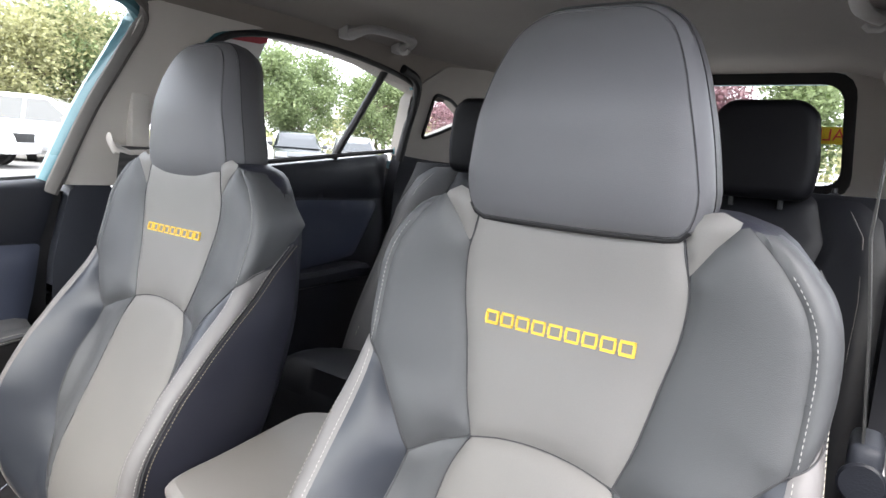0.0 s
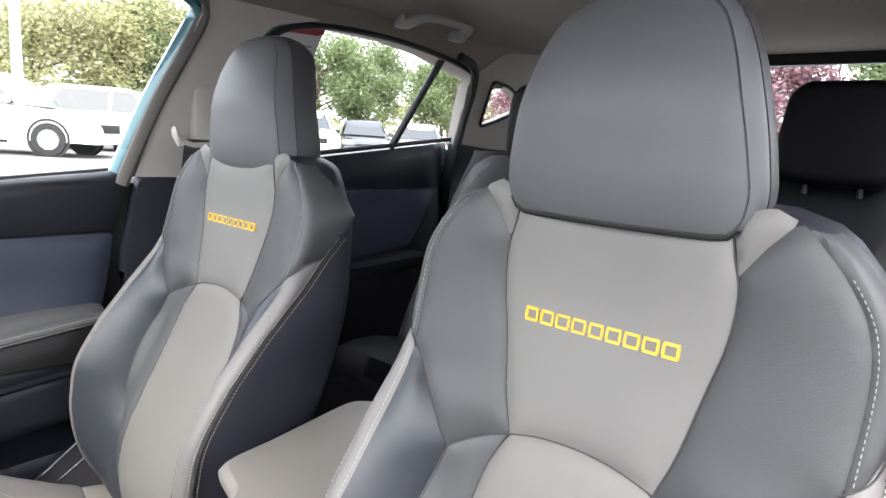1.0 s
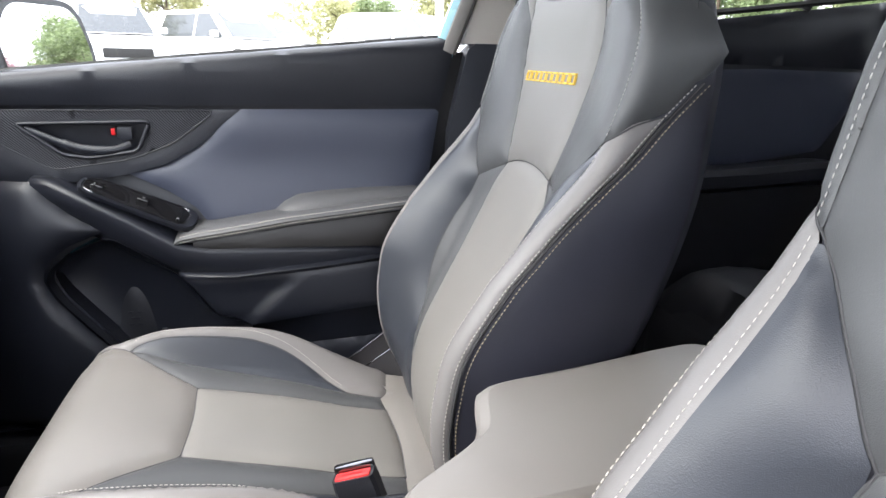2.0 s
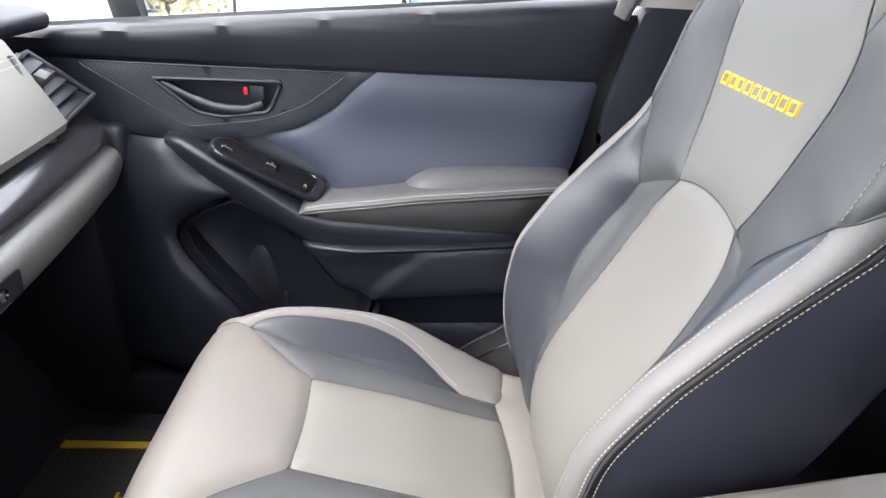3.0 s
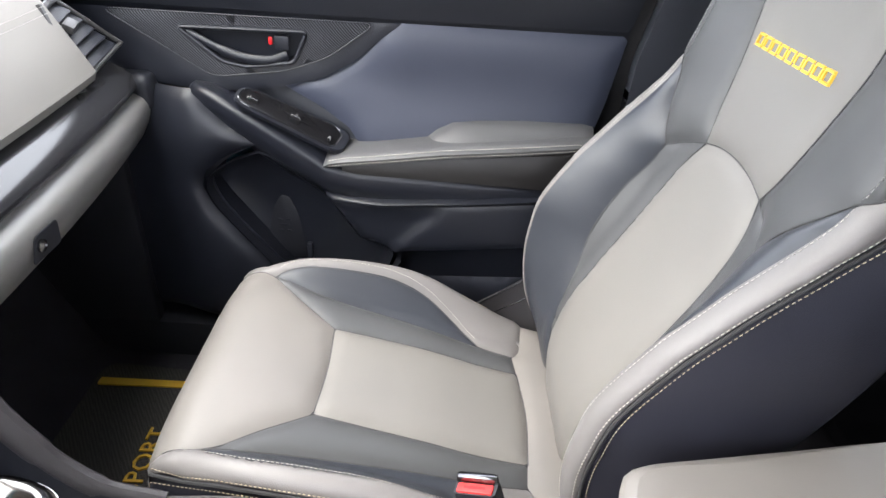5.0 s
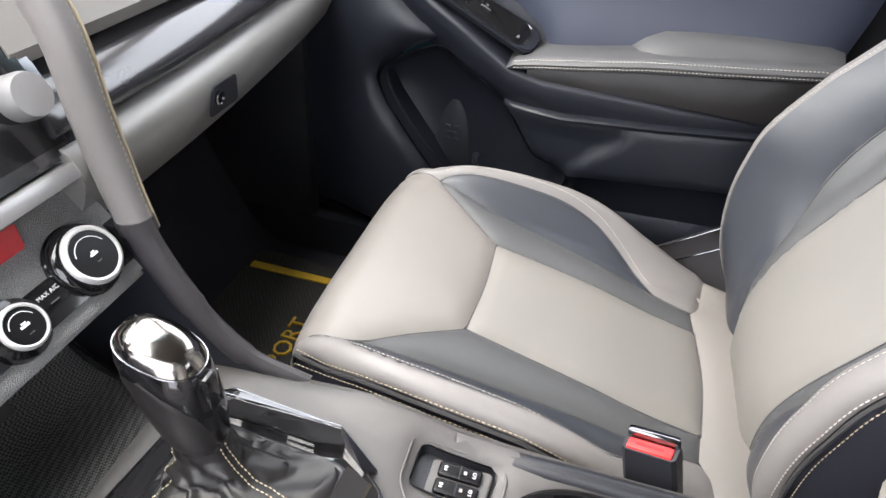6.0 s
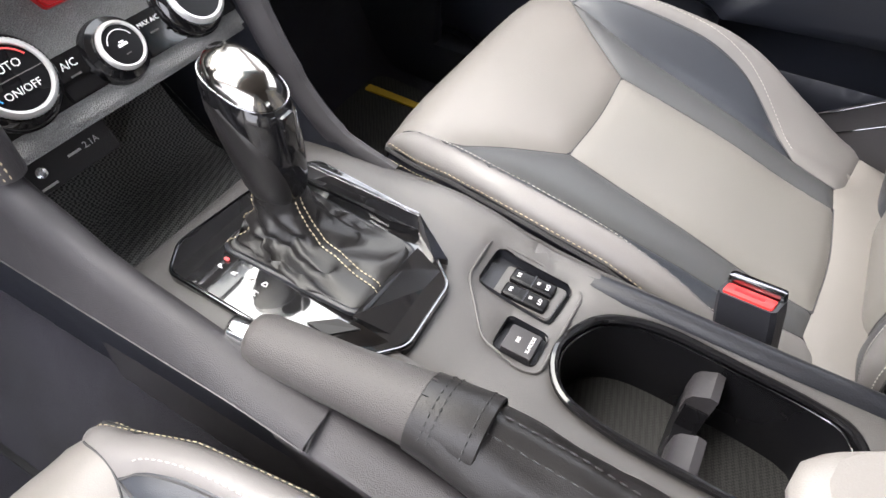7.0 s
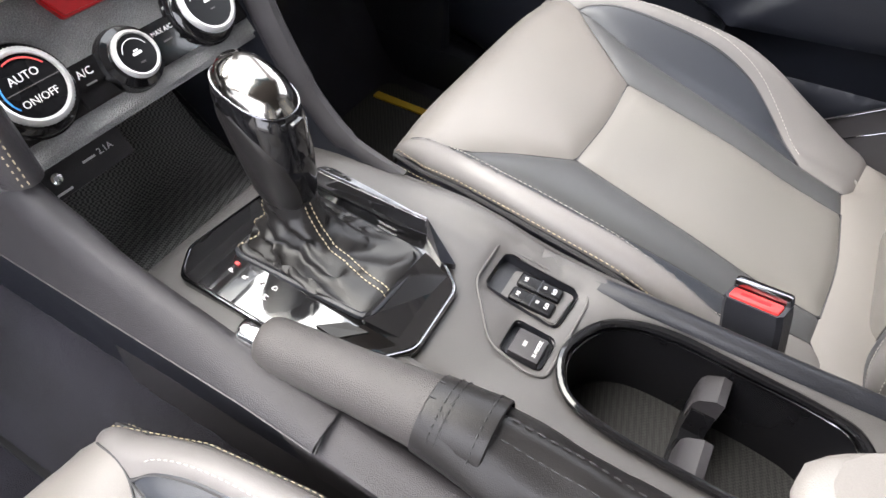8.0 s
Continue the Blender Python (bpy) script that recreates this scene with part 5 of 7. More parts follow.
# face of the climate panel leans back
SN = Vector((0, 0.80, 0.60)).normalized()
sm = frame_at((XK, -0.760, 0.777), (-1, 0, 0), SN)
face_loop = rounded([(-0.125, -0.036), (0.125, -0.036), (0.125, 0.082), (-0.125, 0.082)], 0.018)
part("grey_panel", plate(face_loop, 0.02, sm @ Matrix.Translation((0, 0, -0.02)), 0.004), GREYPANEL, stack, "sparkling grey plastic panel")
part("panel_seam", tube([sm @ Vector((-0.12, 0.064, 0.0002)), sm @ Vector((0.12, 0.064, 0.0002))], 0.0012, 6), SEAM, stack, "dark joint line")
part("black_band", plate(rounded([(-0.11, -0.020), (0.11, -0.020), (0.11, 0.010), (-0.11, 0.010)], 0.004), 0.003, sm), PIANO, stack, "gloss black button band")
hz = part("hazard_button", plate(rounded([(-0.034, -0.009), (0.034, -0.009), (0.041, 0.009), (-0.041, 0.009)], 0.003), 0.006, sm @ Matrix.Translation((0.014, 0.045, 0)), 0.0015), RED, stack, "red hazard light button")
part("warning_triangle", plate([(-0.006, -0.005), (0.006, -0.005), (0.0, 0.006)], 0.0004, sm @ Matrix.Translation((0.014, 0.045, 0.0061))), WHITEMARK, hz, "white triangle mark")
for dx, words in ((-0.034, "A/C"), (0.034, "MAX A/C")):
    bt = part("climate_button", plate(rounded([(-0.0135, -0.008), (0.0135, -0.008), (0.0135, 0.008), (-0.0135, 0.008)], 0.002), 0.0055, sm @ Matrix.Translation((dx, 0.001, 0)), 0.0008), PIANO, stack, "gloss black climate button")
    lettering(words, 0.0075 if dx < 0 else 0.0048, sm @ Matrix.Translation((dx, 0.002, 0.0056)), WHITEMARK, bt)
    part("indicator_bar", box(dx - 0.004, dx + 0.004, -0.0060, -0.0048, 0.0055, 0.0058, m=sm), CONSOLE, bt)
    b2 = part("climate_button", plate(rounded([(-0.0135, -0.005), (0.0135, -0.005), (0.0135, 0.005), (-0.0135, 0.005)], 0.002), 0.0050, sm @ Matrix.Translation((dx, -0.0145, 0)), 0.0008), PIANO, stack)
for dx, rad in ((-0.0720, 0.0252), (0.0, 0.0170), (0.0745, 0.0240)):
    base = 1.20 if dx else 1.34
    m = sm @ Matrix.Translation((dx, 0.004 if dx > 0 else 0.009 if dx < 0 else -0.004, 0)) @ Matrix.Diagonal((1, 1, 0.62, 1))
    dial = part("dial", lathe([(rad * (base + 0.05), 0.0), (rad * (base + 0.05), 0.004), (rad * base, 0.006), (rad * base, 0.012), (rad * (base - 0.06), 0.016), (rad * 1.03, 0.019), (rad * 1.02, 0.026)], 48, m), PIANO, stack, "gloss black climate dial")
    part("dial_ring", knurled([(1.0, 0.020), (1.01, 0.027), (0.965, 0.0305), (0.88, 0.0325), (0.82, 0.0318), (0.80, 0.029)], rad, m), SILVERRING, dial, "satin silver ring")
    part("dial_face", lathe([(rad * 0.83, 0.026), (rad * 0.82, 0.0295), (0.001, 0.030)], 48, m), CUPBLACK, dial, "gloss black dial face")
    if dx < 0:
        lettering("AUTO", 0.0074, m @ Matrix.Translation((0, 0.0065, 0.0302)), WHITEMARK, dial)
        lettering("ON/OFF", 0.0068, m @ Matrix.Translation((0, -0.0085, 0.0302)), WHITEMARK, dial)
        for a0, a1, mt, lb in ((185, 245, BLUEMARK, "blue arc"), (-50, 20, REDMARK, "red arc")):
            if mt is BLUEMARK:
                a0, a1 = 125, 215
            else:
                a0, a1 = 30, 110
            arc = [m @ Vector((rad * 0.70 * math.cos(radians(a)), rad * 0.70 * math.sin(radians(a)), 0.0303)) for a in range(a0, a1 + 1, 8)]
            part("scale_arc", tube(arc, 0.0007, 4), mt, dial, lb)
    else:
        arc = [m @ Vector((rad * 0.60 * math.cos(radians(a)), rad * 0.60 * math.sin(radians(a)), 0.0303)) for a in range(20, 161, 10)]
        part("scale_arc", tube(arc, 0.00035, 4), WHITEMARK, dial, "white scale arc")
        part("dial_mark", box(-0.0036, 0.0036, -0.0010, 0.0010, 0.0300, 0.0304, 0.0, m=m), WHITEMARK, dial, "white pictogram bar")
        part("dial_mark", box(-0.0018, 0.0020, 0.0014, 0.0026, 0.0300, 0.0304, 0.0, m=m), WHITEMARK, dial)
        part("dial_mark", box(-0.0020, 0.0020, -0.0068, -0.0060, 0.0300, 0.0304, 0.0, m=m), CONSOLE, dial)
    if dx < 0:
        part("dial_split", box(-rad * 0.8, rad * 0.8, -0.0003, 0.0003, 0.0299, 0.0303, m=m), CONSOLE, dial)

# screen above
scn = frame_at((XK, -0.805, 0.918), (-1, 0, 0), (0, 0.93, 0.36))
part("screen_frame", plate(rounded([(-0.135, -0.072), (0.135, -0.072), (0.125, 0.07), (-0.125, 0.07)], 0.012), 0.02, scn @ Matrix.Translation((0, 0, -0.02)), 0.004), SMOKE, stack, "dark silver screen frame")
part("screen", plate(rounded([(-0.120, -0.060), (0.120, -0.060), (0.112, 0.062), (-0.112, 0.062)], 0.006), 0.002, scn @ Matrix.Translation((0, 0, 0.0005))), PIANO, stack, "glossy black touch screen")
part("tuning_knob", lathe([(0.017, 0.0), (0.017, 0.012), (0.0155, 0.018), (0.0, 0.019)], 28, scn @ Matrix.Translation((0.098, -0.020, 0.002))), SILVER, stack, "silver tuning knob")
part("screen_lip", box(-0.138, 0.138, -0.088, -0.074, -0.02, 0.006, 0.004, m=scn), SILVER, stack, "silver lip under the screen")
part("stack_core", box(XK - 0.120, XK + 0.120, -1.05, -0.835, 0.745, 1.02, 0.015), BLACK, stack, "black stack core")

# padded cheeks beside the stack, with gold stitching
for side, x0 in ((-1, -0.128), (1, 0.104)):
    back = 0.0 if side < 0 else 0.020
    line = catmull([(x0, -0.795 + back, 1.02), (x0, -0.764 + back, 0.955), (x0, -0.757 + back, 0.89), (x0 + side * 0.001, -0.750 + back, 0.825), (x0 + side * 0.001, -0.743 + back, 0.785 if side < 0 else 0.765)], 6)
    ck = part("padded_cheek", tube(line, 0.0130, 14, scale=(0.95, 1.25)), BAND if side < 0 else CONSOLESIDE, stack, "grey leather padded cheek")
    part("stitching", stitches([p + Vector((side * 0.0030, 0.0152, 0.002)) for p in line], (0.3 * side, 1, 0), r=0.0006), GOLDTHREAD, ck, "gold stitched seam")
    part("stitching", stitches([p + Vector((side * 0.0060, 0.0132, 0.001)) for p in line], (0.6 * side, 0.8, 0), r=0.0006), GOLDTHREAD, ck)
    if side > 0:
        continue
    part("piping", tube([p + Vector((side * 0.0090, 0.0125, 0.001)) for p in line], 0.0016, 8), GOLDTHREAD, ck, "gold braided piping")
    part("cheek_collar", tube([p + Vector((0, 0.0002, 0)) for p in line[-3:]], 0.0142, 14, scale=(0.95, 1.25)), CONSOLESIDE, ck, "charcoal collar under the cheek")
    low = catmull([(x0, -0.742 + back, 0.788), (x0, -0.730 + back, 0.756), (x0, -0.710 + back, 0.718), (x0, -0.686 + back, 0.686), (x0, -0.656 + back, 0.662), (x0 + side * 0.001, -0.60 + back, 0.645)], 6)
    part("cheek_rail", tube(low, [0.0135] * 14 + [0.012] * 10 + [0.010] * (len(low) - 24), 10, scale=(0.8, 1.1)), CONSOLESIDE, stack, "charcoal rail down to the console")
    web = [(p.y, p.z) for p in low]
    wl = web + [(-0.57, 0.45), (-0.95, 0.45), (-0.95, 0.80)]
    bm = sheet(wl, lambda y, z: (x0 + side * 0.004, y, z), step=0.03, dip=0)
    geom = bmesh.ops.extrude_face_region(bm, geom=bm.faces[:])
    bmesh.ops.translate(bm, vec=(-side * 0.012, 0, 0), verts=[v for v in geom["geom"] if isinstance(v, bmesh.types.BMVert)])
    part("cheek_panel", bm, BLACKSOFT, stack, "soft black side panel")

# socket panel and tray under the dials
part("tray_liner", sheet([(XK - 0.098, -0.90), (XK + 0.105, -0.90), (XK + 0.095, -0.712), (XK - 0.090, -0.712)], lambda x, y: (x, y, 0.607 + 0.10 * ease((-0.80 - y) / 0.12)), step=0.012, dip=0.002), MESH, stack, "black rubber mesh tray liner")
um = frame_at((XK + 0.050, -0.806, 0.690), (-1, 0, 0), (0, 0.85, 0.53))
sock = part("socket_panel", box(-0.05, 0.05, -0.020, 0.024, -0.02, 0.0, 0.003, m=um), CONSOLESIDE, stack, "charcoal socket panel")
part("audio_jack", lathe([(0.0045, 0), (0.0045, 0.0015), (0.0025, 0.0018), (0.0025, 0.0005), (0, 0.0005)], 16, um @ Matrix.Translation((-0.016, -0.004, 0))), CHROME, sock, "chrome audio jack")
part("usb_port", box(0.000, 0.016, 0.006, 0.013, 0, 0.0012, 0.0005, m=um), SILVER, sock, "grey data port")
lettering("2.1A", 0.0075, um @ Matrix.Translation((0.030, -0.004, 0.0003)), WHITEMARK, sock)
part("port_mark", box(0.008, 0.020, -0.0055, -0.0035, 0, 0.0003, m=um), WHITEMARK, sock, "pale pictogram bar")
part("port_mark", box(-0.024, -0.010, -0.0165, -0.0145, 0, 0.0003, m=um), WHITEMARK, sock)

# ---- centre console ----
console = thing("centre_console", "charcoal plastic centre console with shifter bezel, switches and cup holder", "centre console")
DECK = table_of((-0.75, 0.628), (-0.70, 0.650), (-0.64, 0.657), (-0.55, 0.653), (-0.50, 0.646), (-0.45, 0.635), (-0.35, 0.630), (-0.20, 0.632), (0.12, 0.64))
XL, XR = 0.092, -0.126


def deck(x, y):
    """Top of the console; its rails stand a little proud."""
    rim = 0.012 * ease((-0.098 - x) / 0.022) * ease((y + 0.62) / 0.1)
    dip_ = -0.010 * ease((x - 0.02) / 0.02) * ease((y + 0.50) / 0.06)
    return (x, y, DECK(y) + rim + dip_)


stadium = [tuple(p) for p in catmull([(-0.045, -0.403), (-0.080, -0.391), (-0.098, -0.368), (-0.104, -0.335), (-0.102, -0.28), (-0.098, -0.225), (-0.088, -0.197), (-0.050, -0.184), (-0.012, -0.197), (-0.001, -0.235), (0.0, -0.29), (-0.003, -0.35), (-0.014, -0.388)], 5, True)]
slot = rounded([(0.030, -0.505), (0.086, -0.52), (0.086, -0.24), (0.034, -0.24)], 0.014)
sw_hole = rounded([(-0.105, -0.482), (-0.066, -0.482), (-0.063, -0.416), (-0.105, -0.413)], 0.007)
xm_hole = rounded([(-0.054, -0.447), (-0.022, -0.447), (-0.022, -0.412), (-0.054, -0.412)], 0.006)
deck_loop = [(XL - 0.004, -0.715), (XL, -0.60), (XL, -0.45), (XL, -0.15), (XL, 0.10), (XR + 0.004, 0.10), (XR, -0.20), (XR, -0.45), (XR, -0.60), (XR + 0.006, -0.715)]
body = part("deck", sheet(deck_loop, deck, step=0.009, dip=0.004, edge=0.006, holes=[stadium, [tuple(p) for p in slot], [tuple(p) for p in sw_hole], [tuple(p) for p in xm_hole]]), CONSOLE, console, "charcoal plastic console top")
for side, x in ((1, XL), (-1, XR)):
    rows = []
    for y in [-0.74 + 0.03 * k for k in range(30)]:
        z = deck(x, y)[2]
        rows.append([(x + side * dx, y, zz) for dx, zz in ((-0.002, z - 0.003), (0.004, z - 0.006), (0.010, z - 0.018), (0.014, z - 0.05), (0.018, z - 0.16), (0.020, 0.32))])
    part("side_wall", loft(rows, closed=False), CONSOLESIDE if side > 0 else CONSOLE, console, "grained charcoal console side")
# raised grained flank on the driver's side, with its joint line
fl, fl_low = [], []
for y, z in ((-0.95, 0.90), (-0.88, 0.845), (-0.80, 0.775), (-0.745, 0.738), (-0.72, 0.727), (-0.69, 0.708), (-0.66, 0.698), (-0.62, 0.690), (-0.56, 0.677), (-0.505, 0.666)):
    zj = min(0.667, z - 0.006)
    fl.append([(0.084, y, 0.60), (0.085, y, z - 0.014), (0.088, y, z - 0.005), (0.093, y, z - 0.001), (0.098, y, z), (0.104, y, z - 0.002), (0.110, y, (z + zj) / 2 + 0.002), (0.1205, y, zj + 0.0025), (0.1215, y, zj)])
    fl_low.append([(0.1210, y, zj - 0.0006), (0.1185, y, zj - 0.006), (0.112, y, zj - 0.05), (0.103, y, 0.54), (0.101, y, 0.36)])
part("flank", loft(fl, closed=False), CONSOLESIDE, console, "grained vinyl console flank", angle=70)
# black plastic below the joint; its colour also carries the shade there
part("lower_flank", loft(fl_low, closed=False), DOORBLACK, console, "black plastic lower console side, darkened for shade", angle=70)
part("flank_joint", tube([(0.1217, r_[8][1], r_[8][2] - 0.0003) for r_ in fl], 0.0006, 6), VENTGREY, console, "pale joint line")
rear_fl = []
for y, z in ((-0.530, 0.6675), (-0.503, 0.6640), (-0.45, 0.655), (-0.35, 0.646), (-0.15, 0.642), (0.10, 0.644)):
    zj = min(0.655, z - 0.008)
    rear_fl.append([(0.084, y, z - 0.010), (0.090, y, z - 0.003), (0.097, y, z - 0.0025), (0.1035, y, z - 0.005), (0.109, y, z - 0.007), (0.1195, y, zj), (0.1205, y, zj - 0.006), (0.1180, y, zj - 0.014), (0.112, y, 0.60), (0.103, y, 0.53), (0.100, y, 0.36)])
part("rear_flank", loft(rear_fl, closed=False), CONSOLESIDE, console, "grained vinyl rear console side", angle=70)
part("flank_seam", tube([(0.0985, -0.5045, 0.6660), (0.105, -0.5055, 0.6640), (0.112, -0.5050, 0.6625), (0.1210, -0.5030, 0.6590)], 0.0009, 6), SEAM, console, "dark joint")
# satin rail between the cups and the passenger seat
rl = []
for y, w in ((-0.47, -0.9), (-0.45, -0.5), (-0.42, 0.2), (-0.39, 0.75), (-0.35, 1.0), (-0.25, 1.0), (-0.15, 1.0), (-0.05, 1.0), (0.08, 1.0)):
    z = DECK(y) + 0.010 * w
    rl.append([(-0.1085, y, z - 0.004), (-0.1105, y, z + 0.0015), (-0.116, y, z + 0.0045), (-0.123, y, z + 0.003), (-0.129, y, z - 0.006), (-0.133, y, z - 0.022), (-0.134, y, z - 0.06)])
part("side_rail", loft(rl, closed=False), BLACK, console, "satin dark console rail", angle=70)

# shifter bezel
bez = rounded([(0.066, -0.672), (0.040, -0.690), (-0.060, -0.678), (-0.092, -0.655), (-0.086, -0.560), (-0.072, -0.535), (-0.042, -0.493), (0.022, -0.491), (0.052, -0.515), (0.068, -0.545)], 0.008)


def raise_(h):
    return lambda x, y: (x, y, DECK(y) + h)


def scaled(loop, k, cx=-0.012, cy=-0.592):
    return [(cx + (p[0] - cx) * k, cy + (p[1] - cy) * k) for p in loop]


PLATEGLOSS = surface("deep_gloss_black", (0.012, 0.012, 0.013), 0.05, bump=0, coat=1.0, spec=0.9, wear=0.02)
bz = part("bezel", loft([[(x, y, DECK(y) - 0.002) for x, y in scaled(bez, 1.0)], [(x, y, DECK(y) + 0.006) for x, y in scaled(bez, 1.0)], [(x, y, DECK(y) + 0.008) for x, y in scaled(bez, 0.97)]], caps=(False, False)), SMOKE, console, "smoked chrome bezel rim")
part("bezel_plate", sheet(scaled(bez, 0.968), raise_(0.0075), step=0.008, dip=0.0), PLATEGLOSS, bz, "gloss black shifter plate")
def slab(loop, thick):
    """A wedge with the given top corners and straight sides."""
    return loft([[Vector(p) for p in loop], [Vector(p) - Vector((0, 0, thick)) for p in loop]])


part("gloss_strip", slab([(-0.080, -0.655, 0.6665), (-0.084, -0.548, 0.6610), (-0.064, -0.535, 0.6690), (-0.058, -0.560, 0.6715), (-0.060, -0.655, 0.6735)], 0.008), PLATEGLOSS, bz, "gloss black sloping strip", smooth=False)
part("bezel_blade", slab([(-0.0855, -0.548, 0.6620), (-0.060, -0.506, 0.6545), (-0.052, -0.515, 0.6600), (-0.066, -0.540, 0.6680)], 0.006), SMOKE, bz, "smoked chrome bezel blade", smooth=False)
part("bezel_blade", slab([(0.056, -0.556, 0.6660), (0.058, -0.536, 0.6610), (0.038, -0.508, 0.6550), (0.026, -0.501, 0.6530), (0.030, -0.530, 0.6640)], 0.006), SMOKE, bz, "", smooth=False)
part("bezel_slot", slab([(0.050, -0.556, 0.6685), (0.050, -0.540, 0.6655), (0.033, -0.524, 0.6635), (0.036, -0.540, 0.6675)], 0.004), RUBBER, bz, "black slot beside the ramp", smooth=False)
part("rear_ramp", slab([(-0.046, -0.4985, 0.6500), (0.018, -0.4975, 0.6500), (0.029, -0.533, 0.6680), (-0.048, -0.527, 0.6680)], 0.006), PLATEGLOSS, bz, "gloss black rear ramp", smooth=False)
part("strip_edge", tube([(-0.0815, -0.655, 0.6670), (-0.0855, -0.548, 0.6615)], 0.0008, 6), SMOKE, bz, "fine chrome edge")
part("bezel_bead", tube([(x, y, DECK(y) + 0.0075) for x, y in scaled(bez, 0.985)], 0.0010, 6, True), SMOKE, bz, "fine chrome bead")
for ch, lx, ly in (("P", 0.042, -0.641), ("R", 0.042, -0.628), ("N", 0.040, -0.615), ("D", 0.038, -0.603), ("M", 0.048, -0.604)):
    lettering(ch, 0.0062, pose(lx, ly, DECK(ly) + 0.0082, 0, 0, 180), WHITEMARK, bz, "gear_letter")
part("gear_lamp", box(0.0340, 0.0362, -0.6435, -0.6395, DECK(-0.64) + 0.008, DECK(-0.64) + 0.0095), REDMARK, bz, "small red gear lamp")

# shifter
shifter = thing("gear_shifter", "gloss black gear knob with a chrome cap on a leather gaiter", "gear shifter")
rim_loop = rounded([(0.027, -0.653), (-0.055, -0.649), (-0.047, -0.527), (0.025, -0.530)], 0.010)
cx, cy = -0.014, -0.592
tx, ty = -0.018, -0.628
GAITER_W = table_of((0.0, 0.0), (0.06, 0.03), (0.25, 0.30), (0.42, 0.56), (0.55, 0.74), (0.68, 0.86), (0.82, 0.95), (1.0, 1.0))
GAITER_Z = table_of((0.0, 0.662), (0.06, 0.6675), (0.25, 0.6685), (0.42, 0.671), (0.55, 0.676), (0.68, 0.684), (0.82, 0.693), (1.0, 0.705))
rings = []
random.seed(4)
rim_loop = spaced(rim_loop, 0.0045, True)
for j in range(24):
    f = j / 23
    ring = []
    for i, p in enumerate(rim_loop):
        ang = math.atan2(p.y - cy, p.x - cx)
        target = Vector((tx + 0.0175 * math.cos(ang), ty + 0.0195 * math.sin(ang), 0))
        w = GAITER_W(f)
        q = Vector((p.x, p.y, 0)).lerp(target, w)
        env = math.sin(math.pi * min(1, f * 1.05) ** 0.6)
        wob = (0.0028 * math.sin(ang * 3 + f * 6) + 0.0026 * math.sin(ang * 2 - f * 19 + 1.0) + 0.0026 * math.sin(ang * 5 + f * 23) + 0.0018 * math.sin(ang * 9 - f * 37)) * env
        d = Vector((math.cos(ang), math.sin(ang), 0))
        z = GAITER_Z(f) + (0.0014 * math.sin(ang * 4 + f * 9) + 0.0010 * math.sin(ang * 11 + f * 14)) * env
        ring.append(q + d * wob + Vector((0, 0, z)))
    rings.append(ring)
boot = part("gaiter", loft(rings, caps=(False, True)), BLACKLEATHER, shifter, "creased black leather gaiter", angle=80)
part("gaiter_rim", tube([(p.x, p.y, 0.664) for p in rim_loop], 0.0030, 8, True), BLACK, shifter, "black gaiter frame")
def ring_mid(ring, ang):
    c = sum(ring, Vector()) / len(ring)
    d = Vector((math.cos(ang), math.sin(ang), 0))
    best = None
    for a, b in zip(ring, ring[1:] + ring[:1]):
        for f in (0.0, 0.25, 0.5, 0.75):
            p = a.lerp(b, f)
            k = (p - c).normalized().dot(d)
            if best is None or k > best[0]:
                best = (k, p)
    return best[1]


for off in (-0.0028, 0.0028):
    seam = [ring_mid(rings[j], radians(78)) + Vector((off, 0.0006, 0.0010)) for j in range(24)]
    part("stitching", stitches(catmull(seam, 3), (0, 0.7, 0.7), 0.0028, 0.0012, 0.00045), GOLDTHREAD, boot, "gold stitched seam" if off < 0 else "")
seam = [ring_mid(rings[j], radians(-60)) + Vector((0.0008, -0.0008, 0.0010)) for j in range(24)]
part("stitching", stitches(catmull(seam, 3), (0.5, -0.5, 0.7), 0.0028, 0.0012, 0.00045), GOLDTHREAD, boot)

CAPCHROME = surface("polished_dark_chrome", (0.31, 0.295, 0.275), 0.13, metal=1.0, bump=0, wear=0.02)
KN = []
for z, yc, ax, ay in ((0.690, -0.628, 0.0165, 0.0185), (0.704, -0.629, 0.0175, 0.0195), (0.710, -0.630, 0.0195, 0.0225), (0.730, -0.633, 0.0218, 0.0265), (0.752, -0.637, 0.0230, 0.0300), (0.766, -0.640, 0.0232, 0.0310), (0.779, -0.642, 0.0230, 0.0315), (0.790, -0.642, 0.0212, 0.0295), (0.7985, -0.641, 0.0170, 0.0245), (0.8030, -0.640, 0.0095, 0.014)):
    ring = []
    for i in range(28):
        a = 2 * math.pi * i / 28
        c, s_ = math.cos(a), math.sin(a)
        dy = ay * math.copysign(abs(s_) ** 0.85, s_)
        ring.append(Vector((tx + ax * math.copysign(abs(c) ** 0.85, c), yc + dy, z - 0.34 * dy * max(0, z - 0.70) / 0.10)))
    KN.append(ring)
knob = part("knob", loft(KN[:8], caps=(True, True)), PIANO, shifter, "gloss black gear knob", angle=70)
cap_low = [p.lerp(sum(KN[7], Vector()) / 28, 0.02) + Vector((0, 0, 0.0004)) for p in KN[7]]
part("knob_cap", loft([cap_low, *[[p + Vector((0, 0, 0.0006)) for p in r] for r in KN[8:]]], caps=(False, True)), CAPCHROME, shifter, "mirror-dark chrome cap", angle=80)
part("cap_ring", tube(KN[7], 0.0006, 6, True), SMOKE, knob, "fine chrome ring")
grip = []
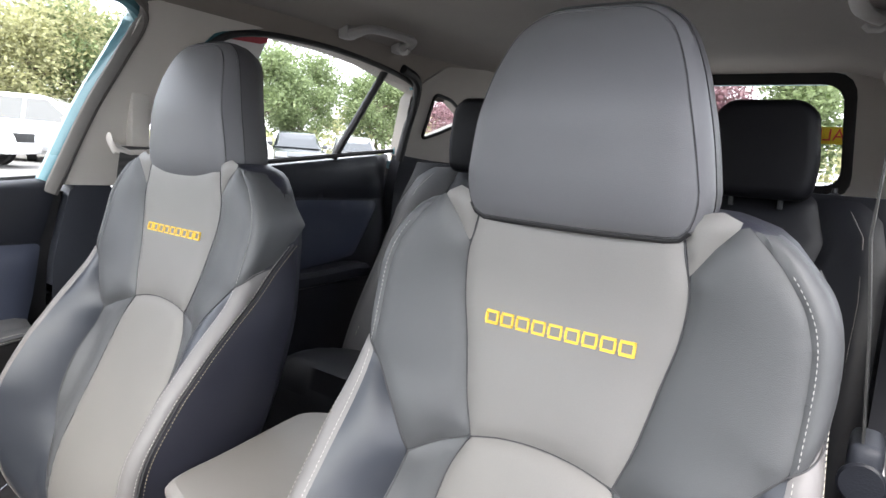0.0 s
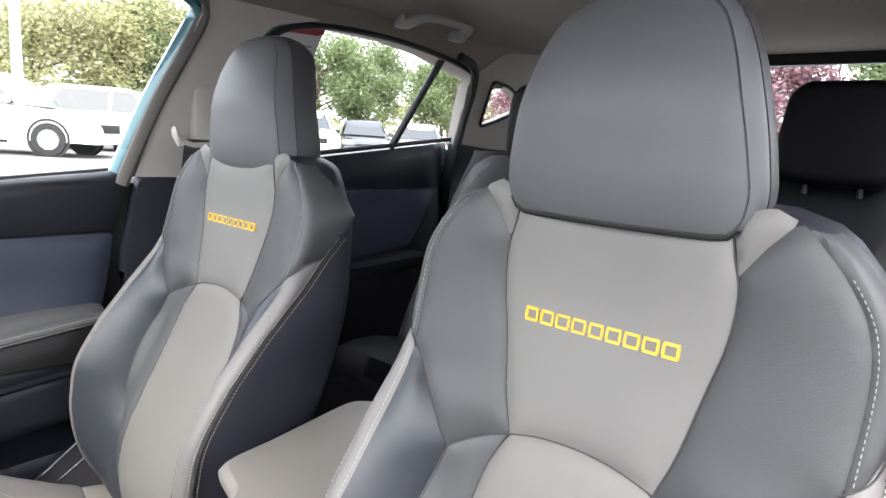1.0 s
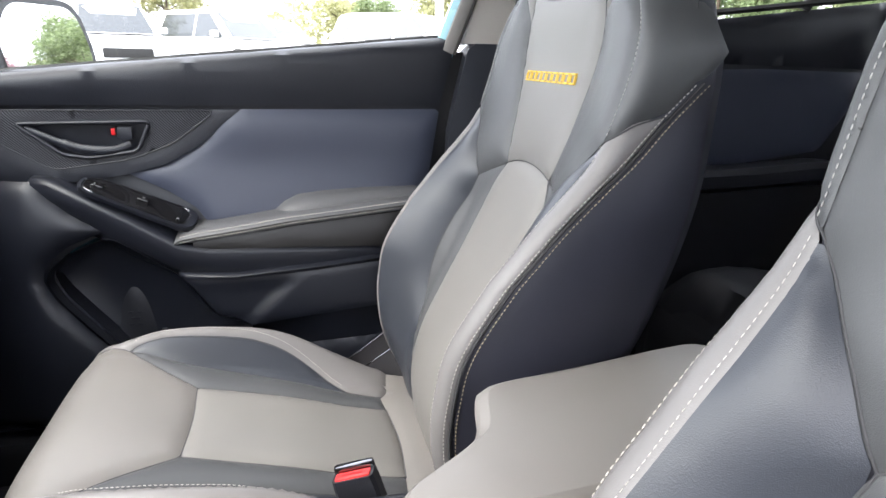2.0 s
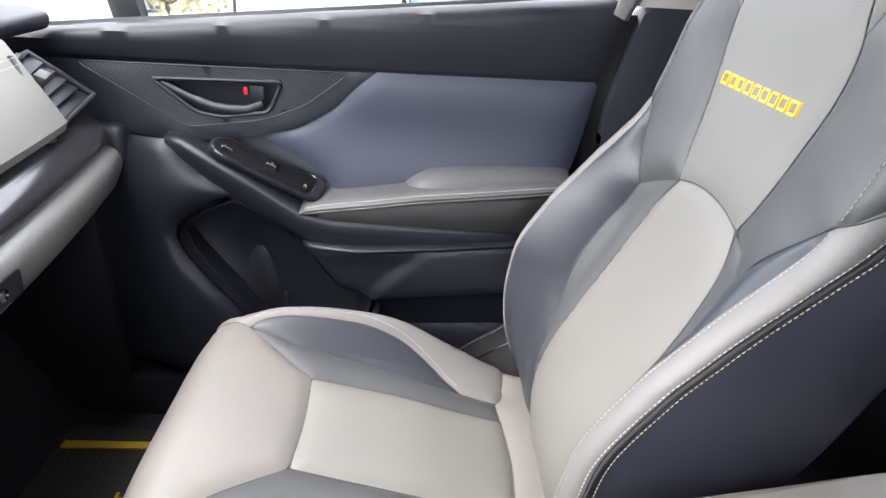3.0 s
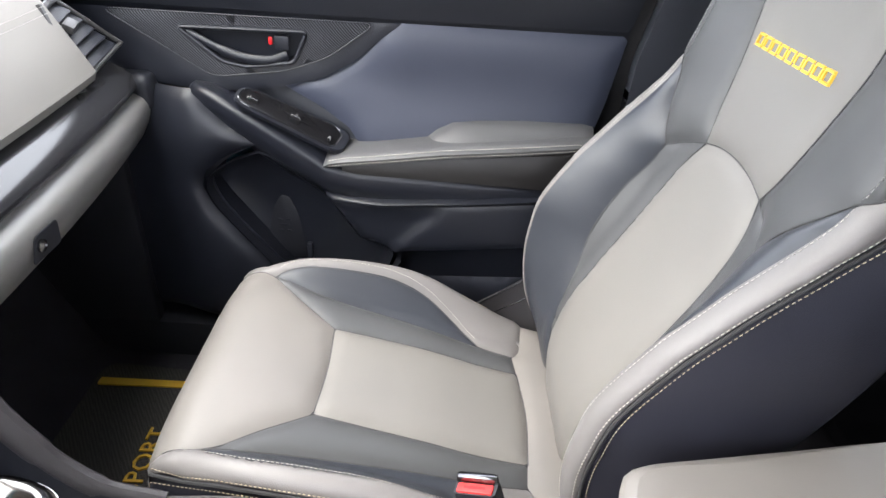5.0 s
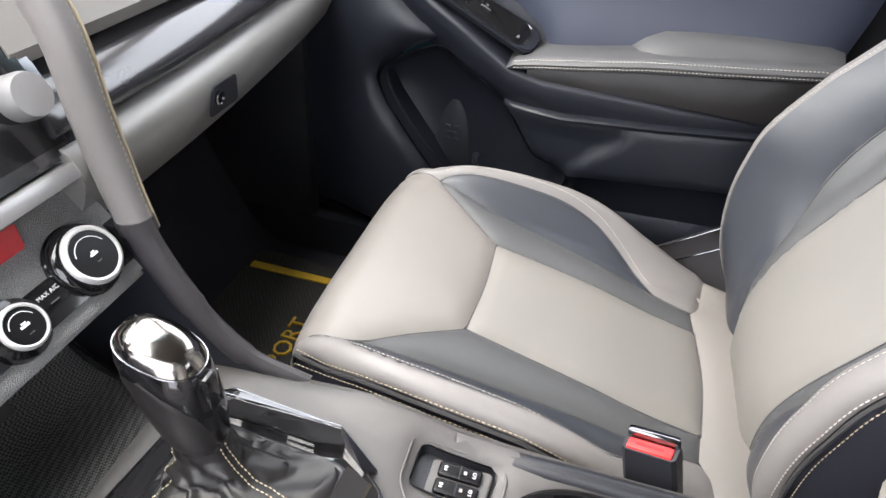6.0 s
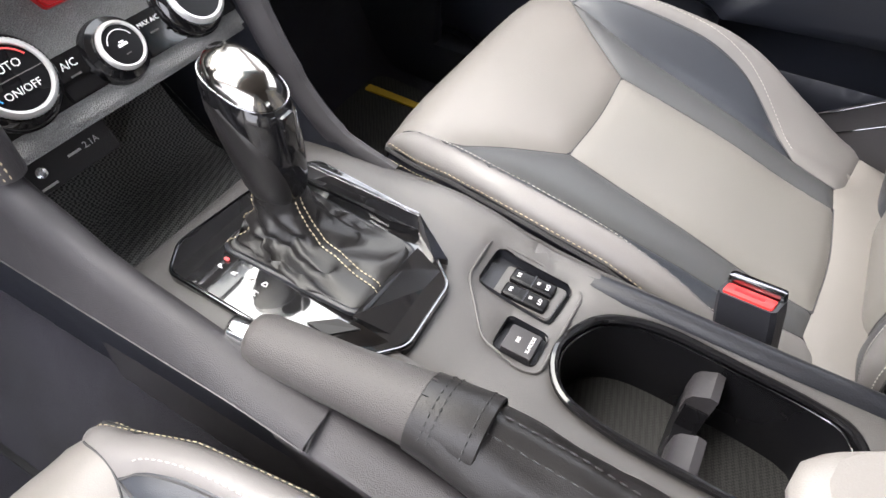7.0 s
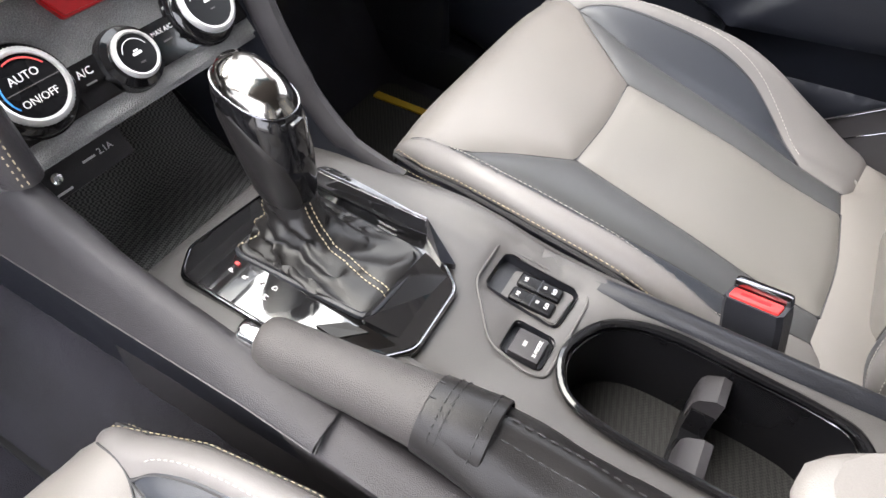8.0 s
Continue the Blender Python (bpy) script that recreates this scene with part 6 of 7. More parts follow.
for r, lo_, hi_ in zip(KN[1:7], (-70, -78, -80, -72, -56, -30), (70, 74, 70, 52, 28, -4)):
    c = sum(r, Vector()) / 28
    row = []
    for k in range(11):
        a_ = radians(lo_ + (hi_ - lo_) * k / 10)
        i0 = (a_ / (2 * math.pi) * 28) % 28
        p = r[int(i0) % 28].lerp(r[(int(i0) + 1) % 28], i0 % 1)
        d = Vector((p.x - c.x, p.y - c.y, 0)).normalized()
        row.append(p + d * (0.0012 if 0 < k < 10 else -0.0004))
    grip.append(row)
part("leather_grip", loft(grip, closed=False), BLACKLEATHER, knob, "black leather side grip")
part("shift_button", box(tx - 0.005, tx + 0.007, -0.6125, -0.607, 0.745, 0.778, 0.0025, m=Matrix.Translation((0, 0.0, 0))), PIANO, knob, "gloss black release button")
part("button_edge", tube([(tx - 0.006, -0.6075, 0.746), (tx - 0.006, -0.6065, 0.777)], 0.0006, 6), SMOKE, knob)
part("knob_collar", lathe([(0.0178, 0.0), (0.0186, 0.002), (0.0178, 0.004)], 28, pose(tx, -0.6288, 0.7015)), SMOKE, knob, "smoked chrome collar")

# heated seat switches and drive mode button
part("switch_well", loft([[(p.x, p.y, DECK(p.y) - 0.001) for p in sw_hole], [(p.x, p.y, DECK(p.y) - 0.010) for p in sw_hole]], caps=(False, True)), BLACK, console, "black switch well")
part("switch_bed", plate([tuple(p) for p in rounded([(-0.102, -0.470), (-0.067, -0.470), (-0.0655, -0.419), (-0.102, -0.416)], 0.005)], 0.006, pose(0, 0, DECK(-0.44) - 0.010), 0.001), CONSOLE, console, "charcoal switch bed")
for k, x in enumerate((-0.0925, -0.0760)):
    st = part("heater_switch", box(x - 0.0070, x + 0.0070, -0.4625, -0.4245, 0.622, 0.6345, 0.0032, 4), CUPBLACK, console, "black seat heater rocker")
    part("rocker_groove", box(x - 0.0066, x + 0.0066, -0.4442, -0.4430, 0.6338, 0.6348), BLACKSOFT, st, "dark groove across the rocker")
    lettering("HI", 0.0046, pose(x, -0.4560, 0.6348, 0, 0, 180), WHITEMARK, st)
    lettering("LO", 0.0046, pose(x, -0.4310, 0.6348, 0, 0, 180), WHITEMARK, st)
    part("switch_mark", box(x - 0.0015, x + 0.0015, -0.4405, -0.4378, 0.6344, 0.6349), GREYTHREAD, st, "pale pictogram bar")
part("button_well", loft([[(p.x, p.y, DECK(p.y) - 0.001) for p in xm_hole], [(p.x, p.y, DECK(p.y) - 0.010) for p in xm_hole]], caps=(False, True)), BLACK, console, "black button well")
xb = part("mode_button", box(-0.050, -0.026, -0.441, -0.416, 0.620, 0.631, 0.002), CONSOLESIDE, console, "charcoal drive mode button")
lettering("X-MODE", 0.0042, pose(-0.038, -0.4210, 0.6313, 0, 0, 180), WHITEMARK, xb)
part("button_mark", box(-0.0405, -0.0355, -0.4330, -0.4300, 0.6308, 0.6313), GREYTHREAD, xb, "pale pictogram bar")
pod = rounded([(-0.109, -0.490), (-0.064, -0.489), (-0.022, -0.455), (-0.014, -0.420), (-0.018, -0.406), (-0.100, -0.404), (-0.111, -0.412)], 0.009)
part("switch_surround", tube([(p.x, p.y, DECK(p.y) + 0.0002) for p in pod], 0.0011, 8, True), CONSOLE, console, "raised line round the switches")

# cup holder
MESHFINE = weave("fine_rubber_mesh", (0.006, 0.006, 0.006), (0.030, 0.030, 0.029), 560, rough=0.6, coat=0, angle=30)
cw = []
for dz, k in ((0.002, 1.0), (-0.004, 0.985), (-0.012, 0.965), (-0.05, 0.94), (-0.082, 0.92)):
    cw.append([(-0.051 + (x + 0.051) * k, -0.296 + (y + 0.296) * k, 0.632 + dz) for x, y in stadium])
cuph = part("cup_well", loft(cw, caps=(False, False)), CUPBLACK, console, "black cup holder well")
part("cup_floor", sheet([(x, y) for x, y, z in cw[-1]], lambda x, y: (x, y, 0.552), step=0.012, dip=0.0), MESHFINE, cuph, "meshed rubber cup liner")
part("rim_line", tube([(x, y, deck(x, y)[2] - 0.003) for x, y in scaled(stadium, 0.955, -0.051, -0.296)], 0.0010, 6, True), SMOKE, cuph, "fine bright line inside the rim")
part("cup_rim", tube([(x, y, deck(x, y)[2] + 0.001) for x, y in stadium], 0.0036, 8, True), PIANO, cuph, "gloss black cup holder rim")
prof_ = [(-0.099, 0.552), (-0.004, 0.552), (-0.006, 0.600), (-0.040, 0.598), (-0.046, 0.580), (-0.066, 0.580), (-0.072, 0.600), (-0.099, 0.602)]
part("cup_divider", loft([[(x, -0.302, z) for x, z in prof_], [(x, -0.284, z) for x, z in prof_]]), CUPBLACK, cuph, "black cup divider", smooth=False)
for x0_, x1_ in ((-0.0985, -0.0735), (-0.0395, -0.0085)):
    tab_ = [(-0.3035, 0.586), (-0.2825, 0.586), (-0.2835, 0.6185), (-0.2900, 0.6200), (-0.3005, 0.6130), (-0.3035, 0.6060)]
    part("divider_tab", loft([[(x, y, z) for y, z in tab_] for x in (x0_, x0_ + 0.001, x1_ - 0.001, x1_)]), CONSOLESIDE, cuph, "grey divider tab")

# hand brake
brake = thing("hand_brake", "grained grey hand brake with a chrome button and leather gaiter", "hand brake")
g0, g1 = Vector((0.0815, -0.574, 0.677)), Vector((0.066, -0.448, 0.672))
ax_ = (g1 - g0).normalized()
pts = [g0 + ax_ * d for d in (0.0, 0.003, 0.010, 0.030, 0.070, 0.10, (g1 - g0).length)]
part("grip", tube(pts, [0.013, 0.0165, 0.0185, 0.0195, 0.0205, 0.0225, 0.0245], 18, scale=(1.0, 1.12)), GRIPGREY, brake, "grained charcoal grip")
part("button", tube([g0 - ax_ * 0.017, g0 - ax_ * 0.0155, g0 - ax_ * 0.013, g0 + ax_ * 0.004], [0.0070, 0.0092, 0.0100, 0.0100], 20), CHROME, brake, "chrome release button")
rings = []
for j in range(26):
    f = j / 25
    c = (g1 - ax_ * 0.006).lerp(Vector((0.057, -0.232, 0.634)), f)
    ring = []
    for i in range(26):
        a = 2 * math.pi * i / 26
        crease = 0.035 * math.sin(f * 9 + 2.4 * math.sin(a + 0.5)) + 0.02 * math.sin(f * 23 + 3 * math.cos(a * 2))
        fold = 1 + (crease + 0.10 * math.sin(3 * a + 1.2 + 2.6 * f) + 0.06 * math.sin(7 * a + 5 * f)) * ease(f * 2.2)
        w, h = 0.0258 + 0.012 * f, 0.0275 + 0.006 * f - 0.012 * f * f
        zz = h * math.sin(a) * fold
        if zz < 0:
            zz *= 1 + 0.8 * f
        ring.append(c + Vector((w * math.cos(a) * fold, 0, zz)))
    rings.append(ring)
gb = part("gaiter", loft(rings), BLACKLEATHER, brake, "creased black leather gaiter", angle=80)
for i in (6, 8):
    part("stitching", stitches([r[i] * 1.0 + Vector((0, 0, 0.0008)) for r in rings], (0, 0, 1), 0.005, 0.003, 0.0006), SEAM, gb, "dark stitched seam" if i == 6 else "")
part("gaiter_cuff", loft([[g1 + Vector((0.0256 * math.cos(2 * math.pi * i / 26), 0, 0.0280 * math.sin(2 * math.pi * i / 26))) * k + ax_ * d for i in range(26)] for d, k in ((-0.006, 0.92), (-0.005, 0.985), (-0.002, 1.0), (0.016, 1.015), (0.034, 1.04), (0.037, 1.03), (0.038, 0.98))], caps=(False, False)), BLACKLEATHER, brake, "black leather cuff")
for d in (0.004, 0.009, 0.030):
    part("stitching", stitches([g1 + Vector((0.0262 * (1 + 0.9 * d) * math.cos(2 * math.pi * i / 40), 0, 0.0286 * (1 + 0.9 * d) * math.sin(2 * math.pi * i / 40))) + ax_ * d for i in range(41)], lambda p: p - g1, 0.0036, 0.002, 0.0005), SEAM, brake, "dark stitched cuff seam")
part("slot_frame", tube([(p.x, p.y, deck(p.x, p.y)[2]) for p in slot], 0.005, 8, True), CONSOLE, brake, "rounded slot edge")
part("slot_skirt", sheet([tuple(p) for p in slot], lambda x, y: (x, y, DECK(y) - 0.02 + 0.012 * math.sin(y * 90)), step=0.01, dip=0), BLACKLEATHER, brake, "black leather slot skirt")

# armrest box
arm_box = thing("console_armrest", "light grey leather console armrest with gold stitching", "armrest")
plan = [(0.040, -0.281), (0.060, -0.285), (0.080, -0.276), (0.084, -0.20), (0.080, -0.05), (0.070, 0.10), (0.058, 0.132), (-0.11, 0.132), (-0.138, 0.10), (-0.124, 0.02), (-0.112, -0.06), (-0.096, -0.155), (-0.086, -0.181), (-0.065, -0.190), (-0.010, -0.203), (0.014, -0.235)]
plan = spaced(rounded(plan, 0.016, 4), 0.012, True)


def plan_ring(k, z, sag=0.0):
    c = Vector((-0.02, -0.07))
    out = []
    for p in plan:
        q = Vector((p.x, p.y))
        d = (q - c).normalized()
        q = q + d * k
        q.y += ease((-0.10 - q.y) / 0.12) * max(0, 0.774 - z) * 0.9
        out.append((q.x, q.y, z - 0.010 * ease((-0.20 - q.y) / 0.09) - 0.004 * ease((q.y - 0.0) / 0.13)))
    return out


part("lid", loft([plan_ring(-0.006, 0.733), plan_ring(0.0, 0.738), plan_ring(0.001, 0.755), plan_ring(0.001, 0.7605), plan_ring(-0.001, 0.7615), plan_ring(0.0005, 0.763), plan_ring(-0.0005, 0.770), plan_ring(-0.003, 0.7765), plan_ring(-0.008, 0.7815), plan_ring(-0.016, 0.7845)], caps=(True, False)), LIGHT, arm_box, "light grey leather lid side", angle=85)
panel("lid_top", [(x, y) for x, y, z in plan_ring(-0.015, 0.7845)], lambda x, y: (x, y, 0.7845 - 0.010 * ease((-0.20 - y) / 0.09) - 0.004 * ease(y / 0.13)), LIGHT, arm_box, "light grey leather lid top", step=0.012, puff=0.003, dip=0.0, spread=0.05)
part("stitching", stitches([Vector(p) for p in plan_ring(0.0008, 0.766)] + [Vector(plan_ring(0.0008, 0.766)[0])], lambda p: (p.x + 0.02, p.y + 0.07, 0.02), r=0.0004), GOLDTHREAD, arm_box, "gold stitched seam")
part("stitching", stitches([Vector(p) for p in plan_ring(0.0012, 0.756)] + [Vector(plan_ring(0.0012, 0.756)[0])], lambda p: (p.x + 0.02, p.y + 0.07, 0.02), r=0.0004), GOLDTHREAD, arm_box)
part("box_body", loft([plan_ring(-0.016, 0.50), plan_ring(-0.012, 0.70), plan_ring(-0.010, 0.737)]), CONSOLESIDE, arm_box, "charcoal storage box")

# belt buckles by the tunnel
for x, y in ((-0.158, -0.276),):
    bk = thing("belt_buckle", "black seat belt buckle with a red release button", "belt buckle")
    bm_ = frame_at((x, y, 0.604), (0.30, 0.95, 0), (-0.10, -0.28, 0.95))
    part("housing", loft([[bm_ @ Vector((sx * 0.024 * k, sy * 0.0125 * k, z)) for sx, sy in ((-1, -0.7), (-0.85, -1), (0.85, -1), (1, -0.7), (1, 0.7), (0.85, 1), (-0.85, 1), (-1, 0.7))] for z, k in ((-0.09, 0.9), (-0.02, 1.0), (0.035, 1.0), (0.045, 0.96))]), BLACK, bk, "black plastic buckle housing")
    part("release_button", box(-0.020, 0.020, -0.0105, 0.002, 0.036, 0.0475, 0.003, m=bm_), PALERED, bk, "red release button")
    part("press_mark", box(-0.012, 0.012, -0.006, -0.003, 0.0472, 0.0478, m=bm_), RED, bk, "moulded marking bar")
    part("buckle_guard", box(-0.023, 0.023, 0.003, 0.0125, 0.038, 0.053, 0.004, m=bm_), SMOKE, bk, "smoked clear guard")
    part("stalk", tube([bm_ @ Vector((0, 0, -0.08)), Vector((x - 0.004, y + 0.05, 0.45)), Vector((x - 0.004, y + 0.08, 0.36))], 0.014, 8, scale=(1.2, 0.5)), BLACK, bk, "black buckle stalk")

# floor mats
mat = thing("floor_mat", "ribbed black rubber floor mat with yellow bar and SPORT lettering", "floor mat", "floor mats")
mloop2 = rounded([(-0.66, -0.98), (-0.17, -0.98), (-0.17, -0.46), (-0.62, -0.46)], 0.04)
part("mat_sheet", plate([tuple(p) for p in mloop2], 0.008, pose(0, 0, 0.317), 0.002), MATRIB, mat, "ribbed black rubber sheet")
part("yellow_bar", plate(rounded([(-0.612, -0.968), (-0.594, -0.968), (-0.596, -0.80), (-0.612, -0.80)], 0.003), 0.003, pose(0, 0, 0.325)), MATYELLOW, mat, "raised yellow bar")
lettering("SPORT", 0.046, pose(-0.428, -0.808, 0.3266, 0, 0, 180), MATYELLOW, mat, "lettering", 0.0016)
mat2 = thing("floor_mat", "dark carpet floor mat with a bound black edge", "floor mat", "floor mats")
l2 = rounded([(0.20, -1.0), (0.62, -1.0), (0.62, -0.52), (0.20, -0.52)], 0.04)
part("mat_sheet", plate([tuple(p) for p in l2], 0.010, pose(0, 0, 0.317), 0.003), CARPET, mat2, "dark carpet sheet")
part("binding", tube([(p.x, p.y, 0.325) for p in l2], 0.006, 6, True), RUBBER, mat2, "black bound edge")
rail = thing("seat_slide", "dark seat side trim with fine chrome lines beside the passenger seat", "seat trim")
base_ = [Vector((-0.640, -0.262, 0.5275)), Vector((-0.640, -0.231, 0.550)), Vector((-0.640, -0.182, 0.586)), Vector((-0.640, -0.13, 0.624))]
low_ = [Vector((-0.640, -0.250, 0.498)), Vector((-0.640, -0.208, 0.526)), Vector((-0.640, -0.167, 0.553)), Vector((-0.640, -0.11, 0.590))]
part("cover", loft([[a, b, b + Vector((0.02, 0, -0.05)), Vector((-0.60, b.y, 0.40)), Vector((-0.66, a.y, 0.40)), a + Vector((-0.012, 0, -0.004))] for a, b in zip(base_, low_)]), CONSOLESIDE, rail, "charcoal side cover")
part("chrome_line", tube([p + Vector((0.001, 0, 0.001)) for p in base_], 0.0010, 6), SMOKE, rail, "fine chrome line")
part("chrome_line", tube([p + Vector((0.001, 0, 0.001)) for p in low_], 0.0010, 6), SMOKE, rail)


# ---- rear bench ----
bench = thing("rear_bench", "black and grey cloth rear bench seat with folding backrest", "rear seat")
BY = table_of((0.60, 0.70), (0.75, 0.76), (1.0, 0.90), (1.15, 0.965), (1.20, 0.985))


def bench_back(x, z):
    wing = -0.045 * ease((abs(x) - 0.48) / 0.12)
    return (x, BY(z) + wing * (1 - ease((z - 1.05) / 0.15) * 0.6) + 0.012 * math.cos((abs(x) - 0.34) * 9), z)


rings = [[(x, bench_back(x, z)[1] + d, z) for x, d in [(-0.62 + 0.062 * k, 0.008) for k in range(21)] + [(0.63, 0.13), (-0.63, 0.13)]] for z in [0.60 + 0.03 * k for k in range(21)]]
bb = part("backrest", loft(rings), REARCLOTH, bench, "black bench backrest shell")
for s in (1, -1):
    def flip_(lp):
        return lp if s > 0 else mirrored(lp)
    panel("back_cushion", flip_([(0.20, 0.62), (0.47, 0.62), (0.475, 1.00), (0.50, 1.10), (0.47, 1.195), (0.20, 1.195)]), bench_back, REARCLOTH, bb, "black cloth back cushion", step=0.02, puff=0.012, dip=0.006, flip=False)
    panel("back_bolster", flip_([(0.47, 0.62), (0.615, 0.62), (0.62, 1.06), (0.595, 1.16), (0.555, 1.192), (0.47, 1.195), (0.50, 1.10), (0.475, 1.00)]), bench_back, REARCLOTH if s > 0 else REARGREY, bb, "dark side bolster", step=0.02, puff=0.012, dip=0.006)
    part("stitching", stitches([Vector(bench_back(s * x, z)) + Vector((0, -0.012, 0)) for x, z in ((0.575, 0.70), (0.58, 1.0), (0.57, 1.12), (0.54, 1.17))], (0, -1, 0)), WHITETHREAD, bb)
    part("release_knob", lathe([(0.013, 0), (0.013, 0.006), (0.006, 0.009), (0.006, 0.02)], 16, pose(s * 0.50, 1.04, 1.195)), BLACK, bench, "black backrest release knob")
panel("back_centre", [(-0.20, 0.62), (0.20, 0.62), (0.20, 1.195), (-0.20, 1.195)], bench_back, REARCLOTH, bb, "black cloth centre back", step=0.025, puff=0.012, dip=0.006)


def bench_top(x, y):
    return (x, y, 0.702 - 0.07 * ease((y - 0.45) / 0.35) - 0.08 * ease((0.41 - y) / 0.06) ** 2 - 0.06 * ease((abs(x) - 0.52) / 0.1))


cush = part("cushion", loft([[(-0.64, y, 0.40), (-0.64, y, bench_top(-0.64, y)[2] - 0.01)] + [(x, y, bench_top(x, y)[2] - 0.012) for x in [-0.60 + 0.1 * k for k in range(13)]] + [(0.64, y, bench_top(0.64, y)[2] - 0.01), (0.64, y, 0.40)] for y in [0.355 + 0.02 * k for k in range(22)]]), REARCLOTH, bench, "black cloth bench cushion")
for a, b in ((-0.63, -0.21), (-0.20, 0.20), (0.21, 0.63)):
    panel("seat_cushion", rounded([(a, 0.36), (b, 0.36), (b, 0.76), (a, 0.76)], 0.03), bench_top, REARCLOTH, cush, "black cloth seat cushion", step=0.025, puff=0.014, dip=0.008)
panel("cushion_front", [(-0.60, 0.42), (0.60, 0.42), (0.60, 0.62), (-0.60, 0.62)], lambda x, z: (x, 0.352 - 0.012 * math.sin((z - 0.42) * 15.7), z), REARCLOTH, cush, "black cloth cushion front", step=0.03, dip=0.006)
for x in (-0.358, 0.358):
    loop = rounded([(-0.105, 1.182), (0.105, 1.182), (0.113, 1.26), (0.100, 1.365), (0.07, 1.392), (-0.07, 1.392), (-0.100, 1.365), (-0.113, 1.26)], 0.03)
    rr = [[(x + p.x * k, 0.90 + d + 0.5 * p.x * p.x, 1.30 + (p.y - 1.30) * k) for p in loop] for k, d in ((0.80, 0.0), (0.93, 0.004), (1.0, 0.018), (1.02, 0.045), (0.97, 0.075), (0.80, 0.09))]
    hr = part("headrest", loft(rr), REARHEAD, bench, "black rear headrest", angle=60)
    for d in (-0.05, 0.05):
        part("post", tube([(x + d, 0.955, 1.16), (x + d, 0.955, 1.22)], 0.006, 8), BLACK, hr, "black post")
shelf = part("load_cover", box(-0.60, 0.60, 1.10, 1.62, 1.00, 1.015, 0.004), BLACK)
tagged(shelf, "black load area cover behind the rear seat", "load cover")
load = part("load_floor", box(-0.62, 0.62, 1.05, 1.75, 0.56, 0.60, 0.01), CARPET)
tagged(load, "dark carpeted load floor", kind="structure")

# ---- outside ----
def ground_z(x):
    """The car park rises a little away from the car."""
    return 0.42 * ease((-x - 4) / 9)


gx = [400, 30, 4, -2] + [-4 - 0.9 * k for k in range(11)] + [-18, -60, -400]
ground = part("ground", loft([[(x, y, ground_z(x)) for y in (-400, -60, -20, 0, 20, 60, 400)] for x in gx], closed=False), ASPHALT)
tagged(ground, "grey asphalt of a car park", kind="structure")
WHITEPAINT = surface("white_car_paint", (0.75, 0.75, 0.75), 0.2, bump=0, coat=1.0, vary=0.02)
GREYPAINT = surface("silver_grey_car_paint", (0.35, 0.36, 0.37), 0.25, metal=0.4, bump=0, coat=1.0, vary=0.02)
BLUEPAINT = surface("blue_car_paint", (0.09, 0.16, 0.36), 0.2, bump=0, coat=1.0, vary=0.02)
DARKPAINT = surface("dark_car_paint", (0.03, 0.035, 0.04), 0.2, bump=0, coat=1.0, vary=0.02)
CARGLASS = surface("dark_car_glass", (0.03, 0.035, 0.04), 0.06, bump=0, coat=0.5)
TYRE = surface("tyre_rubber", (0.02, 0.02, 0.02), 0.8, bump=0)
LAMP = surface("headlight_lens", (0.6, 0.62, 0.64), 0.1, bump=0, coat=1.0)


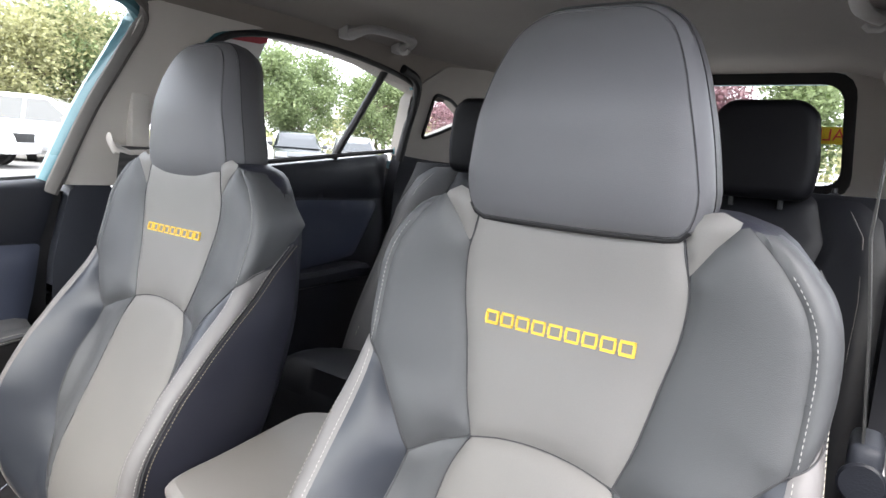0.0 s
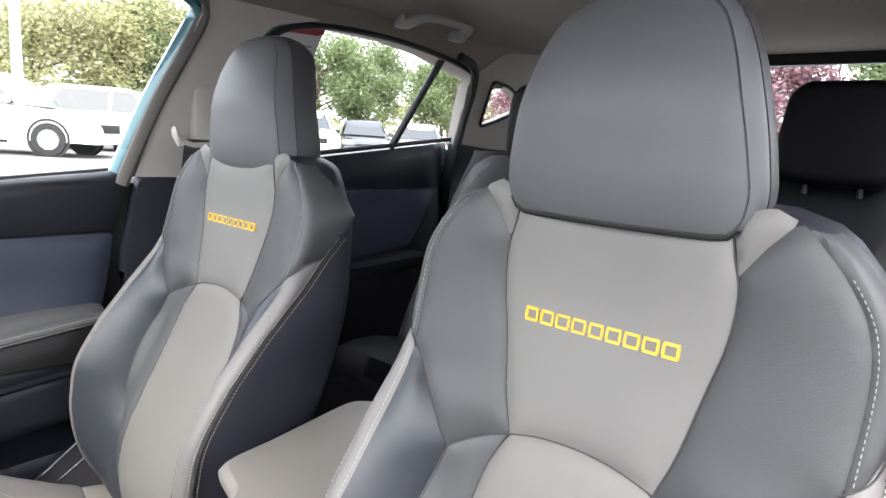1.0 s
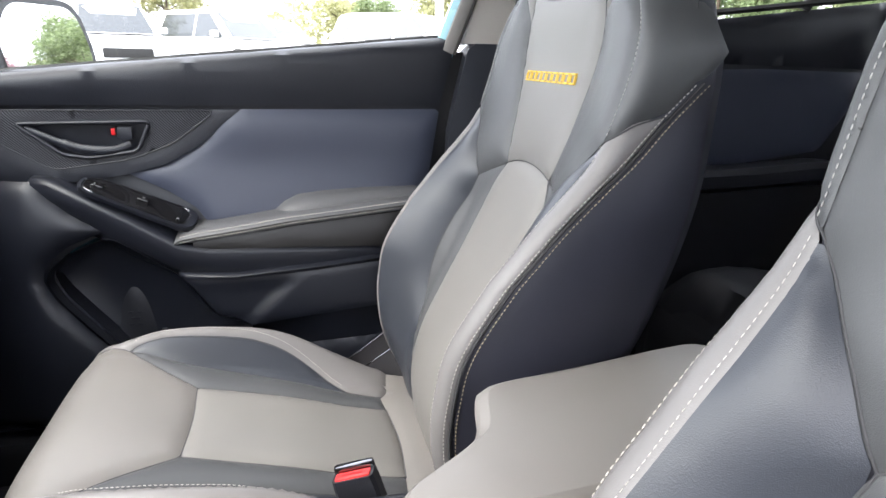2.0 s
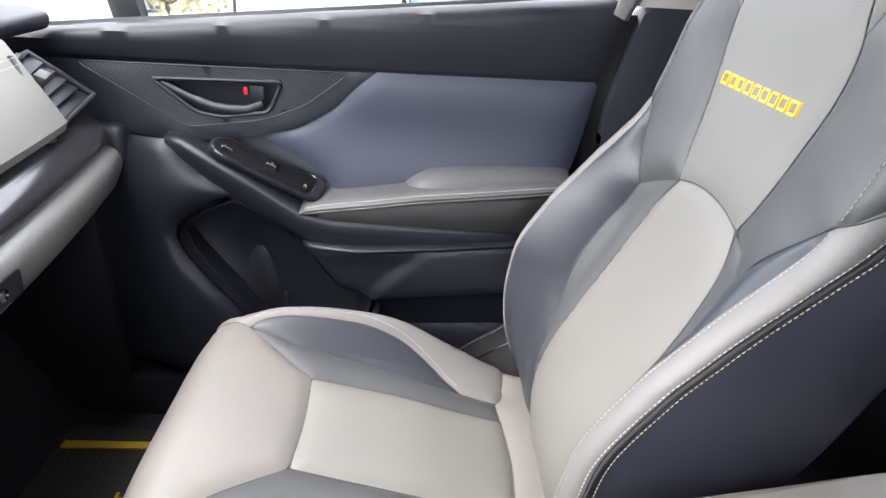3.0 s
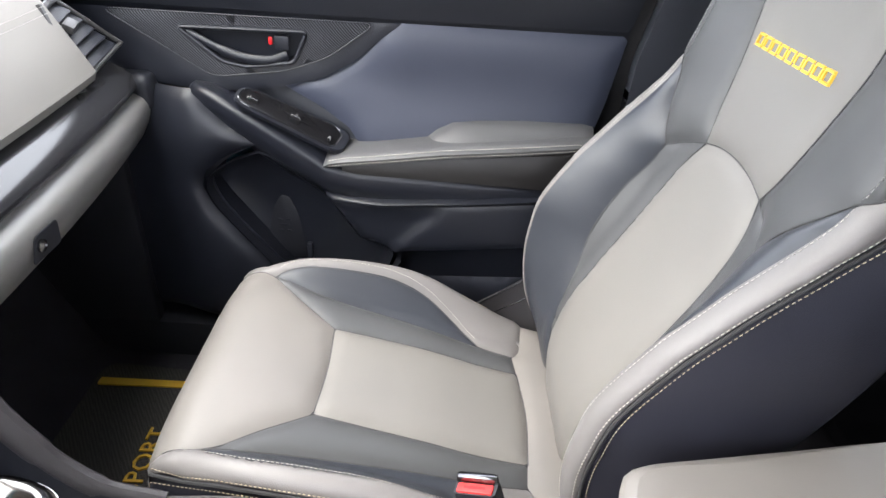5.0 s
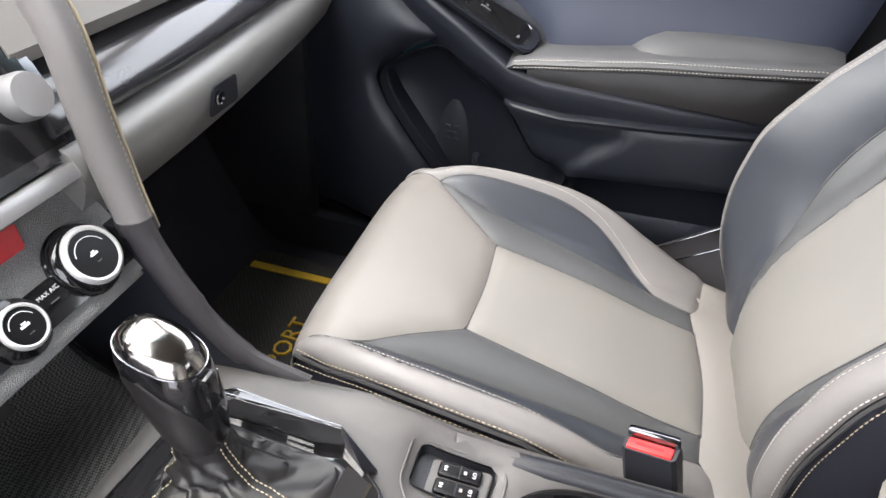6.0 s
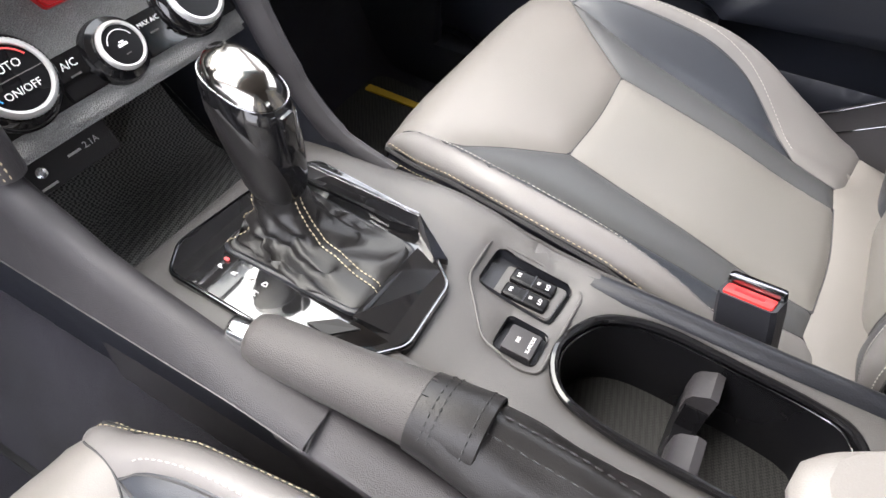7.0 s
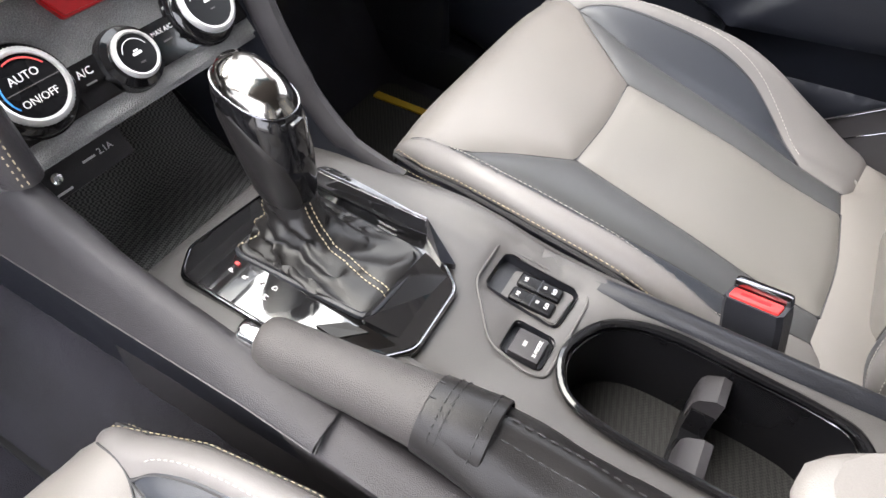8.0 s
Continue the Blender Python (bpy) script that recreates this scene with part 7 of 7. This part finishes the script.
def parked_car(paint, label, tall=1.66, long_=4.6):
    """A parked car, its nose along +x, standing at its middle."""
    car = thing("parked_car", label, "car", "parked cars")
    h, L, W = tall, long_ / 2, 0.90
    belt_z = h * 0.60
    side = [(-L, 0.55), (-L + 0.06, belt_z), (-L + 0.5, belt_z + 0.03), (L * 0.42, belt_z - 0.02), (L - 0.35, belt_z - 0.14), (L - 0.06, belt_z - 0.32), (L, 0.55), (L - 0.04, 0.30), (-L + 0.05, 0.30)]
    side = [tuple(p) for p in rounded(side, 0.16, 4)]
    rings = [[(x, y, z) if abs(y) < 0.87 else (x * 0.985, y, 0.30 + (z - 0.30) * 0.97) for x, z in side] for y in (-W, -W + 0.05, -0.5, 0, 0.5, W - 0.05, W)]
    part("body", loft(rings), paint, car, "painted body shell", angle=50)
    roof_ = [(-L + 0.16, belt_z), (-L + 0.42, h - 0.08), (-L + 0.75, h), (0.05, h), (0.35, h - 0.06), (L * 0.48, belt_z - 0.02)]
    roof_ = [tuple(p) for p in rounded(roof_, 0.12, 3)]
    rr = []
    for y, k in ((-W + 0.05, 0.0), (-W + 0.26, 0.985), (-0.4, 1.0), (0.4, 1.0), (W - 0.26, 0.985), (W - 0.05, 0.0)):
        rr.append([(x * (1 if k else 0.98), y, z if k == 1 else (belt_z + (z - belt_z) * k if k else belt_z)) for x, z in roof_])
    part("cabin", loft(rr), paint, car, "painted roof and pillars", angle=40)
    for s in (-1, 1):
        for x0, x1, x2, x3 in ((-L + 0.62, -0.30, -0.30, -L + 0.82), (-0.22, L * 0.36, 0.22, -0.22)):
            lo_, hi_ = belt_z + 0.02, h - 0.11
            def yy(z):
                return s * (W - 0.05 - 0.21 * (z - belt_z) / (h - belt_z) / 0.985 + 0.006)
            part("side_window", loft([[(x0, yy(lo_), lo_), (x1, yy(lo_), lo_), (x2, yy(hi_), hi_), (x3, yy(hi_), hi_)], [(x0, yy(lo_) - s * 0.02, lo_), (x1, yy(lo_) - s * 0.02, lo_), (x2, yy(hi_) - s * 0.02, hi_), (x3, yy(hi_) - s * 0.02, hi_)]]), CARGLASS, car, "dark side window", smooth=False)
        part("door_mirror", box(L * 0.28, L * 0.28 + 0.14, s * 0.88, s * 1.06, belt_z + 0.02, belt_z + 0.16, 0.04), paint, car)
        part("headlight", box(L - 0.42, L - 0.06, s * 0.52, s * 0.86, belt_z - 0.34, belt_z - 0.20, 0.04), LAMP, car, "clear headlight")
        for wx in (-L * 0.62, L * 0.62):
            w = part("wheel", lathe([(0.18, -0.10), (0.33, -0.10), (0.345, -0.06), (0.345, 0.06), (0.33, 0.10), (0.22, 0.105), (0.21, 0.08), (0.0, 0.07)], 24, frame_at((wx, s * 0.82, 0.345), (1, 0, 0), (0, s, 0))), TYRE, car, "black tyre")
            part("rim", lathe([(0.215, 0.085), (0.21, 0.10), (0.05, 0.085), (0.0, 0.09)], 10, frame_at((wx, s * 0.825, 0.345), (1, 0, 0), (0, s, 0))), GREYPAINT, w, "grey alloy rim")
            part("wheel_arch", lathe([(0.40, -0.02), (0.41, 0.005), (0.36, 0.01), (0.345, -0.01)], 24, frame_at((wx, s * 0.895, 0.36), (1, 0, 0), (0, s, 0))), TYRE, car, "black wheel arch")
    zw0, zw1 = belt_z + 0.01, h - 0.09
    part("windscreen", loft([[(L * 0.47, -0.72, zw0), (L * 0.47, 0.72, zw0), (0.38, 0.58, zw1), (0.38, -0.58, zw1)], [(L * 0.47 - 0.03, -0.72, zw0), (L * 0.47 - 0.03, 0.72, zw0), (0.35, 0.58, zw1), (0.35, -0.58, zw1)]]), CARGLASS, car, "dark windscreen", smooth=False)
    part("grille", box(L - 0.10, L + 0.012, -0.45, 0.45, 0.52, belt_z - 0.30, 0.03), TYRE, car, "black front grille")
    part("bumper", box(L - 0.30, L + 0.03, -0.84, 0.84, 0.28, 0.50, 0.06), paint, car, "painted bumper")
    part("number_plate", box(L + 0.025, L + 0.04, -0.16, 0.16, 0.42, 0.50), LAMP, car, "pale plate")
    return car


white_suv = parked_car(WHITEPAINT, "white sport utility car parked on asphalt", 1.68, 4.7)
grey_suv = parked_car(GREYPAINT, "silver grey car parked on asphalt", 1.52, 4.6)
dark_car = parked_car(DARKPAINT, "dark saloon car parked on asphalt", 1.48, 4.6)
blue_car = parked_car(BLUEPAINT, "low blue car parked on asphalt", 1.22, 4.0)
white_suv.matrix_basis = pose(-15.4, 3.0, ground_z(-15.4), 0, 0, 50)
grey_suv.matrix_basis = pose(-17.0, 17.5, ground_z(-17), 0, 0, -40)
dark_car.matrix_basis = pose(-13.2, 20.5, ground_z(-13.2), 0, 0, -60)
blue_car.matrix_basis = pose(-8.6, 0.15, ground_z(-8.6), 0, 0, 4) @ Matrix.Diagonal((0.78, 0.78, 0.78, 1))
for base, spots in ((white_suv, [(-17.0, -1.6, 42), (-17.4, 6.6, 50), (-18.5, 13.2, -30), (-15.5, -4.0, 20), (-21.5, -0.5, 45), (-18.0, -8.0, 20), (-22.5, 4.0, 50), (-12.0, 22.5, -70), (-8.0, 25.0, -75), (-19.5, -12.0, 30), (1.5, 24.0, -90), (5.0, 23.0, -90)]),
                    (grey_suv, [(-18.5, 7.5, -20), (-18.5, -2.5, 10), (-10.0, 24.0, -70), (-1.8, 24.5, -90)]),
                    (dark_car, [(-17.5, 15.0, -35), (-5.0, 25.0, -85)])):
    for x, y, a in spots:
        copy_thing(base, pose(x, y, ground_z(x), 0, 0, a))


def tree(seed, height, spread_, leaf, label, leaves=9500):
    rnd = random.Random(seed)
    t = thing("tree", label, "tree", "car park trees")
    bm = tube([(0, 0, 0), (0.05, 0.03, height * 0.25), (-0.04, 0.05, height * 0.55), (0.02, 0, height * 0.85)], [0.16, 0.12, 0.08, 0.02], 8)
    tips = []
    for k in range(16):
        a, z0 = rnd.uniform(0, 6.28), height * rnd.uniform(0.22, 0.75)
        l_ = spread_ * rnd.uniform(0.55, 1.0) * (1.15 - z0 / height * 0.7)
        tip = Vector((math.cos(a) * l_, math.sin(a) * l_, z0 + l_ * rnd.uniform(0.35, 0.9)))
        mid = Vector((math.cos(a) * l_ * 0.45, math.sin(a) * l_ * 0.45, z0 + l_ * 0.2))
        merge(bm, tube([(0, 0, z0), mid, tip], [0.05, 0.03, 0.008], 6))
        tips += [tip, mid.lerp(tip, 0.5), mid.lerp(tip, 0.75) + Vector((rnd.uniform(-0.4, 0.4), rnd.uniform(-0.4, 0.4), rnd.uniform(-0.2, 0.5)))]
    tips += [Vector((rnd.uniform(-0.5, 0.5), rnd.uniform(-0.5, 0.5), height * rnd.uniform(0.8, 1.0))) for _ in range(6)]
    part("trunk", bm, BARK, t, "brown trunk and limbs")
    vs, fs = [], []
    for k in range(leaves):
        c = rnd.choice(tips)
        p = c + Vector((rnd.gauss(0, 0.36), rnd.gauss(0, 0.36), rnd.gauss(0, 0.30))) * spread_ * 0.42
        a = Vector((rnd.gauss(0, 1), rnd.gauss(0, 1), rnd.gauss(0, 0.6))).normalized()
        b = a.orthogonal().normalized()
        b.rotate(Matrix.Rotation(rnd.uniform(0, 6.28), 3, a))
        s_ = rnd.uniform(0.055, 0.11)
        n = len(vs)
        vs += [p - a * s_, p + b * s_ * 0.5, p + a * s_, p - b * s_ * 0.5]
        fs.append((n, n + 1, n + 2, n + 3))
    me = bpy.data.meshes.new("crown")
    me.from_pydata([tuple(v) for v in vs], [], fs)
    part("crown", me, leaf, t, "leafy crown with gaps")
    return t


green = tree(1, 4.9, 2.2, GREENLEAF, "green leafy tree beyond the parked cars")
olive = tree(2, 4.6, 2.3, OLIVELEAF, "yellow-green leafy tree beyond the parked cars", 8500)
plum = tree(3, 4.6, 2.1, PLUMLEAF, "plum red leafy tree beyond the parked cars", 8000)
green.matrix_basis = pose(-21, 15.5, 0.42)
olive.matrix_basis = pose(-24, 6.0, 0.42)
plum.matrix_basis = pose(-14.5, 27, 0.42)
for base, spots in ((green, [(-23, 19.5, 1.1), (-19, 21, 0.9), (-26, 11, 1.2), (-22, 25, 1.1), (7.5, 30, 1.0), (-3.0, 30, 1.35), (1.0, 31, 1.2), (-26, -15, 1.2), (-23.5, 3.0, 0.55), (-20, 17.5, 0.75)]),
                    (olive, [(-25, 9.0, 1.15), (-26, 2.0, 0.6), (-27, -4.5, 0.8), (-22, -11, 1.2), (-24, -20, 1.0), (10, 29, 1.0), (-28, 13, 1.2)]),
                    (plum, [(-11, 28, 1.3), (-7.5, 30, 1.35), (4.0, 31, 0.9), (-17.0, 24, 0.9)])):
    for i, (x, y, k) in enumerate(spots):
        c = copy_thing(base, pose(x, y, ground_z(x), 0, 0, 47 * i))
        c.scale = (k, k, k)
hedge_rnd = random.Random(9)
vs, fs = [], []
for k in range(16000):
    a = hedge_rnd.uniform(-0.55, 2.3)
    r = 36 + hedge_rnd.uniform(-1.5, 4)
    c = Vector((-math.cos(a) * r, math.sin(a) * r, 0))
    top = 0.4 + 2.6 + 1.3 * math.sin(a * 9) + 0.9 * math.sin(a * 23 + 1)
    p = c + Vector((0, 0, hedge_rnd.uniform(0.1, 1) ** 0.8 * top))
    d = Vector((hedge_rnd.gauss(0, 1), hedge_rnd.gauss(0, 1), hedge_rnd.gauss(0, 1))).normalized()
    e = d.orthogonal().normalized()
    s_ = hedge_rnd.uniform(0.12, 0.28)
    n = len(vs)
    vs += [p - d * s_, p + e * s_ * 0.6, p + d * s_, p - e * s_ * 0.6]
    fs.append((n, n + 1, n + 2, n + 3))
me = bpy.data.meshes.new("far_woods")
me.from_pydata([tuple(v) for v in vs], [], fs)
tagged(part("far_woods", me, OLIVELEAF), "olive green belt of far trees", "woods", kind="stuff")
for x, y in ((-20.5, 4.75),):
    lamp_ = thing("street_lamp", "tall pale car park light pole", "light pole")
    part("pole", tube([(x, y, 0), (x, y, 9.0)], [0.16, 0.10], 10), WHITEPAINT, lamp_, "white painted pole")
    part("plinth", lathe([(0.32, 0), (0.32, 0.7), (0.28, 0.75)], 16, pose(x, y, 0)), CREAM, lamp_, "concrete plinth")
    part("lamp_head", box(x - 0.6, x + 0.2, y - 0.15, y + 0.15, 8.95, 9.10, 0.04), GREYPAINT, lamp_, "grey lamp head")
